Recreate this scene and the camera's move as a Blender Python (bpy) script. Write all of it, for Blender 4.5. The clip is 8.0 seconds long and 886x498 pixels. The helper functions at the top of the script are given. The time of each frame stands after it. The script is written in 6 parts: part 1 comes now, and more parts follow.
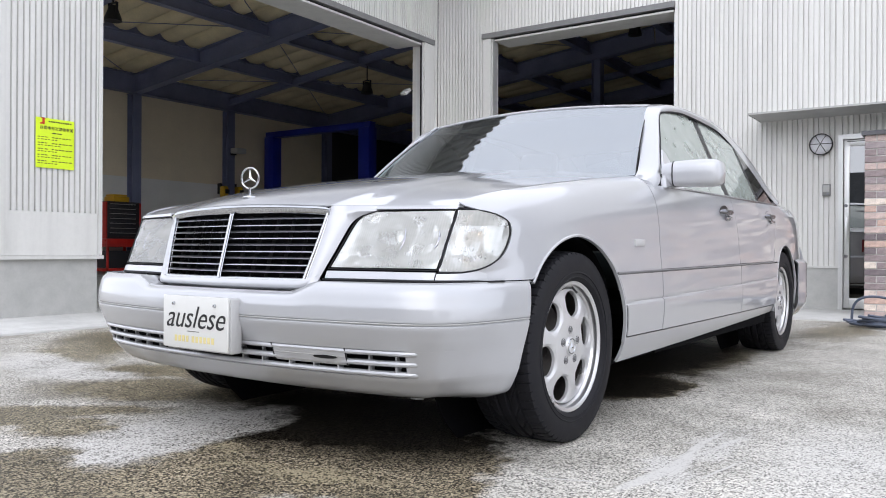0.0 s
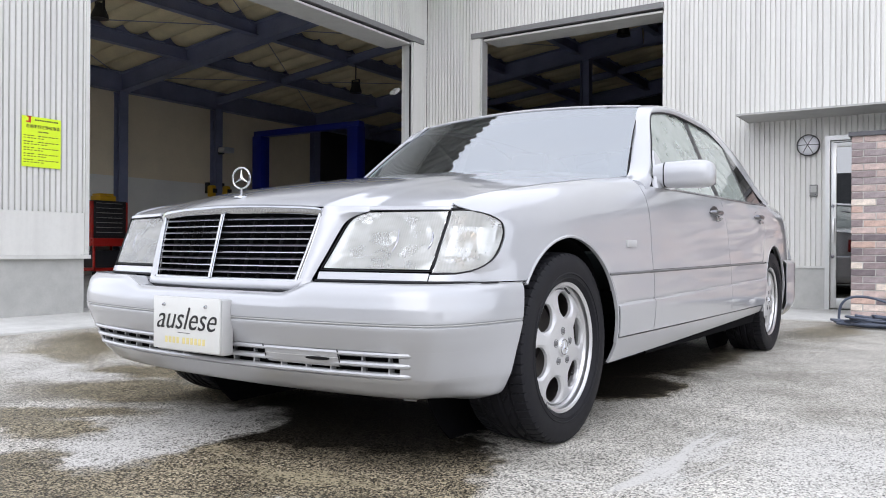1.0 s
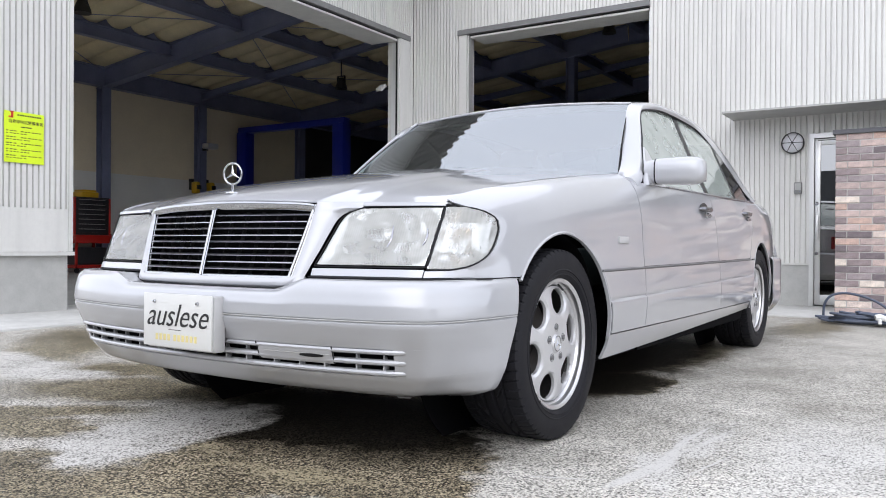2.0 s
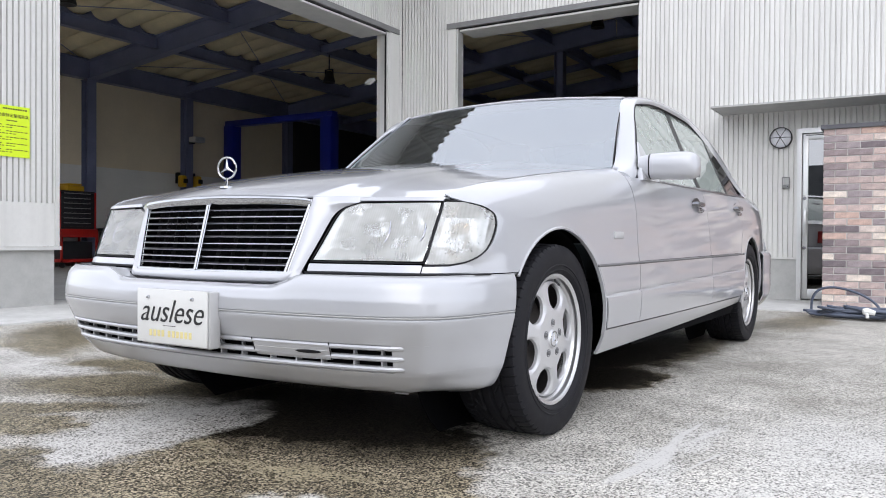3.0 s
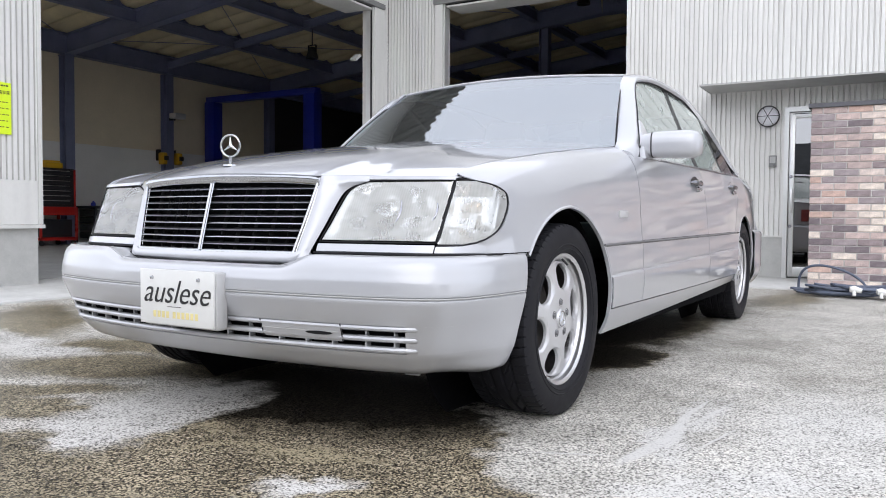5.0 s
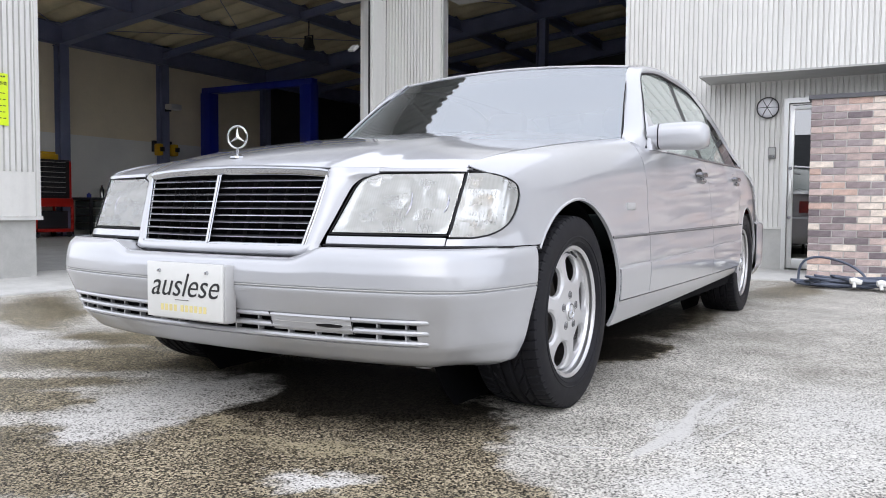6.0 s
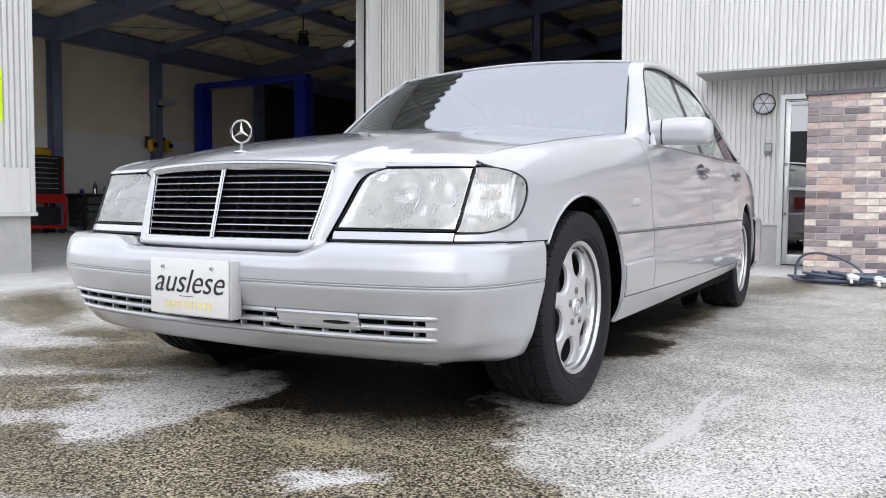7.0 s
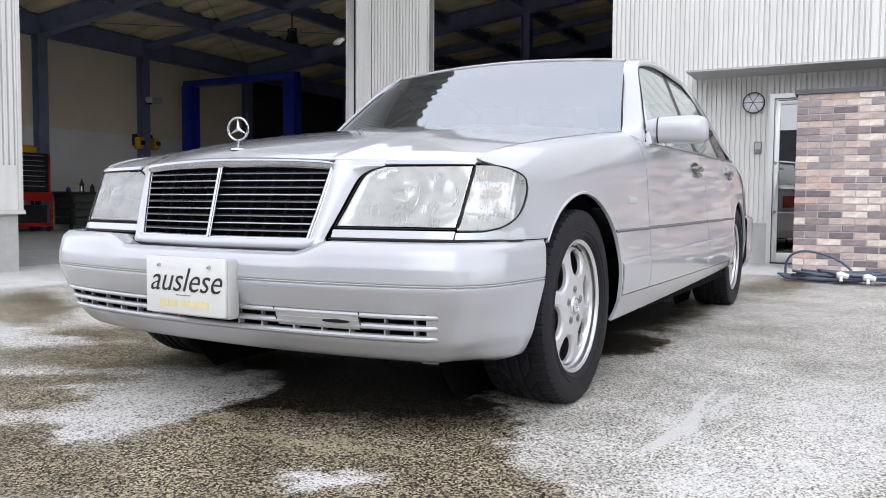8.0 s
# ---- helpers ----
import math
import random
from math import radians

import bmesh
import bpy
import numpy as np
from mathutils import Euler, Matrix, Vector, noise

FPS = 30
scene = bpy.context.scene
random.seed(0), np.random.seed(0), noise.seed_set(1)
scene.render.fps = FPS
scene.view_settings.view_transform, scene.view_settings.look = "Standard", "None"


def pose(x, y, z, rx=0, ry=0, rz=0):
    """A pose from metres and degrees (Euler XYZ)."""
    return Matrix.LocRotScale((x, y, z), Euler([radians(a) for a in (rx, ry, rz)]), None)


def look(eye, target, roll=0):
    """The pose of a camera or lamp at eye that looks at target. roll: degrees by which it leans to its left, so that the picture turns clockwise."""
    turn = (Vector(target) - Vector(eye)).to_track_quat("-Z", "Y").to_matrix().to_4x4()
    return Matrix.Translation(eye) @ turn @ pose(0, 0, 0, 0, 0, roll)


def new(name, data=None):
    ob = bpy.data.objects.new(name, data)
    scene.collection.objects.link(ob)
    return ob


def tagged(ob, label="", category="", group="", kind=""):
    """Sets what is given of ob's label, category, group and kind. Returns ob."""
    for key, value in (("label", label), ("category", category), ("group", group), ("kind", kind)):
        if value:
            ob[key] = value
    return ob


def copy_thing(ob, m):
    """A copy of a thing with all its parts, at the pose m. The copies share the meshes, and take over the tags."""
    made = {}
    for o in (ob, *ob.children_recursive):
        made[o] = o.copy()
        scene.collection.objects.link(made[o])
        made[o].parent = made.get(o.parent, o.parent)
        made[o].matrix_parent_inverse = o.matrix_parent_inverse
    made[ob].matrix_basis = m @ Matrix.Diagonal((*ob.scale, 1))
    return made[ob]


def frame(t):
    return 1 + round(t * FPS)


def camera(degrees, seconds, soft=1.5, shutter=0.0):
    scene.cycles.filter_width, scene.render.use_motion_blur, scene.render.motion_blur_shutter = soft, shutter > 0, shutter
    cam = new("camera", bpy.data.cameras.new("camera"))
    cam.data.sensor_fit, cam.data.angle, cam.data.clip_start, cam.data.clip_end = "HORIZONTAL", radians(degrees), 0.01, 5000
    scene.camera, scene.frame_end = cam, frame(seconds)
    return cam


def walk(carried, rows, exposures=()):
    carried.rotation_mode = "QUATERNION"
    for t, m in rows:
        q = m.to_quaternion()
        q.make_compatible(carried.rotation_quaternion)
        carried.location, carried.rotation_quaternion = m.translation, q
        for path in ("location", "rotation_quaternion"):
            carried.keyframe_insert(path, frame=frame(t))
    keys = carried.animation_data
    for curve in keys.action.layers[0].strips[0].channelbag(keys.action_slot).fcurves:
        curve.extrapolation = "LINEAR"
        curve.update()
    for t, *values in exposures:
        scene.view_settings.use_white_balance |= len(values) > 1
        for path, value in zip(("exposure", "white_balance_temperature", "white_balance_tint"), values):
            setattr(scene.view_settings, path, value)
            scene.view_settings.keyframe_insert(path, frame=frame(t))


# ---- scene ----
cam = camera(58.72, 8.0, soft=1.0)
PATH = [
    (0, (2.0373, -2.5265, 0.6600), (0.9103, -0.8743, 0.6603), 0.30),
    (0.5, (2.0310, -2.5227, 0.6617), (0.9151, -0.8629, 0.6619), 0.33),
    (1, (2.0195, -2.5278, 0.6637), (0.9178, -0.8586, 0.6631), 0.35),
    (1.5, (2.0040, -2.5324, 0.6603), (0.9196, -0.8519, 0.6576), 0.37),
    (3, (1.9536, -2.5401, 0.6646), (0.9138, -0.8318, 0.6419), 0.38),
    (3.5, (1.9356, -2.5476, 0.6653), (0.9088, -0.8316, 0.6308), 0.40),
    (4, (1.9154, -2.5544, 0.6644), (0.9009, -0.8315, 0.6149), 0.40),
    (4.5, (1.8872, -2.5582, 0.6666), (0.8837, -0.8295, 0.6020), 0.40),
    (6, (1.8115, -2.5678, 0.6715), (0.8274, -0.8296, 0.5709), 0.40),
    (6.5, (1.7889, -2.5726, 0.6704), (0.8113, -0.8311, 0.5643), 0.41),
    (7, (1.7649, -2.5717, 0.6674), (0.7969, -0.8251, 0.5578), 0.40),
    (7.5, (1.7485, -2.5741, 0.6670), (0.7933, -0.8204, 0.5547), 0.41),
    (8, (1.7283, -2.5763, 0.6669), (0.7876, -0.8151, 0.5532), 0.44),
]
walk(cam, [(t, look(eye, target, roll)) for t, eye, target, roll in PATH], exposures=[(0, 0.0), (8, 0.0)])

# ---- world and sun: a bright overcast sky ----
SKY_LOW, SKY_TOP = 1.14, 1.13
world = bpy.data.worlds.new("overcast_sky")
scene.world = world
world.use_nodes = True
wn, wl = world.node_tree.nodes, world.node_tree.links
wn.clear()
w_out = wn.new("ShaderNodeOutputWorld")
w_bg = wn.new("ShaderNodeBackground")
w_sky = wn.new("ShaderNodeTexSky")
w_sky.sky_type = "NISHITA"
w_sky.sun_disc = False
w_sky.sun_elevation, w_sky.sun_rotation = radians(36), radians(157)
w_gain = wn.new("ShaderNodeMixRGB")
w_gain.blend_type, w_gain.inputs[0].default_value = "MULTIPLY", 1.0
w_gain.inputs[2].default_value = (0.09, 0.09, 0.09, 1)
w_co = wn.new("ShaderNodeTexCoord")
w_noise = wn.new("ShaderNodeTexNoise")
w_noise.inputs["Scale"].default_value, w_noise.inputs["Detail"].default_value = 1.8, 5
w_ramp = wn.new("ShaderNodeValToRGB")
w_ramp.color_ramp.elements[0].position, w_ramp.color_ramp.elements[0].color = 0.3, (0.81, 0.86, 0.985, 1)
w_ramp.color_ramp.elements[1].position, w_ramp.color_ramp.elements[1].color = 0.7, (0.965, 0.975, 1.06, 1)
# cloud cover is brightest overhead and dimmer towards the horizon
w_sep = wn.new("ShaderNodeSeparateXYZ")
w_high = wn.new("ShaderNodeMapRange")
w_high.inputs["To Min"].default_value, w_high.inputs["To Max"].default_value = SKY_LOW, SKY_TOP
w_cloud = wn.new("ShaderNodeMixRGB")
w_cloud.blend_type, w_cloud.inputs[0].default_value = "MULTIPLY", 1.0
wl.new(w_co.outputs["Generated"], w_sep.inputs[0])
wl.new(w_sep.outputs["Z"], w_high.inputs["Value"])
wl.new(w_ramp.outputs["Color"], w_cloud.inputs[1])
wl.new(w_high.outputs["Result"], w_cloud.inputs[2])
w_mix = wn.new("ShaderNodeMixRGB")
w_mix.inputs[0].default_value = 0.9
wl.new(w_co.outputs["Generated"], w_noise.inputs["Vector"])
wl.new(w_noise.outputs["Fac"], w_ramp.inputs["Fac"])
wl.new(w_sky.outputs["Color"], w_gain.inputs[1])
wl.new(w_gain.outputs["Color"], w_mix.inputs[1])
wl.new(w_cloud.outputs["Color"], w_mix.inputs[2])
wl.new(w_mix.outputs["Color"], w_bg.inputs["Color"])
w_bg.inputs["Strength"].default_value = 1.85
wl.new(w_bg.outputs["Background"], w_out.inputs["Surface"])

sun_data = bpy.data.lights.new("sun", "SUN")
sun_data.energy, sun_data.angle, sun_data.color = 0.8, radians(55), (1.0, 0.985, 0.97)
sun = new("sun", sun_data)
sun.matrix_world = look((6, -14, 11), (0, 0, 0))

# ---- materials ----
def nodes_of(name):
    m = bpy.data.materials.new(name)
    m.use_nodes = True
    nt = m.node_tree
    return m, nt, nt.nodes["Principled BSDF"]


def noise_node(nt, scale, detail=4, rough=0.6, coord="Object", stretch=(1, 1, 1)):
    co = nt.nodes.new("ShaderNodeTexCoord")
    mp = nt.nodes.new("ShaderNodeMapping")
    mp.inputs["Scale"].default_value = stretch
    n = nt.nodes.new("ShaderNodeTexNoise")
    n.inputs["Scale"].default_value, n.inputs["Detail"].default_value, n.inputs["Roughness"].default_value = scale, detail, rough
    nt.links.new(co.outputs[coord], mp.inputs["Vector"])
    nt.links.new(mp.outputs["Vector"], n.inputs["Vector"])
    return n.outputs["Fac"]


def ramp(nt, fac, stops, constant=False):
    r = nt.nodes.new("ShaderNodeValToRGB")
    cr = r.color_ramp
    cr.interpolation = "CONSTANT" if constant else "LINEAR"
    while len(cr.elements) < len(stops):
        cr.elements.new(0.5)
    for e, (p, c) in zip(cr.elements, stops):
        e.position, e.color = p, (*c, 1)
    nt.links.new(fac, r.inputs["Fac"])
    return r.outputs["Color"]


def blend(nt, fac, a, b, mode="MIX"):
    m = nt.nodes.new("ShaderNodeMixRGB")
    m.blend_type = mode
    for sock, v in ((m.inputs[0], fac), (m.inputs[1], a), (m.inputs[2], b)):
        if isinstance(v, (int, float)):
            sock.default_value = v
        elif isinstance(v, tuple):
            sock.default_value = (*v, 1)
        else:
            nt.links.new(v, sock)
    return m.outputs["Color"]


def calc(nt, op, a, b=0.0, clamp=False):
    m = nt.nodes.new("ShaderNodeMath")
    m.operation, m.use_clamp = op, clamp
    for sock, v in ((m.inputs[0], a), (m.inputs[1], b)):
        if isinstance(v, (int, float)):
            sock.default_value = v
        else:
            nt.links.new(v, sock)
    return m.outputs["Value"]


def bump(nt, bsdf, height, strength, distance):
    b = nt.nodes.new("ShaderNodeBump")
    b.inputs["Strength"].default_value, b.inputs["Distance"].default_value = strength, distance
    nt.links.new(height, b.inputs["Height"])
    nt.links.new(b.outputs["Normal"], bsdf.inputs["Normal"])


def plain(name, color, rough=0.5, metal=0.0, vary=0.12, scale=3.0, fine=40.0, relief=0.0, coat=0.0, stretch=(1, 1, 1), spec=0.5):
    """A surface with two scales of variation in colour and gloss."""
    m, nt, p = nodes_of(name)
    big = noise_node(nt, scale, 4, 0.6, "Object", stretch)
    small = noise_node(nt, fine, 3, 0.6, "Object", stretch)
    lo, hi = tuple(c * (1 - vary) for c in color), tuple(min(1, c * (1 + vary)) for c in color)
    c1 = ramp(nt, big, [(0.3, lo), (0.7, hi)])
    c2 = ramp(nt, small, [(0.3, (1 - vary, 1 - vary, 1 - vary)), (0.65, (1, 1, 1))])
    nt.links.new(blend(nt, 0.7, c1, c2, "MULTIPLY"), p.inputs["Base Color"])
    nt.links.new(ramp(nt, big, [(0.3, (rough * 0.85,) * 3), (0.7, (min(1, rough * 1.15),) * 3)]), p.inputs["Roughness"])
    p.inputs["Metallic"].default_value = metal
    p.inputs["Coat Weight"].default_value = coat
    p.inputs["Specular IOR Level"].default_value = spec
    p.inputs["Coat Roughness"].default_value = 0.03
    if relief:
        bump(nt, p, small, 0.6, relief)
    return m


def paint_silver(name, color):
    """Metallic silver under clear coat, with fine flake."""
    m, nt, p = nodes_of(name)
    fl = noise_node(nt, 900, 1)
    dust = noise_node(nt, 2.2, 5, 0.65)
    c = blend(nt, 1.0, ramp(nt, fl, [(0.3, tuple(v * 0.93 for v in color)), (0.7, color)]), ramp(nt, dust, [(0.3, (0.96, 0.96, 0.965)), (0.7, (1, 1, 1))]), "MULTIPLY")
    nt.links.new(c, p.inputs["Base Color"])
    p.inputs["Metallic"].default_value = 0.25
    p.inputs["Roughness"].default_value = 0.30
    p.inputs["Coat Weight"].default_value = 1.0
    p.inputs["Coat IOR"].default_value = 1.6
    nt.links.new(ramp(nt, dust, [(0.3, (0.02,) * 3), (0.75, (0.045,) * 3)]), p.inputs["Coat Roughness"])
    return m


def clear_glass(name, tint, gloss=(1.0, 1.0, 1.0), rough=0.0, ior=1.5, pale_sheen=0.0, sheen_color=(0.74, 0.82, 0.76)):
    """Thin pane: tinted passage with a Fresnel-driven mirror gloss, and a pale film painted in for mirrored brightness.
    """
    m, nt, p = nodes_of(name)
    nt.nodes.remove(p)
    out = nt.nodes["Material Output"]
    tr, gl = nt.nodes.new("ShaderNodeBsdfTransparent"), nt.nodes.new("ShaderNodeBsdfGlossy")
    tr.inputs["Color"].default_value = (*tint, 1)
    gl.inputs["Roughness"].default_value = rough
    gl.inputs["Color"].default_value = (*gloss, 1)
    fr = nt.nodes.new("ShaderNodeFresnel")
    fr.inputs["IOR"].default_value = ior
    mx = nt.nodes.new("ShaderNodeMixShader")
    nt.links.new(fr.outputs["Fac"], mx.inputs["Fac"])
    body = tr.outputs["BSDF"]
    if pale_sheen:
        df, fm = nt.nodes.new("ShaderNodeBsdfDiffuse"), nt.nodes.new("ShaderNodeMixShader")
        df.inputs["Color"].default_value = (*sheen_color, 1)
        nt.links.new(ramp(nt, noise_node(nt, 7, 4), [(0.3, (pale_sheen * 0.9,) * 3), (0.7, (pale_sheen * 1.1,) * 3)]), fm.inputs["Fac"])
        nt.links.new(body, fm.inputs[1])
        nt.links.new(df.outputs["BSDF"], fm.inputs[2])
        body = fm.outputs["Shader"]
    nt.links.new(body, mx.inputs[1])
    nt.links.new(gl.outputs["BSDF"], mx.inputs[2])
    nt.links.new(mx.outputs["Shader"], out.inputs["Surface"])
    return m


def lamp_glass(name, haze):
    """Fluted lamp glass, slightly milky: clear passage, milk and a mirror gloss."""
    m, nt, p = nodes_of(name)
    nt.nodes.remove(p)
    L = nt.links
    co = nt.nodes.new("ShaderNodeTexCoord")
    wv = nt.nodes.new("ShaderNodeTexWave")
    wv.inputs["Scale"].default_value, wv.inputs["Distortion"].default_value = 42, 0.15
    L.new(co.outputs["Object"], wv.inputs["Vector"])
    bp = nt.nodes.new("ShaderNodeBump")
    bp.inputs["Strength"].default_value, bp.inputs["Distance"].default_value = 0.35, 0.001
    L.new(wv.outputs["Fac"], bp.inputs["Height"])
    tr, df, gl = (nt.nodes.new(k) for k in ("ShaderNodeBsdfTransparent", "ShaderNodeBsdfDiffuse", "ShaderNodeBsdfGlossy"))
    tr.inputs["Color"].default_value = (0.95, 0.96, 0.96, 1)
    df.inputs["Color"].default_value = (0.86, 0.86, 0.825, 1)
    gl.inputs["Roughness"].default_value = 0.05
    L.new(bp.outputs["Normal"], gl.inputs["Normal"])
    blotch = noise_node(nt, 11, 3, 0.5, "Object", (1, 1, 2.2))
    fac = calc(nt, "MULTIPLY", ramp(nt, calc(nt, "ADD", calc(nt, "MULTIPLY", blotch, 0.6), calc(nt, "MULTIPLY", wv.outputs["Fac"], 0.06)), [(0.25, (0.75,) * 3), (0.7, (1.25,) * 3)]), haze)
    a = nt.nodes.new("ShaderNodeMixShader")
    L.new(fac, a.inputs["Fac"])
    L.new(tr.outputs["BSDF"], a.inputs[1])
    L.new(df.outputs["BSDF"], a.inputs[2])
    fr = nt.nodes.new("ShaderNodeFresnel")
    fr.inputs["IOR"].default_value = 1.36
    b = nt.nodes.new("ShaderNodeMixShader")
    L.new(fr.outputs["Fac"], b.inputs["Fac"])
    L.new(a.outputs["Shader"], b.inputs[1])
    L.new(gl.outputs["BSDF"], b.inputs[2])
    L.new(b.outputs["Shader"], nt.nodes["Material Output"].inputs["Surface"])
    return m


M_PAINT = paint_silver("silver_paint", (0.478, 0.484, 0.508))
M_CLAD = paint_silver("silver_cladding_paint", (0.465, 0.472, 0.493))
M_CHROME = plain("chrome", (0.50, 0.51, 0.53), 0.05, 1.0, 0.03)
M_BLACK = plain("black_plastic", (0.018, 0.018, 0.02), 0.45, 0, 0.2, relief=0.0003, fine=300)
M_RUBBER = plain("rubber_seal", (0.012, 0.012, 0.014), 0.6, 0, 0.15, spec=0.25)
M_SHELL = plain("dark_underbody", (0.006, 0.006, 0.007), 0.95, 0, 0.2, spec=0.05)
M_TYRE = plain("tyre_rubber", (0.010, 0.010, 0.013), 0.6, 0, 0.25, 8, 120, relief=0.0004, spec=0.22)
M_ALLOY = plain("painted_alloy", (0.62, 0.62, 0.63), 0.36, 0.5, 0.05, 6, 200, coat=0.4)
M_RIMLIP = plain("polished_rim_lip", (0.66, 0.66, 0.67), 0.3, 0.8, 0.04, 6, 150)
M_DISC = plain("brake_iron", (0.12, 0.11, 0.105), 0.5, 0.8, 0.25, 12, 90)
M_SCREEN = clear_glass("windscreen_glass", (0.40, 0.54, 0.52), (0.92, 0.96, 1.0), 0.0, 4.2)
# the pale film here paints in brightness mirrored and seen through the glass
M_SIDEGLASS = clear_glass("tinted_side_glass", (0.84, 0.92, 0.87), (1.0, 1.0, 1.0), 0.0, 1.6, 0.42)
M_LENS = lamp_glass("fluted_lamp_glass", 0.36)
M_LENSIND = lamp_glass("fluted_indicator_glass", 0.36)
M_PANE = clear_glass("window_pane", (0.10, 0.12, 0.13), (1.0, 1.0, 1.0), 0.0, 3.4)
M_REFLECTOR = plain("lamp_reflector", (0.93, 0.93, 0.94), 0.14, 1.0, 0.06, 20, 80)
M_AMBER = plain("amber_bulb", (0.88, 0.74, 0.60), 0.4, 0, 0.1)
M_LEATHER = plain("grey_leather", (0.06, 0.06, 0.065), 0.5, 0, 0.12, 6, 150, relief=0.0006)
M_TAIL = plain("red_lamp_plastic", (0.2, 0.012, 0.012), 0.12, 0, 0.1, coat=0.5)
M_PLATE = plain("white_plate_board", (0.66, 0.66, 0.64), 0.35, 0, 0.03)
M_HOLDER = plain("grey_plate_holder", (0.46, 0.46, 0.46), 0.45, 0, 0.05)
M_SLATGREY = plain("dull_chrome_slat", (0.33, 0.33, 0.36), 0.3, 1.0, 0.1)
M_CHROMEDULL = plain("dull_chrome", (0.40, 0.40, 0.42), 0.2, 1.0, 0.08)
M_HANDLE = plain("dark_handle_chrome", (0.22, 0.22, 0.235), 0.14, 1.0, 0.08)
M_LINING = plain("pale_cloth_lining", (0.8, 0.8, 0.78), 0.9, 0, 0.06)
M_INK = plain("black_ink", (0.013, 0.013, 0.014), 0.55, 0, 0.1)
M_GOLD = plain("pale_gold_ink", (0.72, 0.62, 0.28), 0.5, 0, 0.08)


def siding(name, color):
    m, nt, p = nodes_of(name)
    streak = noise_node(nt, 2.0, 4, 0.6, "Object", (3.5, 3.5, 0.25))
    spot = noise_node(nt, 25, 4, 0.65)
    c = blend(nt, 1.0, ramp(nt, streak, [(0.3, tuple(v * 0.9 for v in color)), (0.62, color)]), ramp(nt, spot, [(0.3, (0.96,) * 3), (0.6, (1, 1, 1))]), "MULTIPLY")
    nt.links.new(c, p.inputs["Base Color"])
    p.inputs["Roughness"].default_value = 0.42
    bump(nt, p, spot, 0.25, 0.0005)
    return m


M_SIDING = siding("cream_white_steel_siding", (0.71, 0.705, 0.68))
M_TRIM = siding("light_steel_trim", (0.66, 0.655, 0.63))
M_TRIMDARK2 = plain("dark_grey_box", (0.16, 0.16, 0.165), 0.45, 0.2, 0.1)
M_DRAWER = plain("grey_green_drawer", (0.10, 0.11, 0.10), 0.4, 0.2, 0.15)
M_TRIMDARK = siding("grey_steel_trim", (0.42, 0.42, 0.41))
# darker copy of the trim for shade on the flashing; also the intercom's grey
M_SHADE_AND_BOX = siding("dark_grey_shade_and_box", (0.20, 0.20, 0.20))


def concrete(name, color, vary=0.18):
    m, nt, p = nodes_of(name)
    big, mid, fine = noise_node(nt, 1.3, 6, 0.65), noise_node(nt, 9, 5, 0.6), noise_node(nt, 160, 3)
    c = blend(nt, 1.0, ramp(nt, big, [(0.3, tuple(v * (1 - vary) for v in color)), (0.68, color)]), ramp(nt, mid, [(0.32, (0.88,) * 3), (0.6, (1, 1, 1))]), "MULTIPLY")
    c = blend(nt, 0.6, c, ramp(nt, fine, [(0.3, (0.8,) * 3), (0.6, (1, 1, 1))]), "MULTIPLY")
    nt.links.new(c, p.inputs["Base Color"])
    p.inputs["Roughness"].default_value = 0.85
    bump(nt, p, fine, 0.4, 0.0015)
    return m


M_CONCRETE = concrete("smooth_concrete", (0.52, 0.52, 0.50), 0.12)
M_SLAB = concrete("apron_concrete", (0.60, 0.595, 0.575), 0.16)
M_FLOOR = concrete("hall_floor_concrete", (0.45, 0.45, 0.44), 0.2)


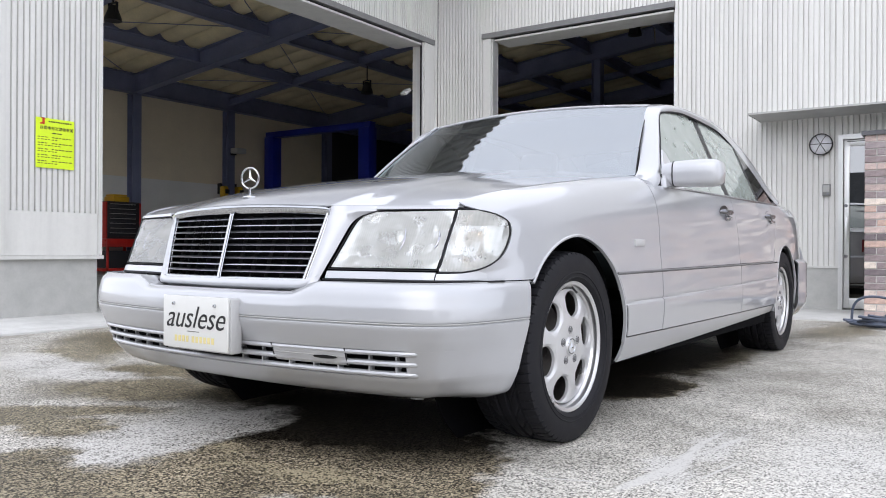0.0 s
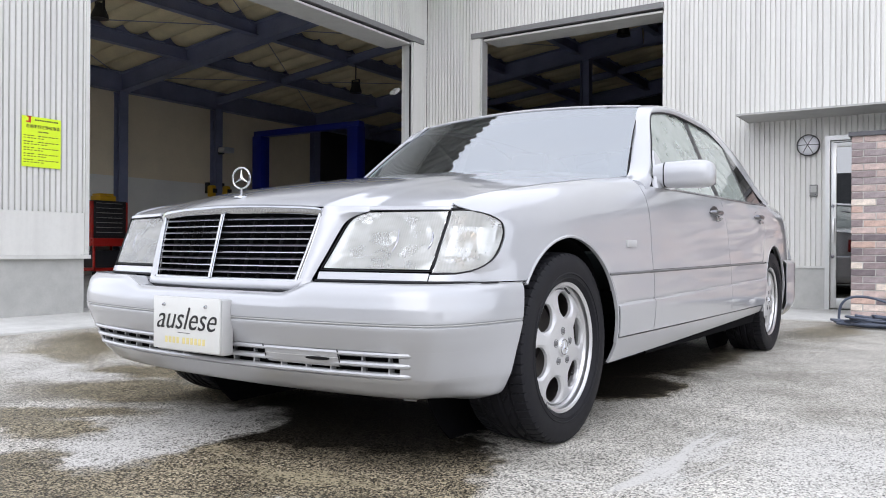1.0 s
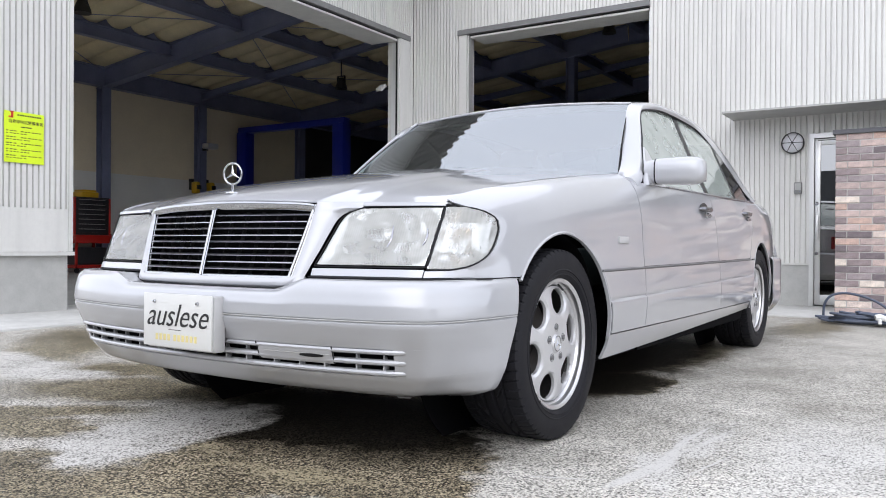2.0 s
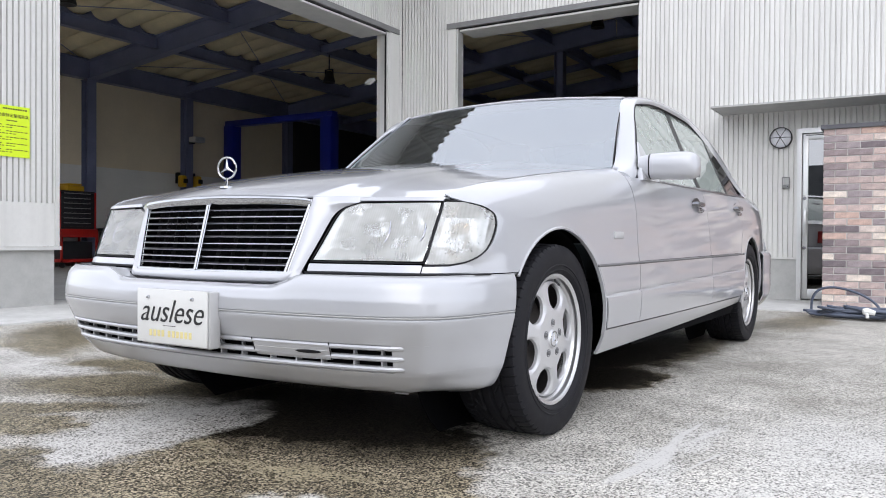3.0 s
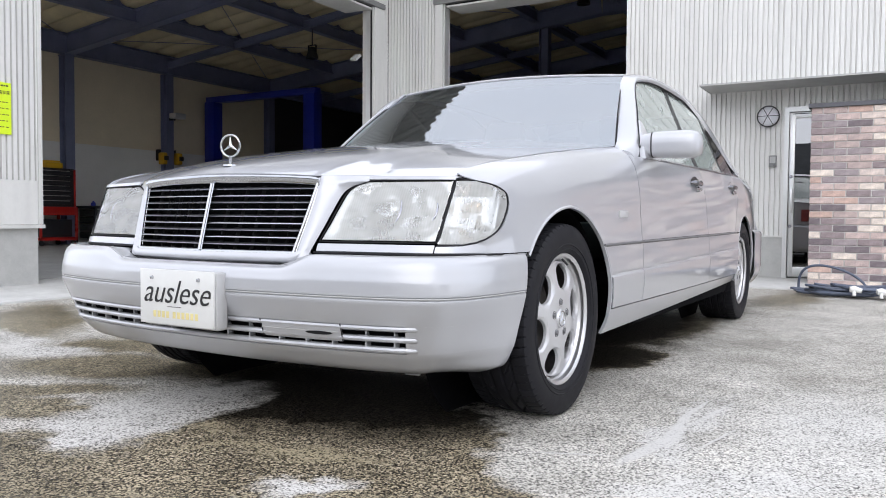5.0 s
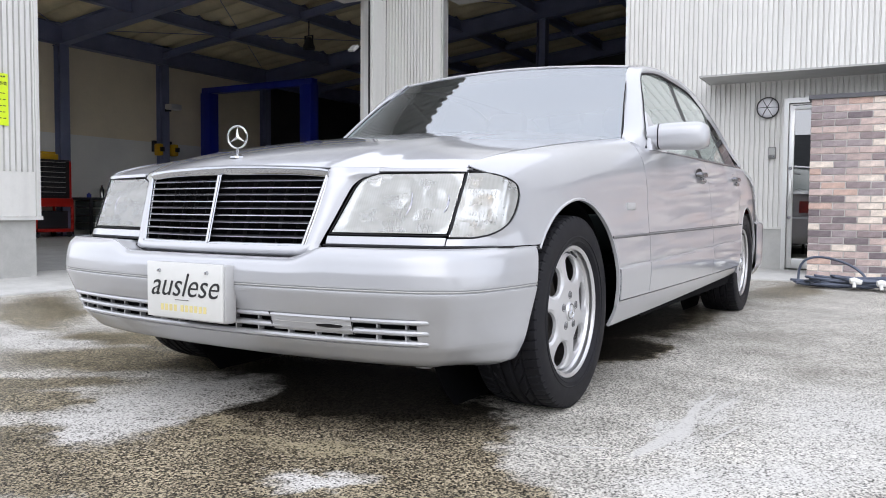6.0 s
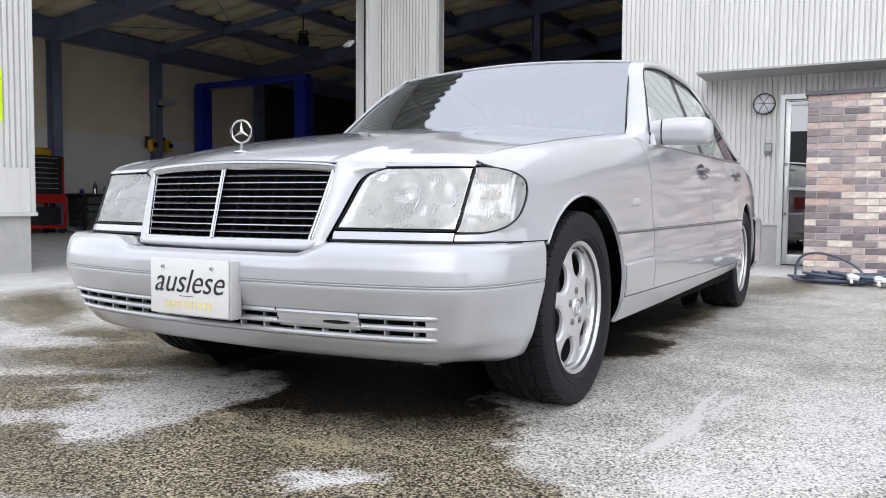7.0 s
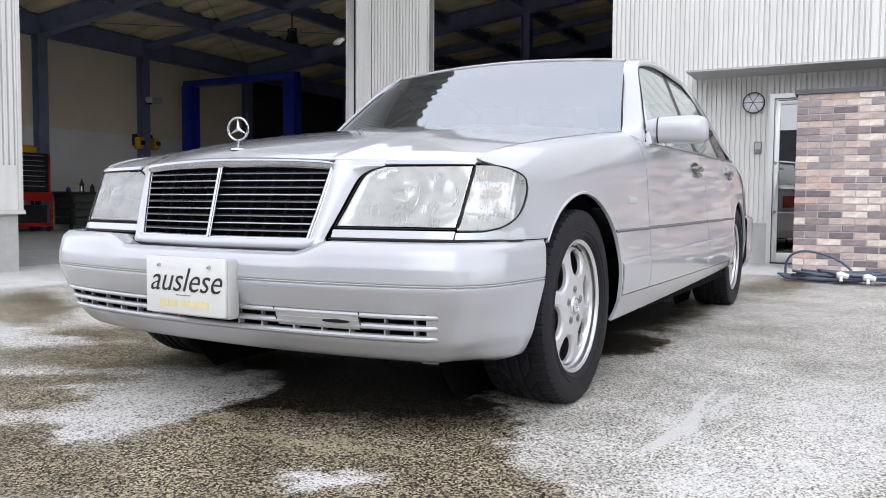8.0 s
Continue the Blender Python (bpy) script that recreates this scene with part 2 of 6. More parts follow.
def yard():
    """Old asphalt with pale worn aggregate, concrete bloom, wet patches with a shape of their own, and shade painted
    under the car.
    """
    m, nt, p = nodes_of("worn_asphalt")
    L = nt.links
    co = nt.nodes.new("ShaderNodeTexCoord")
    warp = nt.nodes.new("ShaderNodeTexNoise")
    warp.inputs["Scale"].default_value, warp.inputs["Detail"].default_value, warp.inputs["Roughness"].default_value = 2.6, 7, 0.62
    L.new(co.outputs["Object"], warp.inputs["Vector"])
    off = nt.nodes.new("ShaderNodeVectorMath")
    off.operation = "MULTIPLY_ADD"
    off.inputs[1].default_value = (0.5, 0.5, 0)
    L.new(warp.outputs["Color"], off.inputs[0])
    L.new(co.outputs["Object"], off.inputs[2])
    warp2 = nt.nodes.new("ShaderNodeTexNoise")
    warp2.inputs["Scale"].default_value, warp2.inputs["Detail"].default_value, warp2.inputs["Roughness"].default_value = 14, 6, 0.7
    L.new(co.outputs["Object"], warp2.inputs["Vector"])
    off2 = nt.nodes.new("ShaderNodeVectorMath")
    off2.operation = "MULTIPLY_ADD"
    off2.inputs[1].default_value = (0.22, 0.22, 0)
    L.new(warp2.outputs["Color"], off2.inputs[0])
    L.new(off.outputs["Vector"], off2.inputs[2])
    sep = nt.nodes.new("ShaderNodeSeparateXYZ")
    L.new(off2.outputs["Vector"], sep.inputs[0])
    X, Y = calc(nt, "SUBTRACT", sep.outputs["X"], 0.36), calc(nt, "SUBTRACT", sep.outputs["Y"], 0.36)

    raw = nt.nodes.new("ShaderNodeSeparateXYZ")
    L.new(co.outputs["Object"], raw.inputs[0])
    wob = calc(nt, "MULTIPLY", calc(nt, "SUBTRACT", warp2.outputs["Fac"], 0.5), 0.03)
    XR, YR = calc(nt, "ADD", raw.outputs["X"], wob), calc(nt, "ADD", raw.outputs["Y"], wob)

    def blob(cx, cy, rx, ry, turn=0.0, soft=0.13, crisp=False):
        c, s = math.cos(radians(turn)), math.sin(radians(turn))
        dx, dy = calc(nt, "SUBTRACT", XR if crisp else X, cx), calc(nt, "SUBTRACT", YR if crisp else Y, cy)
        u = calc(nt, "ADD", calc(nt, "MULTIPLY", dx, c / rx), calc(nt, "MULTIPLY", dy, s / rx))
        v = calc(nt, "ADD", calc(nt, "MULTIPLY", dx, -s / ry), calc(nt, "MULTIPLY", dy, c / ry))
        r = calc(nt, "SQRT", calc(nt, "ADD", calc(nt, "MULTIPLY", u, u), calc(nt, "MULTIPLY", v, v)))
        return calc(nt, "DIVIDE", calc(nt, "SUBTRACT", 1 + soft / 2, r), soft, True)

    def union(bs):
        a = bs[0]
        for b in bs[1:]:
            a = calc(nt, "MAXIMUM", a, b)
        return a

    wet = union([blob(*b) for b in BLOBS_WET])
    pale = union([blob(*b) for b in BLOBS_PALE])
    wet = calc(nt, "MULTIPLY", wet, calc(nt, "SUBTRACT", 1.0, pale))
    # coarse aggregate
    vor = nt.nodes.new("ShaderNodeTexVoronoi")
    vor.inputs["Scale"].default_value = 200
    L.new(co.outputs["Object"], vor.inputs["Vector"])
    grain = noise_node(nt, 125, 4, 0.7)
    fine = noise_node(nt, 260, 2, 0.6)
    stain = noise_node(nt, 0.9, 6, 0.6)
    stain2 = noise_node(nt, 3.5, 5, 0.6)
    g = calc(nt, "ADD", calc(nt, "MULTIPLY", vor.outputs["Color"], 0.5), calc(nt, "MULTIPLY", grain, 0.7))
    stone = ramp(nt, g, [(0.40, (0.050, 0.0475, 0.043)), (0.53, (0.265, 0.251, 0.228)), (0.72, (0.625, 0.60, 0.55))])
    worn = ramp(nt, calc(nt, "ADD", calc(nt, "MULTIPLY", stain, 0.6), calc(nt, "MULTIPLY", stain2, 0.4)), [(0.36, (0.70, 0.69, 0.66)), (0.6, (1.2, 1.2, 1.19))])
    dry = blend(nt, 1.0, stone, worn, "MULTIPLY")
    bloom = calc(nt, "MULTIPLY", pale, ramp(nt, calc(nt, "ADD", calc(nt, "MULTIPLY", g, 0.75), calc(nt, "MULTIPLY", stain2, 0.4)), [(0.50, (0.03,) * 3), (0.70, (0.85,) * 3)]))
    dry = blend(nt, bloom, dry, (0.60, 0.585, 0.555))
    scrape = calc(nt, "MULTIPLY", union([blob(*b, crisp=True) for b in BLOBS_SCRAPE]), ramp(nt, grain, [(0.32, (0.35,) * 3), (0.5, (0.95,) * 3)]))
    dry = blend(nt, scrape, dry, (0.57, 0.555, 0.53))
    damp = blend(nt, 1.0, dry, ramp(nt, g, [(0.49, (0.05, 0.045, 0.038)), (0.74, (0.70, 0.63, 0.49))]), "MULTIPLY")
    tan = calc(nt, "MULTIPLY", union([blob(0.49, -0.855, 0.17, 0.06, 25, 0.8), blob(0.21, -0.92, 0.13, 0.05, 20, 0.9), blob(0.021, -0.788, 0.10, 0.05, 10, 0.8)]), ramp(nt, g, [(0.45, (0.0,) * 3), (0.6, (0.85,) * 3)]))
    # shade under the car, painted near black, and one puddle by its wheel
    shade_puddle = union([blob(*b) for b in BLOBS_SHADE_PUDDLE])
    damp = blend(nt, shade_puddle, damp, blend(nt, 1.0, damp, (0.11, 0.11, 0.12), "MULTIPLY"))
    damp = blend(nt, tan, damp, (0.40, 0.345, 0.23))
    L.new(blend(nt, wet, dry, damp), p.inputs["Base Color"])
    L.new(blend(nt, shade_puddle, ramp(nt, wet, [(0.0, (0.85,) * 3), (1.0, (0.34,) * 3)]), (0.5, 0.5, 0.5)), p.inputs["Roughness"])
    L.new(blend(nt, shade_puddle, ramp(nt, wet, [(0.0, (0.4,) * 3), (1.0, (0.08,) * 3)]), (0.03, 0.03, 0.03)), p.inputs["Specular IOR Level"])
    hgt = calc(nt, "ADD", calc(nt, "MULTIPLY", g, 0.8), calc(nt, "MULTIPLY", fine, 0.3))
    hgt = calc(nt, "MULTIPLY", hgt, calc(nt, "SUBTRACT", 1.0, calc(nt, "MULTIPLY", wet, 0.2)))
    bump(nt, p, hgt, 0.7, 0.005)
    return m


# two of these blobs lie under the car and carry its painted shade
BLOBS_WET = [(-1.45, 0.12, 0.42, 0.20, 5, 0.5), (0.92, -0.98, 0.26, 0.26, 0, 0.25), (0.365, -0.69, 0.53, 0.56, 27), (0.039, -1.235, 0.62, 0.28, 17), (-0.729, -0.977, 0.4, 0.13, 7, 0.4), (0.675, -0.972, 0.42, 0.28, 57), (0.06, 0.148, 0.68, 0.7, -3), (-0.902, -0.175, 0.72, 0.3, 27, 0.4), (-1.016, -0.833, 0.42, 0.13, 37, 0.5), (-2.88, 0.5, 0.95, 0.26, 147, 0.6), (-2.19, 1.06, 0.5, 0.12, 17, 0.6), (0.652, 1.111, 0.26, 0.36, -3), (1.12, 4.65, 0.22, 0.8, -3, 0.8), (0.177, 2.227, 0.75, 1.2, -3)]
BLOBS_SCRAPE = [(1.273, 0.24, 0.009, 0.14, -4, 0.5), (1.270, 0.06, 0.014, 0.15, 3, 0.5), (1.284, -0.12, 0.024, 0.15, 5, 0.45), (1.258, -0.33, 0.024, 0.17, -10, 0.5), (1.335, 0.19, 0.010, 0.15, -9, 1.4), (1.41, -0.12, 0.005, 0.13, -11, 0.9), (1.085, -0.484, 0.1, 0.005, 23, 0.7)]
# under-car shade put into the asphalt colour; the third blob is a puddle
BLOBS_SHADE_PUDDLE = [(0.163, -0.172, 0.85, 0.5, 5, 0.5), (0.2, -0.42, 0.42, 0.22, 25, 0.5), (0.652, 1.111, 0.24, 0.33, -3, 0.4), (0.172, 2.029, 0.7, 1.2, -3, 0.4)]
BLOBS_PALE = [(-0.315, -0.68, 0.22, 0.46, 2, 0.35), (-0.30, -1.03, 0.24, 0.12, -15, 0.6), (-1.78, -0.24, 0.30, 0.16, 40, 0.6), (-2.26, -0.18, 0.5, 0.18, -15, 0.6), (1.30, -0.05, 0.05, 0.40, 1, 0.9), (1.36, 0.1, 0.04, 0.34, -1, 1.0), (1.62, -0.44, 0.34, 0.15, 30, 1.2), (1.45, -0.62, 0.2, 0.1, 30, 1.0), (1.74, 0.2, 0.24, 0.5, 0, 1.4), (0.655, -1.07, 0.135, 0.075, 35, 0.6)]
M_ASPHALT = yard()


def brick_paint():
    m, nt, p = nodes_of("brick_slip_clay")
    info = nt.nodes.new("ShaderNodeObjectInfo")
    geo = nt.nodes.new("ShaderNodeNewGeometry")
    rnd = calc(nt, "FRACT", calc(nt, "ADD", info.outputs["Random"], calc(nt, "MULTIPLY", geo.outputs["Random Per Island"], 7.31)))
    base = ramp(nt, rnd, [(0.0, (0.21, 0.178, 0.19)), (0.15, (0.32, 0.265, 0.27)), (0.28, (0.62, 0.50, 0.465)), (0.44, (0.74, 0.64, 0.58)), (0.56, (0.53, 0.43, 0.405)), (0.70, (0.82, 0.735, 0.65)), (0.82, (0.62, 0.455, 0.39)), (0.9, (0.37, 0.32, 0.33))], True)
    big, fine = noise_node(nt, 14, 5, 0.65), noise_node(nt, 110, 4, 0.65)
    c = blend(nt, 0.75, base, ramp(nt, big, [(0.3, (0.52, 0.50, 0.50)), (0.68, (1.1, 1.07, 1.05))]), "MULTIPLY")
    c = blend(nt, 0.6, c, ramp(nt, fine, [(0.35, (0.7,) * 3), (0.6, (1.1,) * 3)]), "MULTIPLY")
    nt.links.new(c, p.inputs["Base Color"])
    p.inputs["Roughness"].default_value = 0.85
    bump(nt, p, calc(nt, "ADD", big, fine), 0.6, 0.003)
    return m


M_BRICK = brick_paint()
M_MORTAR = concrete("grey_mortar", (0.62, 0.59, 0.57))
M_DARKCAP = plain("dark_grey_coping", (0.10, 0.10, 0.11), 0.5, 0.2, 0.15)
M_STEEL = plain("grey_painted_steel", (0.21, 0.235, 0.36), 0.45, 0.1, 0.15, 2, 50)
M_DECK = plain("tan_insulated_deck", (0.74, 0.65, 0.43), 0.75, 0, 0.16, 1.5, 60, relief=0.001)
M_BEIGE = plain("beige_board", (0.80, 0.71, 0.54), 0.7, 0, 0.08, 1.0, 40)
# near black in place of the gloom deep inside the hall
M_GLOOMWALL = plain("gloom_dark_board", (0.035, 0.035, 0.04), 0.7, 0, 0.1, 1.0, 40)
M_WHITEWALL = plain("white_board", (0.80, 0.80, 0.77), 0.6, 0, 0.06, 1.0, 40)
M_BLUE = plain("blue_lift_paint", (0.015, 0.03, 0.33), 0.35, 0.1, 0.15)
M_RED = plain("red_cabinet_paint", (0.50, 0.02, 0.015), 0.3, 0.1, 0.12, coat=0.3)
M_DARK = plain("dark_cabinet", (0.03, 0.03, 0.035), 0.4, 0.2, 0.2)
M_YELLOW = plain("yellow_plastic", (0.65, 0.38, 0.02), 0.4, 0, 0.1)
M_SIGN = plain("lime_yellow_board", (0.68, 0.88, 0.02), 0.4, 0, 0.04)
M_REDINK = plain("red_ink", (0.75, 0.05, 0.02), 0.5, 0, 0.1)
M_OPAL = plain("opal_lamp_glass", (0.72, 0.72, 0.76), 0.25, 0, 0.05)
M_ALU = plain("satin_aluminium", (0.70, 0.70, 0.69), 0.35, 0.6, 0.05, 2, 80)
M_HOSE = plain("blue_grey_hose", (0.10, 0.12, 0.17), 0.45, 0, 0.15)
M_WHITEPL = plain("white_plastic", (0.75, 0.75, 0.73), 0.4, 0, 0.06)
M_TILE = plain("dark_roof_tile", (0.07, 0.075, 0.08), 0.4, 0, 0.25, 4, 30)
M_PLASTER = plain("cream_plaster", (0.6, 0.57, 0.5), 0.8, 0, 0.1)


# ---- mesh helpers ----
shape_stack = []              # the last entry reshapes what is being built


def finish(bm, name, material, parent=None, label="", angle=35):
    if shape_stack:
        for v in bm.verts:
            v.co = shape_stack[-1](v.co)
    bmesh.ops.recalc_face_normals(bm, faces=bm.faces)
    me = bpy.data.meshes.new(name)
    bm.to_mesh(me)
    bm.free()
    me.materials.append(material)
    me.shade_smooth()
    me.set_sharp_from_angle(angle=radians(angle))
    ob = new(name, me)
    if parent is not None:
        ob.parent = parent
    if label:
        tagged(ob, label)
    return ob


def part(name, bm, material, parent, label="", angle=35):
    return finish(bm, name, material, parent, label, angle)


def thing(name, label, category, group="", kind="", at=(0, 0, 0)):
    ob = new(name)
    ob.empty_display_size = 0.1
    ob.location = at
    return tagged(ob, label, category, group, kind)


def box(bm, x0, x1, y0, y1, z0, z1, bevel=0.0):
    r = bmesh.ops.create_cube(bm, size=1.0, matrix=Matrix.Translation(((x0 + x1) / 2, (y0 + y1) / 2, (z0 + z1) / 2)) @ Matrix.Diagonal((abs(x1 - x0), abs(y1 - y0), abs(z1 - z0), 1)))
    if bevel:
        vs = r["verts"]
        es = list({e for v in vs for e in v.link_edges})
        bmesh.ops.bevel(bm, geom=es, offset=bevel, segments=2, affect="EDGES", profile=0.5)
    return bm


def boxes(*specs, bevel=0.0):
    bm = bmesh.new()
    for s in specs:
        box(bm, *s, bevel=bevel)
    return bm


def grid_bm(fn, nu, nv, thick=0.0):
    """A sheet from fn(u, v), u and v from 0 to 1, with a real thickness to its inner side."""
    bm = bmesh.new()
    vs = [[bm.verts.new(fn(i / nu, j / nv)) for j in range(nv + 1)] for i in range(nu + 1)]
    for i in range(nu):
        for j in range(nv):
            q = [vs[i][j], vs[i + 1][j], vs[i + 1][j + 1], vs[i][j + 1]]
            if len({tuple(round(c, 6) for c in v.co) for v in q}) > 2:
                bm.faces.new(q)
    bmesh.ops.remove_doubles(bm, verts=bm.verts, dist=1e-6)
    if thick:
        bmesh.ops.recalc_face_normals(bm, faces=bm.faces)
        solid(bm, thick)
    return bm


def solid(bm, thick, away=(0, 1.4, 0.45)):
    """Thickens an open sheet towards the point away."""
    bm.normal_update()
    a = Vector(away)
    s = sum((f.normal.dot(f.calc_center_median() - a) * f.calc_area() for f in bm.faces))
    if s < 0:
        bmesh.ops.reverse_faces(bm, faces=bm.faces)
        bm.normal_update()
    old = list(bm.verts)
    rim = [e for e in bm.edges if e.is_boundary]
    faces = list(bm.faces)
    inner = {v: bm.verts.new(v.co - v.normal * thick) for v in old}
    for f in faces:
        bm.faces.new([inner[v] for v in reversed(f.verts)])
    for e in rim:
        a, b = e.verts
        try:
            bm.faces.new((a, b, inner[b], inner[a]))
        except ValueError:
            pass


def tube(bm, pts, r, n=8, closed=False):
    pts = [Vector(p) for p in pts]
    rings = []
    m = len(pts)
    for i, p in enumerate(pts):
        a, b = (pts[i - 1], pts[(i + 1) % m]) if closed else (pts[max(0, i - 1)], pts[min(m - 1, i + 1)])
        d = (b - a).normalized()
        up = Vector((0, 0, 1)) if abs(d.z) < 0.95 else Vector((0, 1, 0))
        s = d.cross(up).normalized()
        w = s.cross(d)
        rr = r[i] if isinstance(r, (list, tuple)) else r
        rings.append([bm.verts.new(p + (s * math.cos(k * math.tau / n) + w * math.sin(k * math.tau / n)) * rr) for k in range(n)])
    for i in range(m if closed else m - 1):
        A, B = rings[i], rings[(i + 1) % m]
        for k in range(n):
            bm.faces.new((A[k], A[(k + 1) % n], B[(k + 1) % n], B[k]))
    if not closed:
        bm.faces.new(list(reversed(rings[0])))
        bm.faces.new(rings[-1])
    return bm


def lathe(bm, profile, n, axis="x", at=(0, 0, 0), close=False):
    """Turns (offset along axis, radius) points about the axis."""
    rings = []
    for k in range(n):
        c, s = math.cos(k * math.tau / n), math.sin(k * math.tau / n)
        ring = []
        for o, r in profile:
            v = {"x": (o, r * c, r * s), "y": (r * c, o, r * s), "z": (r * c, r * s, o)}[axis]
            ring.append(bm.verts.new(Vector(v) + Vector(at)))
        rings.append(ring)
    for k in range(n):
        A, B = rings[k], rings[(k + 1) % n]
        m = len(profile)
        for j in range(m if close else m - 1):
            j2 = (j + 1) % m
            try:
                bm.faces.new((A[j], A[j2], B[j2], B[j]))
            except ValueError:
                pass
    bmesh.ops.remove_doubles(bm, verts=bm.verts, dist=1e-6)
    return bm


def lerp(a, b, t):
    return a + (b - a) * t


def curve1(knots):
    """A smooth function through (x, y) knots (monotone-safe cubic)."""
    xs, ys = [k[0] for k in knots], [k[1] for k in knots]
    n = len(xs)
    d = [(ys[i + 1] - ys[i]) / (xs[i + 1] - xs[i]) for i in range(n - 1)]
    t = [d[0]] + [0 if d[i - 1] * d[i] <= 0 else 2 * d[i - 1] * d[i] / (d[i - 1] + d[i]) for i in range(1, n - 1)] + [d[-1]]

    def f(x):
        if x <= xs[0]:
            return ys[0] + t[0] * (x - xs[0])
        if x >= xs[-1]:
            return ys[-1] + t[-1] * (x - xs[-1])
        i = max(j for j in range(n - 1) if xs[j] <= x)
        h = xs[i + 1] - xs[i]
        s = (x - xs[i]) / h
        return (ys[i] * (1 + 2 * s) * (1 - s) ** 2 + t[i] * h * s * (1 - s) ** 2 + ys[i + 1] * s * s * (3 - 2 * s) + t[i + 1] * h * s * s * (s - 1))
    return f


def polyline(pts):
    """A smooth curve by arc length through 3D points: f(0..1)."""
    P = [Vector(p) for p in pts]
    L = [0.0]
    for a, b in zip(P, P[1:]):
        L.append(L[-1] + (b - a).length)
    fs = [curve1([(l / L[-1], p[k]) for l, p in zip(L, P)]) for k in range(3)]
    return lambda t: Vector((fs[0](t), fs[1](t), fs[2](t)))


def bezier(a, b, c, d, t):
    return a * (1 - t) ** 3 + 3 * b * t * (1 - t) ** 2 + 3 * c * t * t * (1 - t) + d * t ** 3

# ---- the setting: yard, workshop shell ----
GROUND = 0.010               # level of the yard
YW, XW = 7.0, -4.57           # faces of the two wall lines that meet in the inner corner
HEAD = 3.705                  # head of the shutter openings
EAVE = 5.15
BEND = -3.5                   # east of this line the roof runs level


def roof_z(x):
    """Underside of the sloped girders over the hall."""
    return 3.86 + 0.112 * (min(x, BEND) + 12.6)


def ground():
    bm = bmesh.new()
    xs = [-400, -120, -40, -16, -8, -4, 0, 4, 8, 16, 40, 120, 400]
    vs = [[bm.verts.new((x, y, GROUND)) for y in xs] for x in xs]
    for i in range(len(xs) - 1):
        for j in range(len(xs) - 1):
            bm.faces.new((vs[i][j], vs[i + 1][j], vs[i + 1][j + 1], vs[i][j + 1]))
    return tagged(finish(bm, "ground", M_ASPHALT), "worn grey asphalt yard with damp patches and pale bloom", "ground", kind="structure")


ground()


def ribbed(name, axis, a0, a1, plane, out, z0, z1, label, material=None, pitch=0.072, depth=0.028):
    """Ribbed steel siding: a trapezoid profile run along axis, on the plane, facing out."""
    bm = bmesh.new()
    prof, a = [], a0
    while a < a1:
        for f, d in ((0.0, 0.0), (0.66, 0.0), (0.74, -depth), (0.92, -depth)):
            if a + f * pitch <= a1:
                prof.append((a + f * pitch, d))
        a += pitch
    prof.append((a1, 0.0))
    back = -0.06
    pts = prof + [(a1, back), (a0, back)]

    def at(s, d, z):
        return (s, plane + out * d, z) if axis == "x" else (plane + out * d, s, z)
    lo, hi = [bm.verts.new(at(s, d, z0)) for s, d in pts], [bm.verts.new(at(s, d, z1)) for s, d in pts]
    n = len(pts)
    for i in range(n):
        j = (i + 1) % n
        bm.faces.new((lo[i], lo[j], hi[j], hi[i]))
    bm.faces.new(lo)
    bm.faces.new(list(reversed(hi)))
    return tagged(finish(bm, name, material or M_SIDING, angle=20), label, "wall", kind="structure")


def slab(name, label, category, material, *specs, bevel=0.0):
    return tagged(finish(boxes(*specs, bevel=bevel), name, material), label, category, kind="structure")


CREAM = "cream white ribbed steel siding"
FLOOR = 0.09                  # workshop floor above the yard
# wall line along x, facing the yard
ribbed("wall_north_corner", "x", XW + 0.005, -3.79, YW, -1, 0.04, EAVE + 0.4, CREAM + " beside the inner corner", pitch=0.052, depth=0.03)
ribbed("wall_north_head", "x", -3.79, -1.05, YW, -1, HEAD, EAVE + 0.4, CREAM + " over the shutter opening", pitch=0.052, depth=0.02)
ribbed("wall_north_east", "x", -1.05, 0.755, YW, -1, 0.496, EAVE + 0.6, CREAM + " above a concrete base", pitch=0.054, depth=0.02)
ribbed("wall_north_entry", "x", 0.755, 1.76, YW, -1, 1.93, EAVE + 0.6, CREAM + " above the entrance door", pitch=0.054, depth=0.02)
ribbed("wall_north_far", "x", 1.76, 8.0, YW, -1, 0.496, EAVE + 0.6, CREAM + " beyond the entrance door", pitch=0.054, depth=0.02)
slab("canopy", "thin grey steel canopy over the entrance", "canopy", M_TRIMDARK, (-0.045, 8.0, 6.40, YW - 0.001, 2.134, 2.146))
slab("canopy_trim", "grey folded steel drip edge of the canopy", "trim", M_TRIMDARK, (-0.05, 8.0, 6.386, 6.398, 2.130, 2.150), (-0.053, -0.047, 6.398, YW - 0.001, 2.130, 2.150))
slab("wall_base_north", "smooth grey concrete wall base", "wall", M_CONCRETE, (-1.05, 0.76, YW - 0.004, YW + 0.14, 0.0, 0.476), (1.76, 8.0, YW - 0.004, YW + 0.14, 0.0, 0.476))
slab("flashing_north", "light steel flashing above the concrete base", "trim", M_TRIM, (-1.05, 0.757, YW - 0.022, YW + 0.02, 0.476, 0.496))
slab("wall_inner_north", "plain inner lining of the yard wall", "wall", M_GLOOMWALL, (-0.99, 0.74, YW + 0.15, YW + 0.25, 0.0, 4.6), (1.78, 8.0, YW + 0.15, YW + 0.25, 0, 4.6), (XW - 0.06, -3.85, YW + 0.062, YW + 0.2, 0, 5.5), (-3.85, 8.0, YW + 0.062, YW + 0.14, HEAD + 0.25, 5.5))
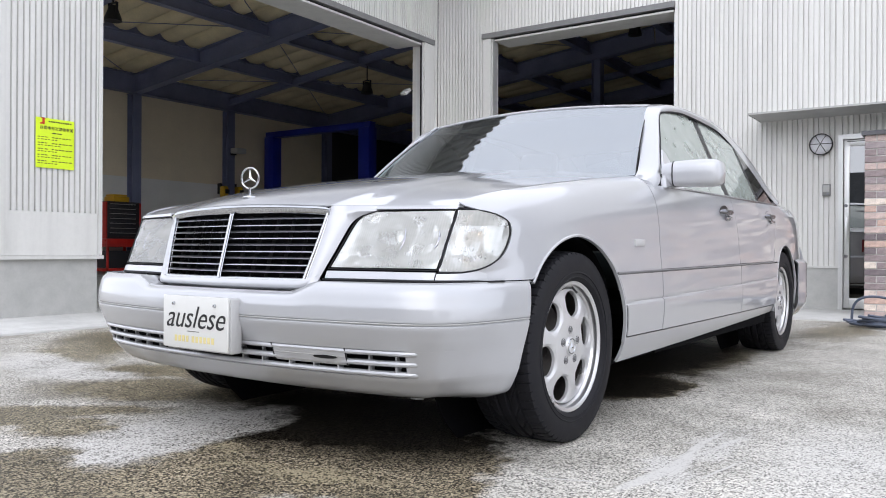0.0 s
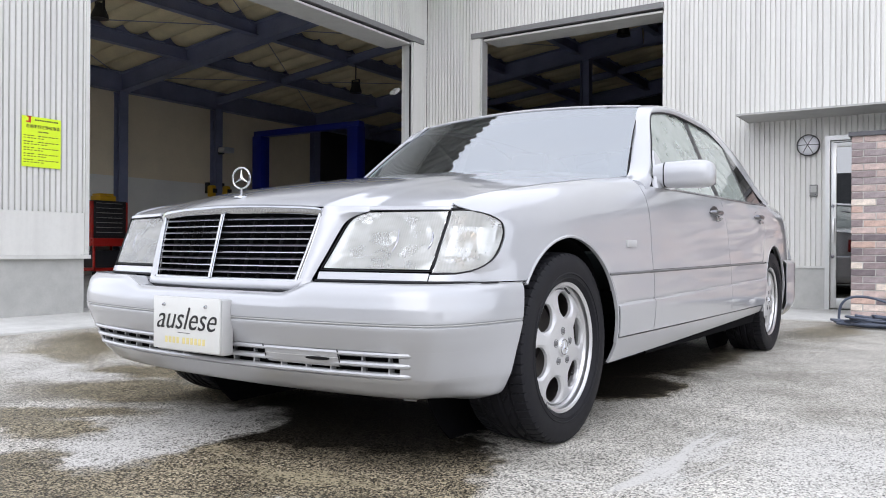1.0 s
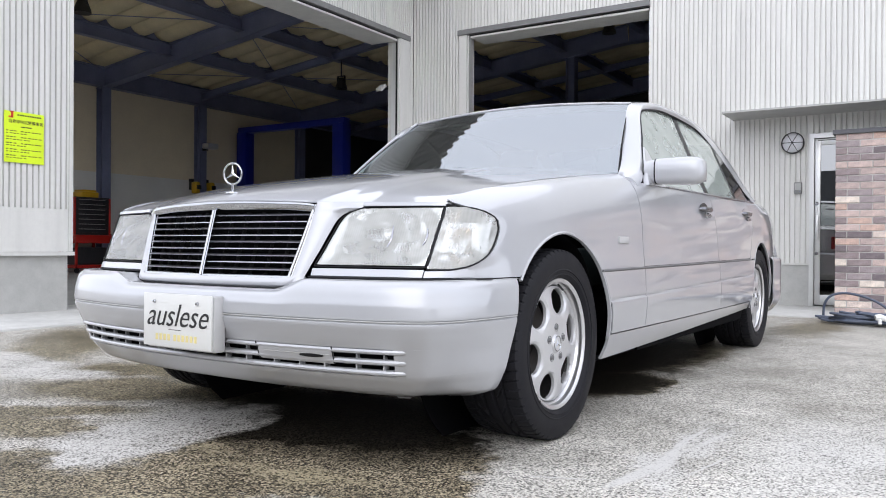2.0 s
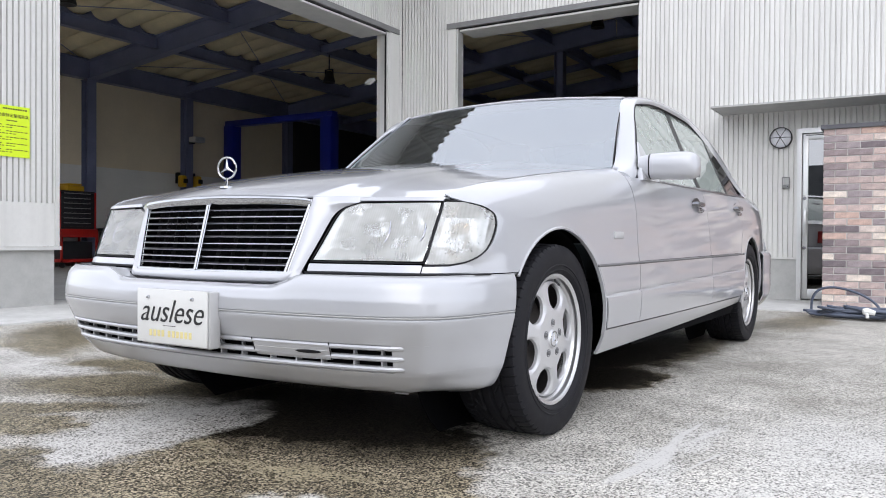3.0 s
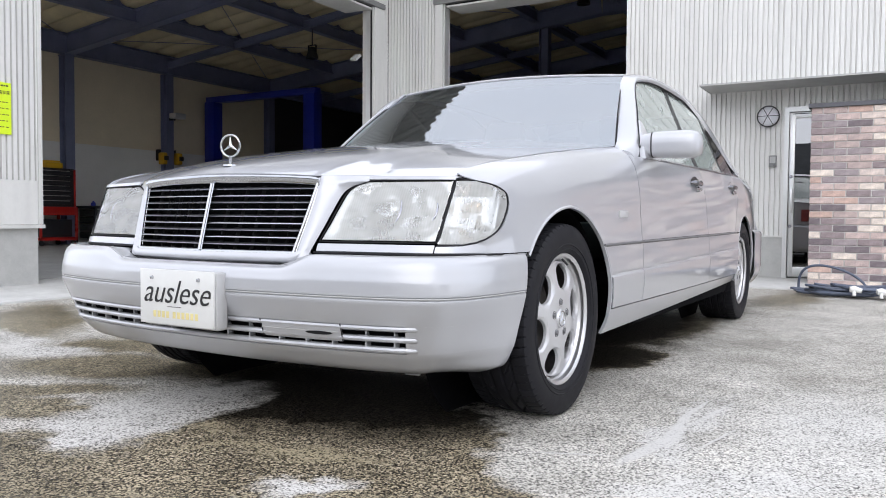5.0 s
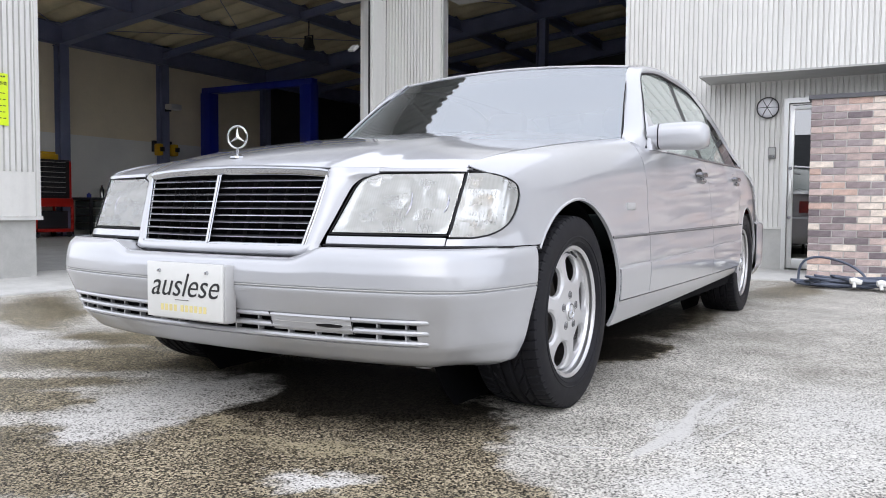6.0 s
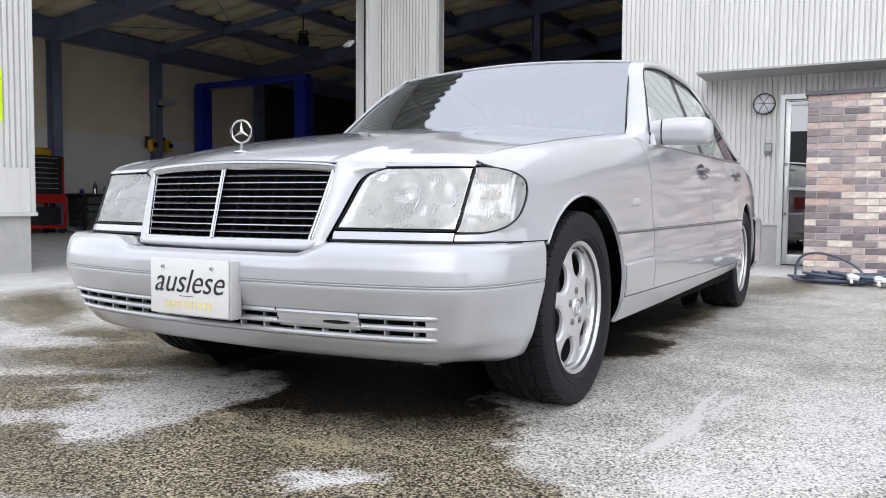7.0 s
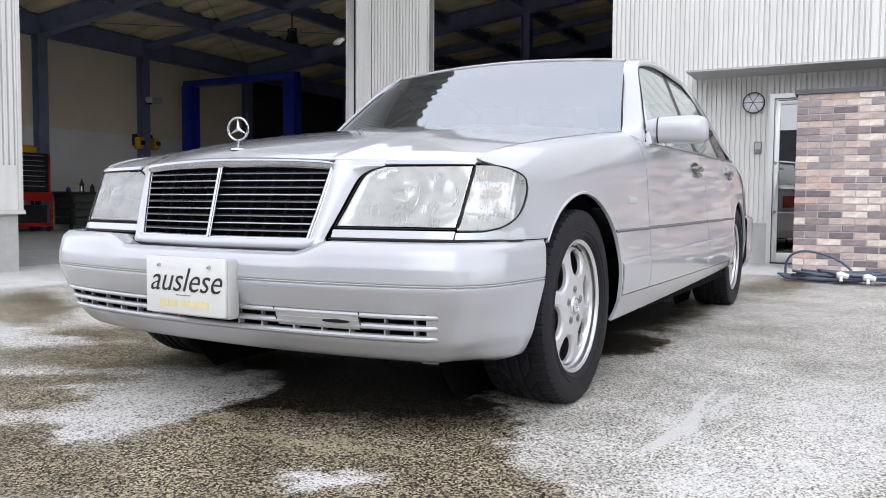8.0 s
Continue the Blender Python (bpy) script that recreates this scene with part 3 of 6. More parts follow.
# wall line along y, facing the yard
ribbed("wall_west_pillar", "y", 0.785, 1.605, XW, 1, 0.965, EAVE + 0.18, CREAM + " on the end pillar", pitch=0.0505, depth=0.022)
slab("wall_west_panel", "flat cream steel panel at the foot of the ribbed pillar", "wall", M_SIDING, (XW - 0.06, XW - 0.004, 0.76, 1.605, 0.59, 0.965))
slab("wall_base_west", "smooth grey concrete pillar base", "wall", M_CONCRETE, (XW - 0.28, XW - 0.01, 0.745, 1.605, 0.0, 0.556))
slab("flashing_west", "light steel ledge between siding and concrete", "trim", M_TRIM, (XW - 0.1, XW + 0.035, 0.72, 1.645, 0.556, 0.588))
slab("corner_trim", "white steel corner trim of the pillar", "trim", M_TRIM, (XW - 0.02, XW + 0.012, 0.735, 0.782, 0.59, EAVE), (XW - 0.3, XW + 0.008, 1.607, 1.645, 0.59, HEAD))
ribbed("wall_west_head", "y", 1.647, 6.99, XW, 1, HEAD, EAVE + 0.18, CREAM + " over the wide shutter opening", pitch=0.0505, depth=0.022)
ribbed("wall_west_corner", "y", 6.88, 6.99, XW, 1, 0.04, HEAD, CREAM + " beside the inner corner", pitch=0.0505, depth=0.022)
slab("wall_west_lining", "plain inner lining of the opening's pillars", "wall", M_BEIGE, (XW - 0.27, XW - 0.065, 0.76, 1.60, 0.59, 4.5), (XW - 0.2, XW - 0.065, 6.90, 7.05, 0, 4.4), (XW - 0.2, XW - 0.065, 0.76, 7.05, HEAD + 0.25, 4.8))
# unseen end wall; its opening is added to bring daylight under the roof
ribbed("wall_south_west", "x", -13.1, -10.4, 0.76, -1, 0.60, EAVE, CREAM + " on the workshop's end wall")
ribbed("wall_south_east", "x", -7.4, XW - 0.02, 0.76, -1, 0.60, EAVE, CREAM + " on the workshop's end wall")
ribbed("wall_south_head", "x", -10.4, -7.4, 0.76, -1, HEAD, EAVE, CREAM + " over the side opening of the workshop")
slab("wall_base_south", "grey concrete base of the end wall", "wall", M_CONCRETE, (-13.1, -10.4, 0.75, 0.89, 0.0, 0.595), (-7.4, XW - 0.285, 0.75, 0.89, 0.0, 0.595))
slab("wall_south_lining", "beige boarded inside of the end wall", "wall", M_BEIGE, (-12.70, -10.4, 0.825, 0.89, 0.60, 5.2), (-7.4, XW - 0.3, 0.825, 0.89, 0.60, 5.2), (-10.4, -7.4, 0.825, 0.89, HEAD, 5.2))

# frames of the two openings: drip flashing coloured dark for shade, light lintel set back under it, side frame and
# guide rail
slab("opening_flashing_west", "grey folded drip flashing over the wide opening", "trim", M_SHADE_AND_BOX, (XW - 0.05, XW + 0.03, 1.66, 6.885, HEAD - 0.075, HEAD - 0.004))
slab("opening_frame_west", "light grey steel frame of the wide shutter opening", "trim", M_TRIM,
     (XW - 0.2, XW + 0.014, 6.65, 6.878, 0.03, HEAD - 0.078), (XW - 0.30, XW - 0.055, 1.66, 6.648, HEAD - 0.04, HEAD + 0.2))
slab("lintel_west", "grey steel soffit panel under the shutter slot", "trim", M_TRIM, (XW - 0.46, XW - 0.012, 1.66, 6.60, HEAD - 0.125, HEAD - 0.10))
slab("shutter_slot_west", "dark slot line between flashing and lintel", "trim", M_RUBBER, (XW - 0.18, XW - 0.03, 1.66, 6.62, HEAD - 0.099, HEAD - 0.078))
slab("shutter_rail_west", "bright aluminium shutter guide rail", "trim", M_ALU, (XW - 0.12, XW - 0.01, 6.622, 6.648, 0.05, HEAD - 0.08))
slab("shutter_rail_gap_west", "dark groove of the shutter guide rail", "trim", M_RUBBER, (XW - 0.040, XW - 0.018, 6.612, 6.621, 0.05, HEAD - 0.13))
slab("opening_flashing_north", "grey folded drip flashing over the opening", "trim", M_SHADE_AND_BOX, (-3.80, -1.052, YW - 0.03, YW + 0.05, HEAD - 0.075, HEAD - 0.004))
slab("opening_frame_north", "light grey steel frame of the shutter opening", "trim", M_TRIM,
     (-3.785, -3.66, YW - 0.014, YW + 0.2, 0.03, HEAD - 0.078), (-1.048, -1.0, YW + 0.062, YW + 0.2, 0.03, HEAD - 0.078), (-3.64, -1.06, YW + 0.055, YW + 0.30, HEAD - 0.04, HEAD + 0.2))
slab("lintel_north", "grey steel soffit panel under the shutter slot", "trim", M_TRIM, (-3.61, -1.07, YW + 0.012, YW + 0.42, HEAD - 0.125, HEAD - 0.10))
slab("shutter_slot_north", "dark slot line between flashing and lintel", "trim", M_RUBBER, (-3.63, -1.07, YW + 0.03, YW + 0.18, HEAD - 0.099, HEAD - 0.078))
slab("shutter_rail_north", "bright aluminium shutter guide rail", "trim", M_ALU, (-3.655, -3.632, YW + 0.01, YW + 0.12, 0.03, HEAD - 0.08), (-1.075, -1.052, YW + 0.05, YW + 0.12, 0.03, HEAD - 0.08))

def eave(name, x0, x1, y0, y1, z):
    """Projecting end of the folded plate roof: trapezoid folds seen against the sky."""
    bm = bmesh.new()
    prof, y = [], y0
    while y < y1:
        for f, d in ((0.0, 0.0), (0.30, 0.0), (0.46, 0.11), (0.80, 0.11)):
            prof.append((min(y + f * 0.34, y1), d))
        y += 0.34
    rows = [[bm.verts.new((x, yy, zz + d + k)) for yy, d in prof] for x, zz, k in ((x0, z, 0), (x1, z + 0.03, 0), (x1, z + 0.03, 0.03), (x0, z, 0.03))]
    n = len(prof)
    for r in range(4):
        A, B = rows[r], rows[(r + 1) % 4]
        for i in range(n - 1):
            if (A[i].co - A[i + 1].co).length > 1e-4:
                bm.faces.new((A[i], A[i + 1], B[i + 1], B[i]))
    return tagged(finish(bm, name, M_TRIMDARK, angle=20), "grey folded steel plate eave along the roof edge", "eave", kind="structure")


eave("eave_west", XW - 0.4, XW + 1.2, 0.4, YW - 0.1, EAVE + 0.02)

# apron, hall floor


def sloped_apron():
    """Concrete ramp that falls from the workshop floor to a thin edge on the yard."""
    bm = boxes((-4.86, -3.82, 0.1, 7.0, -0.1, FLOOR - 0.002), bevel=0.012)
    for v in bm.verts:
        if v.co.z > 0:
            v.co.z -= (FLOOR - 0.03) * (v.co.x + 4.86) / 1.04
    return tagged(finish(bm, "apron_west", M_SLAB), "pale sloping concrete apron with a rounded edge", "pavement", kind="structure")


sloped_apron()
slab("apron_north", "pale concrete apron before the entrance", "pavement", M_SLAB, (-3.82, 8.0, 5.52, 7.2, -0.1, 0.026), bevel=0.012)
slab("floor", "smooth grey concrete workshop floor", "floor", M_FLOOR, (-12.95, -4.86, 0.89, 18.0, -0.1, FLOOR), (-4.86, 8.0, 7.2, 18.0, -0.1, FLOOR))

# inside walls; the near-black ones carry the hall's gloom in their colour
slab("wall_back_lower", "white boarded lower back wall of the workshop", "wall", M_WHITEWALL, (-12.9, -12.7, 0.89, 13.5, 0.0, 2.14))
slab("wall_back_upper", "beige boarded upper back wall of the workshop", "wall", M_BEIGE, (-12.9, -12.712, 0.89, 13.5, 2.14, 5.0))
slab("wall_back_bare", "dark unlined back wall of the workshop", "wall", M_GLOOMWALL, (-12.9, -12.72, 13.5, 18.0, 0.0, 5.0))
slab("wall_far", "dark far wall of the workshop", "wall", M_GLOOMWALL, (-13.0, 8.2, 18.0, 18.15, 0, 7.2))
slab("wall_east", "plain wall closing the workshop", "wall", M_GLOOMWALL, (8.0, 8.15, 6.3, 18.0, 0, 7.2))


DECK = (0.50, 0.15)
FOLD = ((0.0, 1.0), (0.05, 0.74), (0.12, 0.46), (0.22, 0.20), (0.35, 0.05), (0.5, 0.0), (0.65, 0.05), (0.78, 0.20), (0.88, 0.46), (0.95, 0.74))


def deck(name, x0, x1, y0, y1):
    """Folded-plate roof: trapezoid folds that run down the slope."""
    bm = bmesh.new()
    pitch, h = DECK
    prof, y = [], y0
    while y < y1:
        for f, d in FOLD:
            if y + f * pitch <= y1:
                prof.append((y + f * pitch, d * h))
        y += pitch
    rows = []
    for top in (0.0, 0.02):
        for x in (x0, x1):
            rows.append([bm.verts.new((x, yy, roof_z(x) + 0.41 + d + top)) for yy, d in prof])
    n = len(prof)
    for i in range(n - 1):
        bm.faces.new((rows[0][i], rows[0][i + 1], rows[1][i + 1], rows[1][i]))
        bm.faces.new((rows[2][i], rows[3][i], rows[3][i + 1], rows[2][i + 1]))
        for a, b in ((0, 2), (1, 3)):
            bm.faces.new((rows[a][i], rows[a][i + 1], rows[b][i + 1], rows[b][i]))
    return tagged(finish(bm, name, M_DECK, angle=20), "tan underside of a curved folded plate roof", "ceiling", kind="structure")


deck("ceiling_west", -13.2, XW - 0.07, 0.5, 7.102)
deck("ceiling_north", -13.2, BEND, 7.1, 18.3)
deck("ceiling_north_east", BEND + 0.001, 8.2, 7.1, 18.3)


def h_beam(bm, a, b, depth=0.26, width=0.14, t=0.012):
    """An H section from a to b; a and b lie on the underside's middle."""
    a, b = Vector(a), Vector(b)
    d = (b - a).normalized()
    side = d.cross(Vector((0, 0, 1))).normalized() if abs(d.z) < 0.9 else Vector((0, 1, 0))
    up = side.cross(d).normalized()
    if abs(d.z) < 0.9 and up.z < 0:
        up = -up
    for s0, s1, u0, u1 in ((-width / 2, width / 2, 0, t), (-width / 2, width / 2, depth - t, depth), (-t / 2, t / 2, t, depth - t)):
        vs = []
        for p in (a, b):
            vs += [bm.verts.new(p + side * s + up * u) for s, u in ((s0, u0), (s1, u0), (s1, u1), (s0, u1))]
        bm.faces.new(vs[3::-1])
        bm.faces.new(vs[4:])
        for i in range(4):
            j = (i + 1) % 4
            bm.faces.new((vs[i], vs[j], vs[4 + j], vs[4 + i]))
    return bm


def beam(name, a, b, label, depth=0.26, width=0.14):
    bm = h_beam(bmesh.new(), a, b, depth, width)
    if name == "purlin":
        if a[0] < -4.6:
            saddle(bm, a[0], a[1], 6.9, 0.5)
        saddle(bm, a[0], 7.1, b[1], 0.5)
    return tagged(finish(bm, name, M_STEEL), label, "beam", group="roof beams", kind="structure")


def saddle(bm, x, y0, y1, base):
    """Plates on top of a purlin that close the roof's folds."""
    pitch, h = DECK
    y = math.floor((y0 - base) / pitch) * pitch + base
    z = roof_z(x) + 0.395
    while y < y1:
        for w in (-0.025, 0.025):
            ring = [(f - 0.5, (d if f >= 0.5 else 0.0)) for f, d in FOLD if f >= 0.5] + [(0.5, 1.0)] + [(0.5 + f, d) for f, d in FOLD if 0 < f < 0.5]
            bm.faces.new([bm.verts.new((x + w, y + (f + 0.5) * pitch, z + d * h + 0.012)) for f, d in ring] + [bm.verts.new((x + w, y + 1.45 * pitch, z)), bm.verts.new((x + w, y + 0.55 * pitch, z))])
        y += pitch
    return bm


GREY = "blue-grey painted steel "
for yg in (1.6, 7.43, 13.3, 17.8):
    x_end = -4.8 if yg < 8 else 7.9
    x_mid = min(x_end, BEND)
    beam("girder", (-12.75, yg, roof_z(-12.75)), (x_mid, yg, roof_z(x_mid)), GREY + "girder under the folded roof", 0.38, 0.2)
    if x_end > BEND:
        beam("girder", (BEND + 0.002, yg, roof_z(BEND)), (x_end, yg, roof_z(x_end)), GREY + "level girder under the folded roof", 0.38, 0.2)
for ys in (4.5, 9.93, 15.6):
    x_end = -4.8 if ys < 12 else 7.9
    x_mid = min(x_end, BEND)
    beam("sub_beam", (-12.7, ys, roof_z(-12.7) + 0.14), (x_mid, ys, roof_z(x_mid) + 0.14), GREY + "secondary beam under the folded roof", 0.15, 0.1)
    if x_end > BEND:
        beam("sub_beam", (BEND + 0.002, ys, roof_z(BEND) + 0.14), (x_end, ys, roof_z(x_end) + 0.14), GREY + "level secondary beam under the folded roof", 0.15, 0.1)
beam("wall_beam", (-12.55, 0.9, 3.875), (-12.55, 17.9, 3.875), GREY + "wall beam on the columns", 0.40, 0.2)
for xb in (-10.5, -8.6, -6.75, -4.95):
    beam("purlin", (xb, 0.8, roof_z(xb) + 0.16), (xb, 17.9, roof_z(xb) + 0.16), GREY + "purlin under the folded roof", 0.235, 0.14)
for xb in (-3.2, -1.2, 0.8, 2.8, 4.8, 6.8):
    beam("purlin", (xb, 7.25, roof_z(xb) + 0.16), (xb, 17.9, roof_z(xb) + 0.16), GREY + "purlin under the folded roof", 0.235, 0.14)


def column(x, y, top, w=0.2):
    bm = h_beam(bmesh.new(), (x - w / 2, y, FLOOR), (x - w / 2, y, top), w, 0.2)
    box(bm, x - 0.14, x + 0.14, y - 0.15, y + 0.15, FLOOR - 0.005, FLOOR + 0.02)
    return tagged(finish(bm, "column", M_STEEL), GREY + "column against the wall", "column", group="hall columns", kind="structure")


for y in (1.6, 7.43, 9.93, 13.3, 17.8):
    column(-12.58, y, 3.875)
for x in (-4.95, ):
    column(x, 7.2, roof_z(x))
column(-4.76, 13.3, roof_z(-4.76))


def brace():
    bm = bmesh.new()
    for (xa, ya), (xb, yb) in (((-12.5, 7.6), (-8.7, 13.2)), ((-8.7, 7.6), (-12.5, 13.2)), ((-12.5, 1.8), (-8.7, 7.3)), ((-8.7, 1.8), (-12.5, 7.3)), ((-8.6, 7.6), (-5.0, 13.2)), ((-8.6, 7.3), (-5.0, 1.8))):
        tube(bm, [(xa, ya, roof_z(xa) + 0.33), (xb, yb, roof_z(xb) + 0.33)], 0.008, 6)
    return tagged(finish(bm, "brace_rod", M_STEEL), "thin steel cross-bracing rods under the roof", "bracing", kind="structure")


brace()
slab("ridge_trim", "steel verge trim along the wall's top", "trim", M_TRIM, (XW - 0.08, XW + 0.05, 0.70, 6.94, EAVE, EAVE + 0.08), (XW + 0.05, -1.06, YW - 0.05, YW + 0.08, EAVE + 0.4, EAVE + 0.48), (-1.05, 8.05, YW - 0.05, YW + 0.08, EAVE + 0.6, EAVE + 0.7))
slab("roof_cover", "dark roof cover closing the workshop from above", "roof", M_TRIMDARK, (-13.3, -4.9, 0.5, 18.4, EAVE + 0.2, EAVE + 0.3), (-4.9, 8.2, 7.2, 18.4, EAVE + 0.8, EAVE + 0.9))

# unseen wall, added so that paint and chrome mirror a darker horizon
slab("wall_boundary", "plain grey block wall closing the yard behind", "wall", M_CONCRETE, (-22.0, 20.0, -15.2, -15.0, 0.0, 1.5))

# ---- the silver saloon ----
Y_F, Y_R, Z_AX = -0.05, 2.99, 0.33     # axles
car = thing("saloon_car", "silver four-door luxury saloon car parked on damp asphalt", "car")
car.rotation_euler.z = radians(-1.44)    # it stands a little askew to the walls


def body_shape(p):
    """Proportions of this body: a shorter, narrower nose and a lower waist and roof than the plan curves give."""
    k = min(1.0, max(0.0, (p.y + 0.70) / 0.75))
    k = k * k * (3 - 2 * k)
    y = p.y + 0.09 * max(0.0, -0.05 - p.y)
    z = p.z if p.z < 0.6 else 0.6 + (p.z - 0.6) * 0.94
    return Vector((p.x * lerp(0.981, 1.012, k), y, z))


shape_stack.append(body_shape)

half_w = curve1([(-0.70, 0.80), (-0.675, 0.838), (-0.62, 0.872), (-0.56, 0.892), (-0.48, 0.905), (-0.40, 0.913), (-0.1, 0.927), (0.4, 0.936), (1.2, 0.943), (2.2, 0.94), (3.0, 0.922), (3.5, 0.885), (4.08, 0.79)])
inset = curve1([(0.16, 0.06), (0.21, 0.04), (0.26, 0.026), (0.33, 0.012), (0.45, 0.002), (0.575, 0.006), (0.65, 0.012), (0.75, 0.02), (0.85, 0.034), (0.93, 0.053), (0.97, 0.066), (1.05, 0.1)])
hood_x = curve1([(-0.68, 0.785), (-0.63, 0.797), (-0.3, 0.803), (0.3, 0.81), (0.74, 0.80)])
hood_z = curve1([(-0.68, 0.790), (-0.63, 0.806), (-0.57, 0.827), (-0.435, 0.856), (-0.184, 0.892), (0.065, 0.925), (0.4, 0.966), (0.74, 1.0)])
hood_c = curve1([(-0.84, 0.808), (-0.815, 0.820), (-0.78, 0.838), (-0.748, 0.849), (-0.6, 0.88), (-0.3, 0.928), (0.0, 0.97), (0.3, 1.012), (0.6, 1.045)])
deck_x = curve1([(2.7, 0.872), (2.95, 0.85), (3.2, 0.80), (3.5, 0.745), (4.12, 0.72)])
deck_z = curve1([(2.7, 0.972), (2.95, 0.985), (3.2, 1.0), (3.5, 1.015), (3.8, 0.99), (4.12, 0.94)])


def roll_x(y, z, x0, z0):
    """Width of the body at height z where it rolls from the side up to the edge (x0, z0)."""
    zs = 0.70
    xs = half_w(y) - inset(zs)
    if z <= zs:
        return half_w(y) - inset(z)
    if z >= z0:
        return x0
    h = z0 - zs
    pts = [(x0, z0), (lerp(x0, xs, 0.72), z0 - 0.06 * h), (xs - 0.004, zs + 0.62 * h), (xs, zs)]
    lo, hi = 0.0, 1.0
    for _ in range(26):
        m = (lo + hi) / 2
        if bezier(*[p[1] for p in pts], m) > z:
            lo = m
        else:
            hi = m
    return bezier(*[p[0] for p in pts], lo)


def front_x(y, z):
    return roll_x(y, z, hood_x(y), hood_z(y))


def rear_x(y, z):
    return roll_x(y, z, deck_x(y), deck_z(y))


def door_x(y, z):
    return half_w(y) - inset(z)


def clad_line(y):
    return 0.577 + 0.007 * (y - 0.25)


def crease_line(y):
    return 0.457 + 0.015 * (y - 0.27)


def arch_z(y, yc, r):
    """Height of a wheel arch's edge at y; very low outside it."""
    d = y - yc
    rr = r * (1.0 if d < 0 else lerp(1.0, 0.955, min(1, d / r)))
    return Z_AX + 0.005 + math.sqrt(rr * rr - d * d) if abs(d) < rr else -1.0


ARCH_F, ARCH_R = (-0.05, 0.386), (2.985, 0.375)
GAP1, GAP2 = 0.668, 1.822
gap3 = curve1([(0.56, 2.55), (0.62, 2.60), (0.70, 2.65), (0.83, 2.70), (0.90, 2.69), (0.96, 2.655)])


def sided(fn, s):
    return lambda u, v: (lambda p: (p[0] * s, p[1], p[2]))(fn(u, v))


def panel(name, fn, nu, nv, material, label="", thick=0.004, both=True, parent=None):
    made = []
    for s in ((1, -1) if both else (1,)):
        made.append(part(name, grid_bm(sided(fn, s), nu, nv, thick), material, parent or car, label, 40))
    return made


# nose surface that carries lamps and the strip below them
nose_y = curve1([(0.28, -0.825), (0.42, -0.800), (0.61, -0.763), (0.715, -0.741), (0.788, -0.715), (0.838, -0.675), (0.872, -0.62), (0.892, -0.56), (0.905, -0.48), (0.913, -0.40)])
lean_y = curve1([(0.28, 0.46), (0.60, 0.45), (0.788, 0.43), (0.865, 0.36), (0.895, 0.30), (0.913, 0.1)])
lean_x = curve1([(0.28, 0.0), (0.60, 0.015), (0.788, 0.04), (0.865, -0.02), (0.895, -0.07), (0.913, -0.12)])


def nose(x, z, back=0.0):
    d = z - 0.585
    return Vector((x + lean_x(x) * d - back * 0.25, nose_y(x) + lean_y(x) * d + back, z))


lamp_in = curve1([(0.565, 0.407), (0.592, 0.416), (0.66, 0.437), (0.71, 0.451), (0.75, 0.465), (0.772, 0.486), (0.786, 0.532)])
lamp_div = curve1([(0.565, 0.780), (0.592, 0.783), (0.70, 0.787), (0.79, 0.790)])
lamp_out = curve1([(0.592, 0.840), (0.6, 0.868), (0.615, 0.885), (0.64, 0.895), (0.68, 0.900), (0.72, 0.902), (0.75, 0.900), (0.77, 0.890), (0.782, 0.868), (0.791, 0.812)])


def front_edge(v):
    """Front rim of the fender: along the indicator's top and outer side, down to the strip."""
    z = lerp(0.797, 0.592, min(1, v / 0.88))
    if v <= 0.88:
        x = lamp_out(min(z, 0.791)) + 0.0012
        p = nose(x, z)
        return p.y + 0.002, z, p.x
    w = (v - 0.88) / 0.12
    p = nose(lerp(0.841, 0.783, w), lerp(0.592, 0.568, w), 0.02 * w)
    return p.y + 0.002, p.z, p.x


def fender_fn(u, v):
    fy, fz, fx = front_edge(v)
    uu = u ** 1.25
    y = lerp(fy, GAP1 - 0.003, uu)
    zb = max(0.568 + 0.011 * min(1, max(0, y + 0.3) * 3), arch_z(y, *ARCH_F))
    zt = hood_z(y) - 0.002
    zb0 = 0.568
    w0 = (hood_z(fy) - fz) / max(1e-4, hood_z(fy) - zb0)
    k = min(1, uu / 0.25)
    k = k * k * (3 - 2 * k)
    w0 = min(1, max(0, w0)) * min(1, v / 0.06)
    w = lerp(w0, v, k)
    z = lerp(zt, zb, w)
    x = front_x(y, z)
    near = max(0.0, 1 - (y - fy) / 0.16) ** 2
    x += (fx - front_x(fy, fz)) * near
    return (x, y, z)


panel("front_fender", fender_fn, 110, 34, M_PAINT)


def hood_front(x):
    """Front rim of the bonnet: over the grille, down its shoulders and along the lamps."""
    a = abs(x)
    if a < 0.401:
        return (grille_y(a, 0.815) - 0.002, 0.818 - 0.012 * (a / 0.40) ** 2)
    xi, xo = grille_x(0.806) + 0.003, lamp_in(0.786) - 0.005
    if a < xo:
        p = shoulder_fn(max(0, (a - xi) / (xo - xi)), 1.0)
        return (p[1], p[2] + 0.001)
    k = min(1, (a - xo) / 0.15)
    p = nose(a, 0.797)
    return (p.y + lerp(0.018, -0.002, k), lerp(0.807, 0.799, k))


def grille_y(x, z):
    a = abs(x) / 0.39
    top, low = -0.815 + 0.063 * a ** 1.6, -0.886 + 0.056 * a ** 1.6
    return lerp(low, top, (z - 0.545) / 0.265)


grille_x = curve1([(0.53, 0.352), (0.56, 0.357), (0.66, 0.376), (0.80, 0.398)])


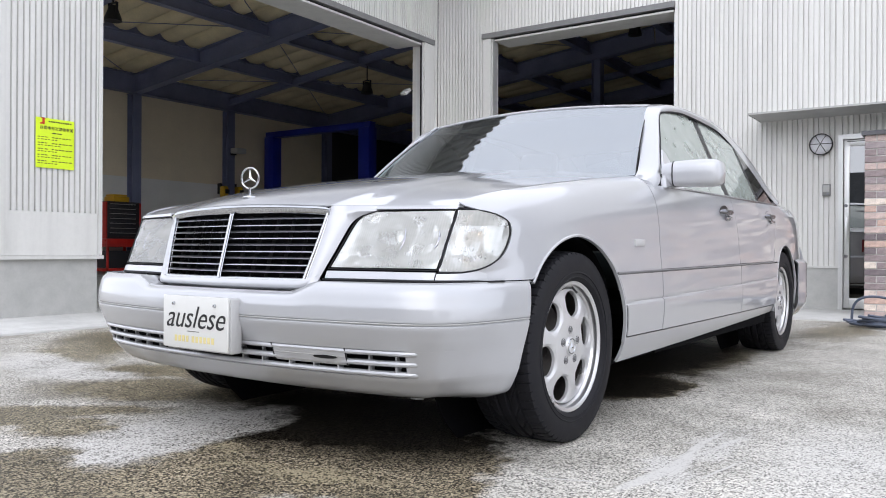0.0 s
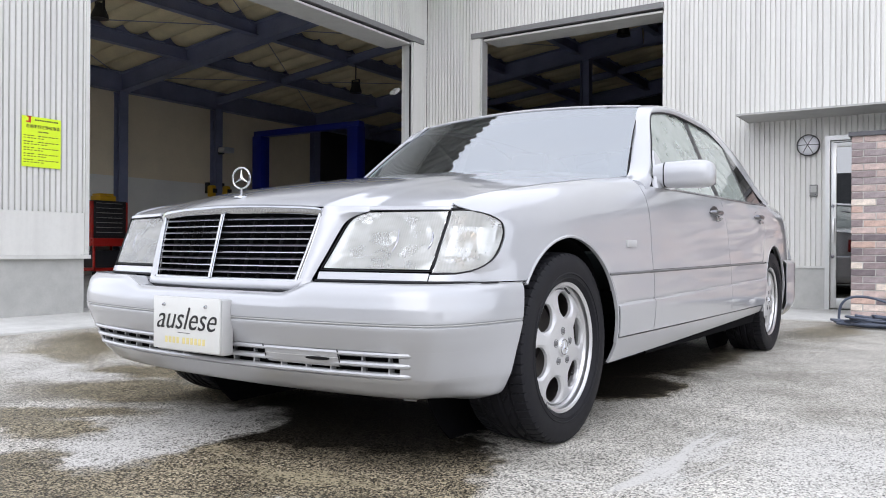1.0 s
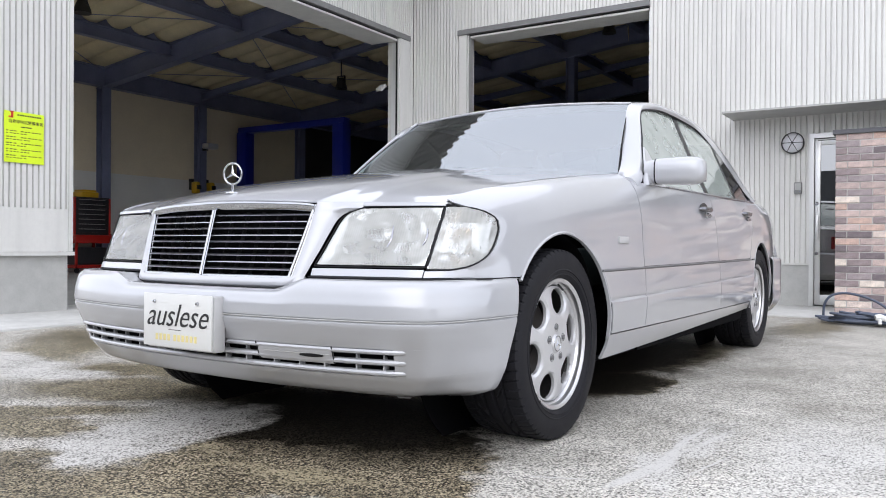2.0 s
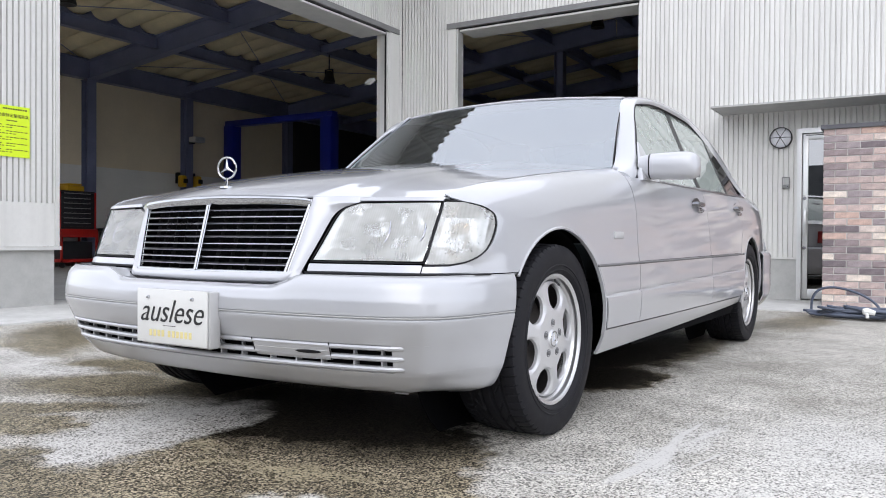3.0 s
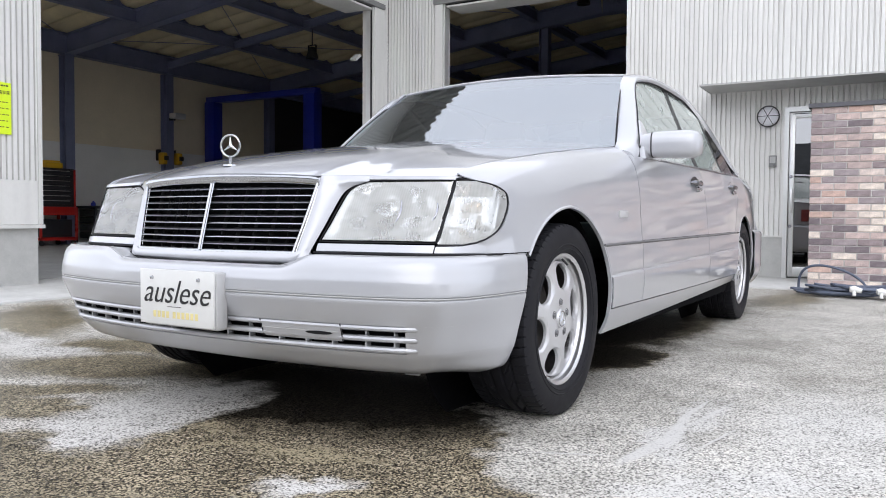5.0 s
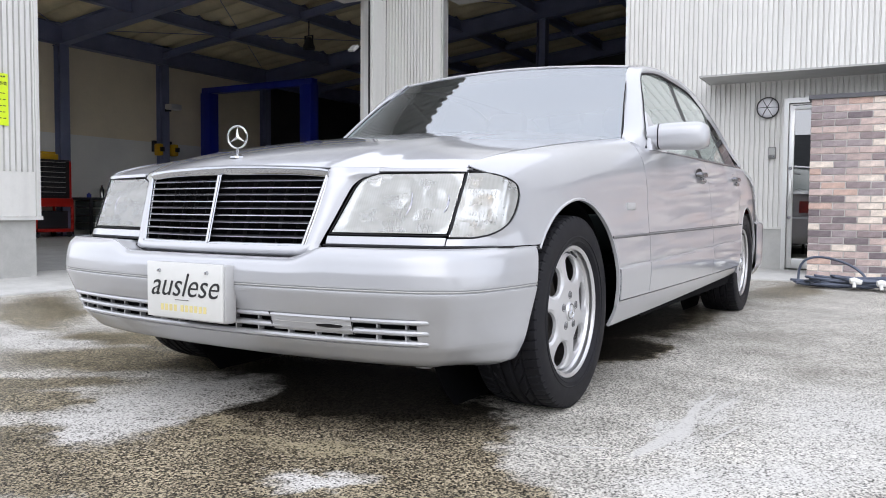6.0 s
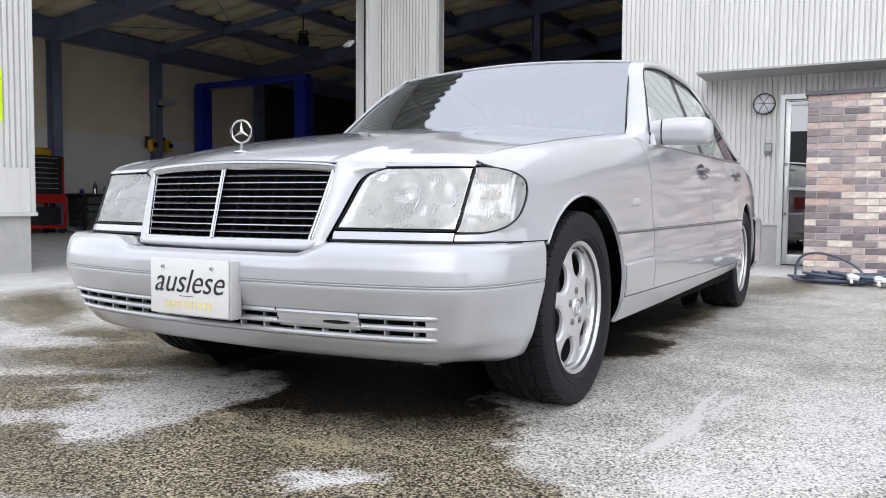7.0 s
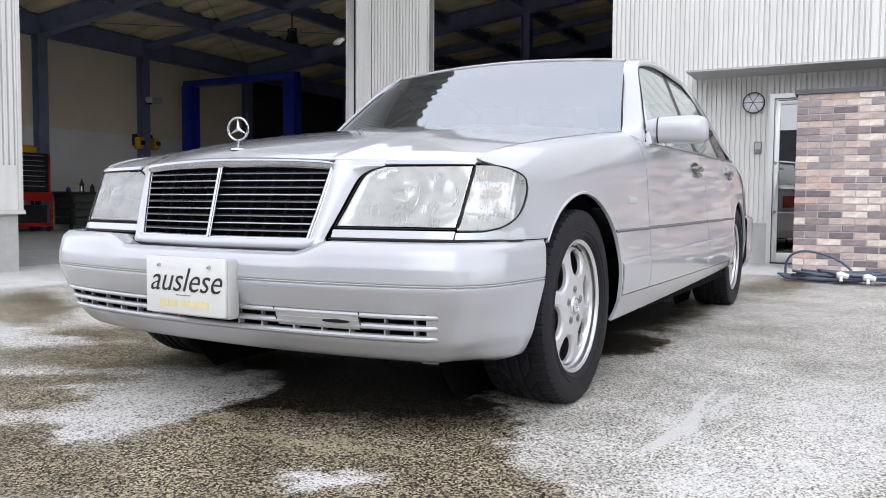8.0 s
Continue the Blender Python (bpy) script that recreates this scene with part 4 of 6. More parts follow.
def hood_fn(u, v):
    q = u * 2 - 1
    a = abs(q)
    yf, zf = hood_front(q * 0.79)
    yb = 0.595 + 0.135 * q * q
    vv = v ** 1.5
    y = lerp(yf, yb, vv)
    zz = lambda yy: hood_c(yy) - (hood_c(yy) - hood_z(yy)) * a ** 2.4 + 0.006 * max(0.0, min(1.0, (0.60 - a) / 0.12))
    z = zz(y) - (zz(yf) - zf) * math.exp(-(y - yf) / 0.20)
    x = q * (hood_x(y) - 0.004)
    return (x, y, z)


def shoulder_fn(u, v):
    """Painted shoulder between the grille and the lamp."""
    z = lerp(0.534 + 0.022 * u * u, 0.806, v)
    xi = grille_x(z) + 0.003
    xo = lamp_in(max(0.565, min(z, 0.786))) - 0.005
    x = lerp(xi, xo, u)
    yi = grille_y(xi, z) - 0.003
    yo = nose(xo, min(z, 0.79)).y - 0.008
    y = lerp(yi, yo, u ** 1.3) - 0.012 * math.sin(math.pi * u) * (1 - 0.5 * v)
    low = max(0, (0.552 - z) / 0.018)
    top = max(0, (v - 0.72) / 0.28)
    k = min(1, u * 2.5)
    return (x - 0.006 * top * (1 - k), y + 0.012 * low * low + 0.026 * top * top * k * k * (3 - 2 * k), z)


bonnet = part("bonnet", grid_bm(hood_fn, 90, 60, 0.004), M_PAINT, car)


panel("grille_shoulder", shoulder_fn, 14, 40, M_PAINT, thick=0.014)


def lip_rise(x):
    """The painted lip under the grille sweeps up at both ends into the shoulders."""
    return 0.034 * max(0.0, (abs(x) - 0.345) / 0.055) ** 2


def lip_fn(u, v):
    x = lerp(-0.398, 0.398, u)
    z = lerp(0.562, 0.530, v) + lip_rise(x)
    return (x, grille_y(x, 0.55) - 0.020 + 0.022 * (2 * v - 1) ** 2 * (1 if v > 0.5 else 0.5) + 0.7 * max(0.0, abs(x) - 0.368), z)


part("grille_lip", grid_bm(lip_fn, 60, 10, 0.012), M_PAINT, car)
part("grille_joint", tube(bmesh.new(), [(x, grille_y(x, 0.545) - 0.006, 0.5262 + lip_rise(x) * 0.6) for x in [lerp(-0.40, 0.40, k / 60) for k in range(61)]], 0.0048, 6), M_RUBBER, car)

# grille
grille = new("grille")
grille.parent = car
tagged(grille, "black radiator grille with chrome slats and frame")


def g_strip(x0, x1, z0, z1, proud, n=30, round_=0.006, upright=0.0):
    """A rounded band on the grille's face, x0, x1, z0, z1 being functions of u."""
    def fn(u, v):
        x, z = lerp(x0(u), x1(u), v), lerp(z0(u), z1(u), v)
        return (x, grille_y(x, z) - proud - upright * (v - 0.5) + round_ * (2 * v - 1) ** 4, z)
    return grid_bm(fn, n, 6, 0.012)


bm = g_strip(lambda u: lerp(-0.396, 0.396, u), lambda u: lerp(-0.396, 0.396, u), lambda u: 0.785 - 0.012 * (2 * u - 1) ** 4, lambda u: 0.813 - 0.012 * (2 * u - 1) ** 2 - 0.004 * (2 * u - 1) ** 30, 0.01, 60, 0.003, 0.012)
part("grille_cap", bm, M_CHROME, grille, "broad chrome cap")
for s in (1, -1):
    part("grille_side", g_strip(lambda u: s * (grille_x(lerp(0.560, 0.80, u)) - 0.0105), lambda u: s * (grille_x(lerp(0.560, 0.80, u)) - 0.001), lambda u: lerp(0.560, 0.785, u), lambda u: lerp(0.560, 0.80, u), 0.008, 20, 0.004), M_CHROME, grille, "chrome side frame")
part("grille_foot", g_strip(lambda u: lerp(-0.362, 0.362, u), lambda u: lerp(-0.362, 0.362, u), lambda u: 0.558, lambda u: 0.568, 0.008, 40, 0.004), M_CHROME, grille, "chrome lower frame")
part("grille_bar", g_strip(lambda u: -0.0036, lambda u: 0.0036, lambda u: lerp(0.566, 0.787, u), lambda u: lerp(0.566, 0.783, u), 0.014, 10, 0.004), M_CHROME, grille, "chrome centre bar")
n_slat = 9
for i in range(n_slat):
    z = lerp(0.587, 0.766, i / (n_slat - 1))
    bright = i % 2 == 1
    for s in (1, -1):
        x_end = grille_x(z) - 0.013
        h = 0.0036 if bright else 0.0028

        def slat_fn(u, v, z=z, s=s, x_end=x_end, h=h):
            # thin blade, deep from front to back and tilted up to the sky
            x = lerp(0.0070, x_end, u)
            a = v * math.tau
            return (s * x, grille_y(x, z) + 0.006 + 0.012 * math.cos(a), z + h * math.sin(a) + 0.0030 * math.cos(a))
        part("slat", grid_bm(slat_fn, 16, 10), M_CHROME if bright else M_SLATGREY, grille)
for i in range(5):
    for s in (1, -1):
        x0 = 0.055 + i * 0.062
        part("fin", grid_bm(lambda u, v: (s * (x0 + 0.010 * u + 0.0009 * math.cos(v * math.tau)), grille_y(x0, lerp(0.57, 0.775, u)) + 0.026 + 0.010 * math.sin(v * math.tau), lerp(0.57, 0.775, u)), 4, 6), M_BLACK, grille)
part("grille_backing", grid_bm(lambda u, v: (lerp(-0.37, 0.37, u), grille_y(lerp(-0.37, 0.37, u), lerp(0.54, 0.79, v)) + 0.06, lerp(0.54, 0.79, v)), 20, 4, 0.004), M_SHELL, grille, "dark radiator behind the slats")

# ornament on the bonnet
ornament = new("bonnet_ornament")
ornament.parent = car
tagged(ornament, "chrome ring ornament with three points")


def star_bm(r, thick, at, facing=(0, -1, 0), ring=True, rt=0.0035):
    """A three-pointed figure in a ring, facing along the vector."""
    bm = bmesh.new()
    f = Vector(facing).normalized()
    up = Vector((0, 0, 1)) - f * f.z
    up.normalize()
    side = up.cross(f)
    c = Vector(at)
    tip, waist = r * 0.97, r * 0.17
    front, back = bm.verts.new(c + f * thick), bm.verts.new(c - f * thick)
    out = []
    for k in range(6):
        a = math.pi / 2 + k * math.pi / 3
        rr = tip if k % 2 == 0 else waist
        out.append(bm.verts.new(c + (side * math.cos(a) + up * math.sin(a)) * rr))
    for k in range(6):
        a, b = out[k], out[(k + 1) % 6]
        bm.faces.new((front, a, b))
        bm.faces.new((back, b, a))
    if ring:
        tube(bm, [c + (side * math.cos(k * math.tau / 40) + up * math.sin(k * math.tau / 40)) * r for k in range(40)], rt, 8, True)
    return bm


part("star_ring", star_bm(0.0375, 0.004, (0, -0.745, 0.917), (0.17, -1, -0.04)), M_CHROME, ornament, angle=20)
bm = tube(bmesh.new(), [(0, -0.745, 0.846), (0, -0.745, 0.86), (0, -0.745, 0.882)], [0.005, 0.0038, 0.004], 10)
lathe(bm, [(0.846, 0.0), (0.846, 0.026), (0.852, 0.024), (0.857, 0.010), (0.86, 0.0)], 24, "z", (0, -0.745, 0))
part("star_foot", bm, M_CHROME, ornament)

tip_top = curve1([(0.78, 0.5925), (0.840, 0.594), (0.868, 0.600), (0.885, 0.615), (0.895, 0.64), (0.902, 0.70)])

# lamps
for s in (1, -1):
    lamp = new("headlamp")
    lamp.parent = car
    tagged(lamp, "large clear headlamp with fluted glass")

    def lens_fn(u, v):
        z = lerp(0.604, 0.784, v)
        x = lerp(lamp_in(z) + 0.006, lamp_div(z) - 0.006, u)
        p = nose(x, z)
        return (p.x * s, p.y + 0.002 - 0.008 * math.sin(math.pi * u) * math.sin(math.pi * v), p.z)
    part("lens", grid_bm(lens_fn, 40, 24, 0.003), M_LENS, lamp, "fluted clear glass")

    def housing_fn(u, v):
        z = lerp(0.604, 0.784, v)
        x = lerp(lamp_in(z) + 0.007, lamp_div(z) - 0.007, u)
        edge = min(1, 5.5 * min(u, 1 - u)) * min(1, 4.5 * min(v, 1 - v))
        edge = edge * edge * (3 - 2 * edge)
        p = nose(x, z)
        wave = 0.0
        for cx, r in ((0.36, 0.30), (0.78, 0.2)):
            d = math.hypot((u - cx) * 1.9, (v - 0.5))
            if d < r * 1.6:
                wave += 0.075 * (1 - (d / (r * 1.6)) ** 2)
        return (p.x * s, p.y + 0.006 + edge * 0.045 + wave, p.z)
    part("reflector", grid_bm(housing_fn, 60, 36, 0.003), M_REFLECTOR, lamp, "bright reflector bowls")
    for x, r in ((0.575, 0.016), (0.715, 0.012)):
        p = nose(x, 0.69, 0.065)
        part("bulb_cover", lathe(bmesh.new(), [(-0.03, 0.0), (-0.028, r * 0.7), (-0.015, r), (0.03, r)], 20, "y", (p.x * s, p.y, p.z)), M_CHROME, lamp)
    for x, r, dep in ((0.592, 0.074, 0.030), (0.716, 0.055, 0.030)):
        p = nose(x, 0.694, dep)
        part("bowl_ring", tube(bmesh.new(), [(s * (p.x + r * math.cos(k * math.tau / 48)), p.y + 0.45 * r * math.sin(k * math.tau / 48) - 0.30 * r * math.cos(k * math.tau / 48), p.z + r * math.sin(k * math.tau / 48)) for k in range(48)], 0.0035, 6, True), M_CHROMEDULL, lamp)
    rim = []
    for k in range(20):
        z = lerp(0.599, 0.788, k / 19)
        rim.append(nose(lamp_in(min(z, 0.786)), z))
    for k in range(1, 12):
        rim.append(nose(lerp(0.532, 0.790, k / 12), 0.790))
    for k in range(12):
        z = lerp(0.790, 0.599, k / 11)
        rim.append(nose(lamp_div(z), z))
    for k in range(1, 14):
        rim.append(nose(lerp(0.783, 0.424, k / 14), 0.598))
    part("lamp_seal", tube(bmesh.new(), [(p.x * s, p.y + 0.001, p.z) for p in rim], 0.0019, 6, True), M_RUBBER, lamp)

    ind = new("indicator")
    ind.parent = car
    tagged(ind, "clear wrap-round indicator lamp with an amber bulb")

    def ind_fn(u, v):
        z = lerp(0.596, 0.786, v)
        x = lerp(lamp_div(z) + 0.007, lamp_out(z) - 0.0008, u)
        p = nose(min(x, 0.905), z)
        return (p.x * s, p.y - 0.001, p.z)
    part("lens", grid_bm(ind_fn, 24, 24, 0.003), M_LENSIND, ind, "fluted clear glass")

    def ind_back(u, v):
        q = Vector(ind_fn(u, v))
        e = min(1, 4 * min(u, 1 - u)) * min(1, 4 * min(v, 1 - v))
        return (q.x - s * 0.012 - s * 0.03 * e, q.y + 0.012 + 0.03 * e, q.z)
    part("reflector", grid_bm(ind_back, 20, 20, 0.003), M_REFLECTOR, ind, "pale lamp reflector")
    p = nose(0.846, 0.705, 0.034)
    part("bulb", lathe(bmesh.new(), [(-0.026, 0.0), (-0.022, 0.014), (0.0, 0.019), (0.020, 0.016), (0.026, 0.0)], 20, "x", (p.x * s, p.y, p.z)), M_AMBER, ind, "amber bulb")
    rim = []
    for k in range(26):
        z = lerp(0.592, 0.791, k / 25)
        rim.append(nose(min(0.906, lamp_out(z)), z))
    for k in range(1, 8):
        rim.append(nose(lerp(0.797, 0.79, k / 8), 0.793))
    for k in range(10):
        z = lerp(0.791, 0.592, k / 9)
        rim.append(nose(lamp_div(z) + 0.003, z))
    part("lamp_seal", tube(bmesh.new(), [(q.x * s, q.y, q.z) for q in rim], 0.0028, 6, True), M_RUBBER, ind)

    # painted strip under the lamps, black joint below it
    part("lamp_strip", grid_bm(lambda u, v: (lambda p: (p.x * s, p.y - 0.002, p.z))(nose(lerp(0.418, 0.781, u), lerp(0.571, 0.5925, v))), 30, 3, 0.006), M_PAINT, car)
    def tip_fn(u, v):
        x = lerp(0.7845, 0.897, u)
        p = nose(x, lerp(0.571, tip_top(x) - 0.004, v))
        k = max(0.0, (u - 0.45) / 0.55)
        k = k * k * (3 - 2 * k)
        return (s * lerp(p.x, front_x(p.y, p.z) - 0.001, k), p.y - 0.002 * (1 - k), p.z)
    part("fender_tip", grid_bm(tip_fn, 26, 5, 0.006), M_PAINT, car)
    part("lamp_brow", grid_bm(lambda u, v: (lambda p: (p.x * s, p.y - 0.002 + 0.024 * max(0, v - 0.4) / 0.6, p.z))(nose(lerp(0.527, 0.795, u), 0.7935 + 0.011 * min(1, v / 0.4) - 0.0035 * u)), 24, 5, 0.006), M_PAINT, car)
    part("bumper_joint", tube(bmesh.new(), [(lambda p: (p.x * s, p.y, p.z))(nose(lerp(0.41, 0.900, k / 40), 0.566)) for k in range(41)], 0.0034, 6), M_RUBBER, car)

# bumper
BP = [(0, -0.952), (0.15, -0.949), (0.3, -0.941), (0.5, -0.917), (0.65, -0.888), (0.76, -0.856), (0.835, -0.812), (0.88, -0.748), (0.905, -0.66), (0.918, -0.53), (0.922, -0.385)]
bump_path = polyline([(x, y, 0) for x, y in BP])
bump_in = curve1([(0.208, 0.27), (0.218, 0.19), (0.229, 0.14), (0.243, 0.116), (0.265, 0.092), (0.285, 0.072), (0.30, 0.062), (0.36, 0.036), (0.41, 0.013), (0.45, 0.0), (0.49, 0.002), (0.515, 0.007), (0.535, 0.012), (0.55, 0.021), (0.562, 0.036)])


def bumper_pt(t, z, back=0.0):
    """A point on the front bumper: t from -1 to 1 along it."""
    a = abs(t)
    p = bump_path(a)
    d = (bump_path(min(1, a + 0.01)) - bump_path(max(0, a - 0.01))).normalized()
    n = Vector((-d.y, d.x, 0))
    if n.y < 0:
        n = -n
    if n.x > 0:
        n = -n
    i = bump_in(z)
    e = max(0.0, min(1.0, (a - 0.74) / 0.22))
    i = i * (1 - 0.60 * e * e * (3 - 2 * e)) + back
    groove = 0.007 * math.exp(-((z - 0.450) / 0.004) ** 2)
    k = max(0.0, min(1.0, (0.475 - p.x) / 0.125))
    dip = 0.034 * k * k * (3 - 2 * k) * max(0.0, (z - 0.488) / 0.074)
    q = p + n * (i + groove)
    # the end is cut slanting back below
    cut = max(0, (a - 0.9) / 0.1) * max(0, 0.555 - z) * 0.16
    return Vector((math.copysign(q.x, t) if t else 0, q.y - cut, z - dip))


def bumper_rows(z0, z1):
    return lambda u, v: bumper_pt(u * 2 - 1, lerp(z0, z1, v))


S0 = 0.622   # end of the air slots along the bumper
bumper = new("front_bumper")
bumper.parent = car
tagged(bumper, "silver painted front bumper with air slots")
part("bumper_upper", grid_bm(bumper_rows(0.374, 0.562), 110, 46, 0.005), M_CLAD, bumper)
part("bumper_lower", grid_bm(bumper_rows(0.208, 0.292), 110, 18, 0.005), M_CLAD, bumper)
for s in (1, -1):
    part("bumper_end", grid_bm(lambda u, v: bumper_pt(s * lerp(S0 - 0.03, 1.0, u), lerp(0.292, 0.374, v)), 30, 10, 0.005), M_CLAD, bumper)
# grey tube laid in the groove to draw its shade
part("bumper_groove", tube(bmesh.new(), [bumper_pt(k / 60 * 2 - 1, 0.451, -0.0052) for k in range(61)], 0.0022, 6), M_TRIMDARK, bumper, "thin dark groove along the bumper")
part("slot_backing", grid_bm(lambda u, v: bumper_pt(lerp(-S0 - 0.01, S0 + 0.01, u), lerp(0.286, 0.380, v), 0.030), 60, 4, 0.004), M_SHELL, bumper, "dark air slot")
for z, h in ((0.366, 0.0088), (0.335, 0.0092), (0.304, 0.0092)):
    def rod_fn(u, v, z=z, h=h):
        a = v * math.tau
        p = bumper_pt(lerp(-S0 - 0.012, S0 + 0.012, u), z, 0.006)
        e = 1 - (1 - min(1.0, min(u, 1 - u) * 2 * (S0 + 0.012) / 0.022)) ** 2
        e = 0.25 + 0.75 * math.sqrt(e)
        return (p.x, p.y + 0.004 * (1 - e) + 0.012 * math.cos(a) * e, p.z + h * math.sin(a) * e)
    part("slot_bar", grid_bm(rod_fn, 90, 10), M_CLAD, bumper)
for s in (1, -1):
    for t in (0.10, 0.17, 0.26, 0.335, 0.405, 0.49, 0.56):
        p = bumper_pt(s * t, 0.335, 0.006)
        part("slot_divider", boxes((p.x - 0.0025, p.x + 0.0025, p.y + 0.006, p.y + 0.03, 0.298, 0.372)), M_CLAD, bumper)
part("tow_cover", grid_bm(lambda u, v: bumper_pt(lerp(0.222, 0.437, u), lerp(0.322, 0.369, v), -0.006 + 0.006 * (2 * v - 1) ** 4 + 0.003 * (2 * u - 1) ** 20), 24, 12, 0.01), M_CLAD, bumper, "painted tow hook cover")
for t in (0.2215, 0.4375):
    part("cover_gap", tube(bmesh.new(), [bumper_pt(t, lerp(0.322, 0.374, k / 6), -0.004) for k in range(7)], 0.0018, 6), M_RUBBER, bumper)
# grey tube that draws a shaded crease across the cover
part("cover_crease", tube(bmesh.new(), [bumper_pt(lerp(0.224, 0.436, k / 20), 0.349, -0.0056) for k in range(21)], 0.0014, 6), M_TRIMDARK, bumper)
part("cover_notch", grid_bm(lambda u, v: bumper_pt(lerp(0.345, 0.415, u), 0.344 + (v - 0.5) * 0.010 * math.sqrt(max(0.0, 1 - (2 * u - 1) ** 2)), -0.0085), 16, 4, 0.002), M_RUBBER, bumper, "dark notch in the tow hook cover")
part("bumper_top_strip", grid_bm(lambda u, v: (lambda p: (p.x, p.y, p.z + 0.003))(bumper_pt(lerp(0.43, 0.995, u), 0.562, -0.001 + 0.016 * v)), 40, 3, 0.003), M_PAINT, bumper)
part("bumper_top_strip", grid_bm(lambda u, v: (lambda p: (p.x, p.y, p.z + 0.003))(bumper_pt(-lerp(0.43, 0.995, u), 0.562, -0.001 + 0.016 * v)), 40, 3, 0.003), M_PAINT, bumper)
part("bumper_shelf", grid_bm(lambda u, v: (lambda a, b: lerp(Vector(a), Vector(b), v))(bumper_pt(u * 2 - 1, 0.562), (lambda q: (q.x * 0.965, q.y + 0.11, q.z - 0.008))(bumper_pt(u * 2 - 1, 0.562))), 80, 3, 0.003), M_CLAD, bumper)

# number plate board
shape_stack.append(lambda p: p + Vector((0.004, 0.072, -0.004)))
plate = new("number_plate")
plate.parent = car
tagged(plate, "thick white display plate with dark italic lettering")
part("board", boxes((-0.166, 0.160, -0.978, -0.971, 0.342, 0.510), bevel=0.002), M_PLATE, plate)
part("plate_holder", boxes((-0.160, 0.165, -0.9705, -0.925, 0.336, 0.508), bevel=0.008), M_HOLDER, plate, "grey plate holder with rounded edges")
for x in (-0.108, 0.098):
    part("screw", lathe(bmesh.new(), [(-0.986, 0.0), (-0.985, 0.0045), (-0.9775, 0.0065)], 12, "y", (x, 0, 0.484)), M_CHROME, plate)


def lettering(text, size, at, rot, material, parent, name="lettering", shear=0.0, depth=0.0006, width=None, bold=0.0):
    cu = bpy.data.curves.new(name, "FONT")
    cu.body, cu.size, cu.shear, cu.extrude, cu.offset = text, size, shear, depth, bold
    cu.align_x, cu.align_y = "CENTER", "CENTER"
    cu.materials.append(material)
    ob = new(name, cu)
    ob.matrix_world = Matrix.Translation(at) @ Euler([radians(a) for a in rot]).to_matrix().to_4x4()
    ob.parent = parent
    return ob


lettering("auslese", 0.102, (0.0, -0.9072, 0.436), (90, 0, 0), M_INK, plate, shear=0.36, bold=-0.0004)
bm = bmesh.new()
for x0, n in ((-0.104, 4), (-0.016, 6)):
    for k in range(n):
        box(bm, x0 + 0.0195 * k, x0 + 0.0195 * k + 0.0125, -0.9788, -0.9778, 0.363, 0.383)
part("gold_bars", bm, M_GOLD, plate, "gold bars of small lettering")
part("small_bar", boxes((-0.04, 0.02, -0.9788, -0.9778, 0.3965, 0.399)), M_CHROMEDULL, plate)

shape_stack.pop()

# doors, cladding, sills, quarters


def door_fn(y0, y1):
    def fn(u, v):
        z = lerp(0.957, clad_line(1.5) + 0.004, v)
        a, b = (y0(z) if callable(y0) else y0), (y1(z) if callable(y1) else y1)
        y = lerp(a, b, u)
        z = lerp(0.957 + 0.004 * (y - 0.7), clad_line(y) + 0.004, v)
        x = door_x(y, z)
        if y < 1.0:
            k = (1.0 - y) / 0.3
            x = lerp(x, front_x(min(y, 0.74), z), min(1, k))
        if y > 2.35:
            x = lerp(x, rear_x(max(y, 2.6), z), min(1, (y - 2.35) / 0.25))
        return (x, y, z)
    return fn


def lower_fn(y0, y1, z0=0.338):
    def fn(u, v):
        zz = lerp(0.565, z0, v)
        a, b = (y0(zz) if callable(y0) else y0), (y1(zz) if callable(y1) else y1)
        y = lerp(a, b, u)
        z = lerp(clad_line(y) - 0.008, z0, v)
        c = crease_line(y)
        step = 0.005 / (1 + math.exp(-(c - z) / 0.0016)) - 0.006 * math.exp(-((z - c - 0.004) / 0.004) ** 2)
        return (door_x(y, z) + 0.003 + step, y, z)
    return fn


front_doors = panel("front_door", door_fn(GAP1 + 0.003, GAP2 - 0.003), 40, 26, M_PAINT)
rear_doors = panel("rear_door", door_fn(GAP2 + 0.003, lambda z: gap3(z) - 0.003), 34, 26, M_PAINT)


def arch_y(z, yc, r, sgn):
    d = max(0.0, (r * (0.955 if sgn > 0 else 1.0)) ** 2 - (z - Z_AX - 0.005) ** 2)
    return yc + sgn * math.sqrt(d)


panel("fender_cladding", lower_fn(lambda z: arch_y(z, *ARCH_F, 1), GAP1 - 0.003), 16, 40, M_CLAD)
panel("front_door_cladding", lower_fn(GAP1 + 0.003, GAP2 - 0.003), 30, 40, M_CLAD)
panel("rear_door_cladding", lower_fn(GAP2 + 0.003, lambda z: arch_y(z, *ARCH_R, -1)), 30, 40, M_CLAD)
panel("side_strip", lambda u, v: (lambda y: (door_x(y, 0.575) + 0.004 + 0.004 * math.cos((v - 0.5) * math.pi), y, clad_line(y) - 0.007 + 0.010 * v))(lerp(0.225, 2.585, u)), 60, 5, M_TRIMDARK2, "dark side strip above the cladding", 0.005)


def sill_fn(u, v):
    y = lerp(0.30, 2.62, u)
    z = lerp(0.330, 0.238 + 0.022 * (y - 0.3), v)
    y = lerp(arch_y(z, *ARCH_F, 1) + 0.005, arch_y(z, *ARCH_R, -1) - 0.01, u)
    return (door_x(y, z) - 0.004 - 0.01 * v * v, y, z)


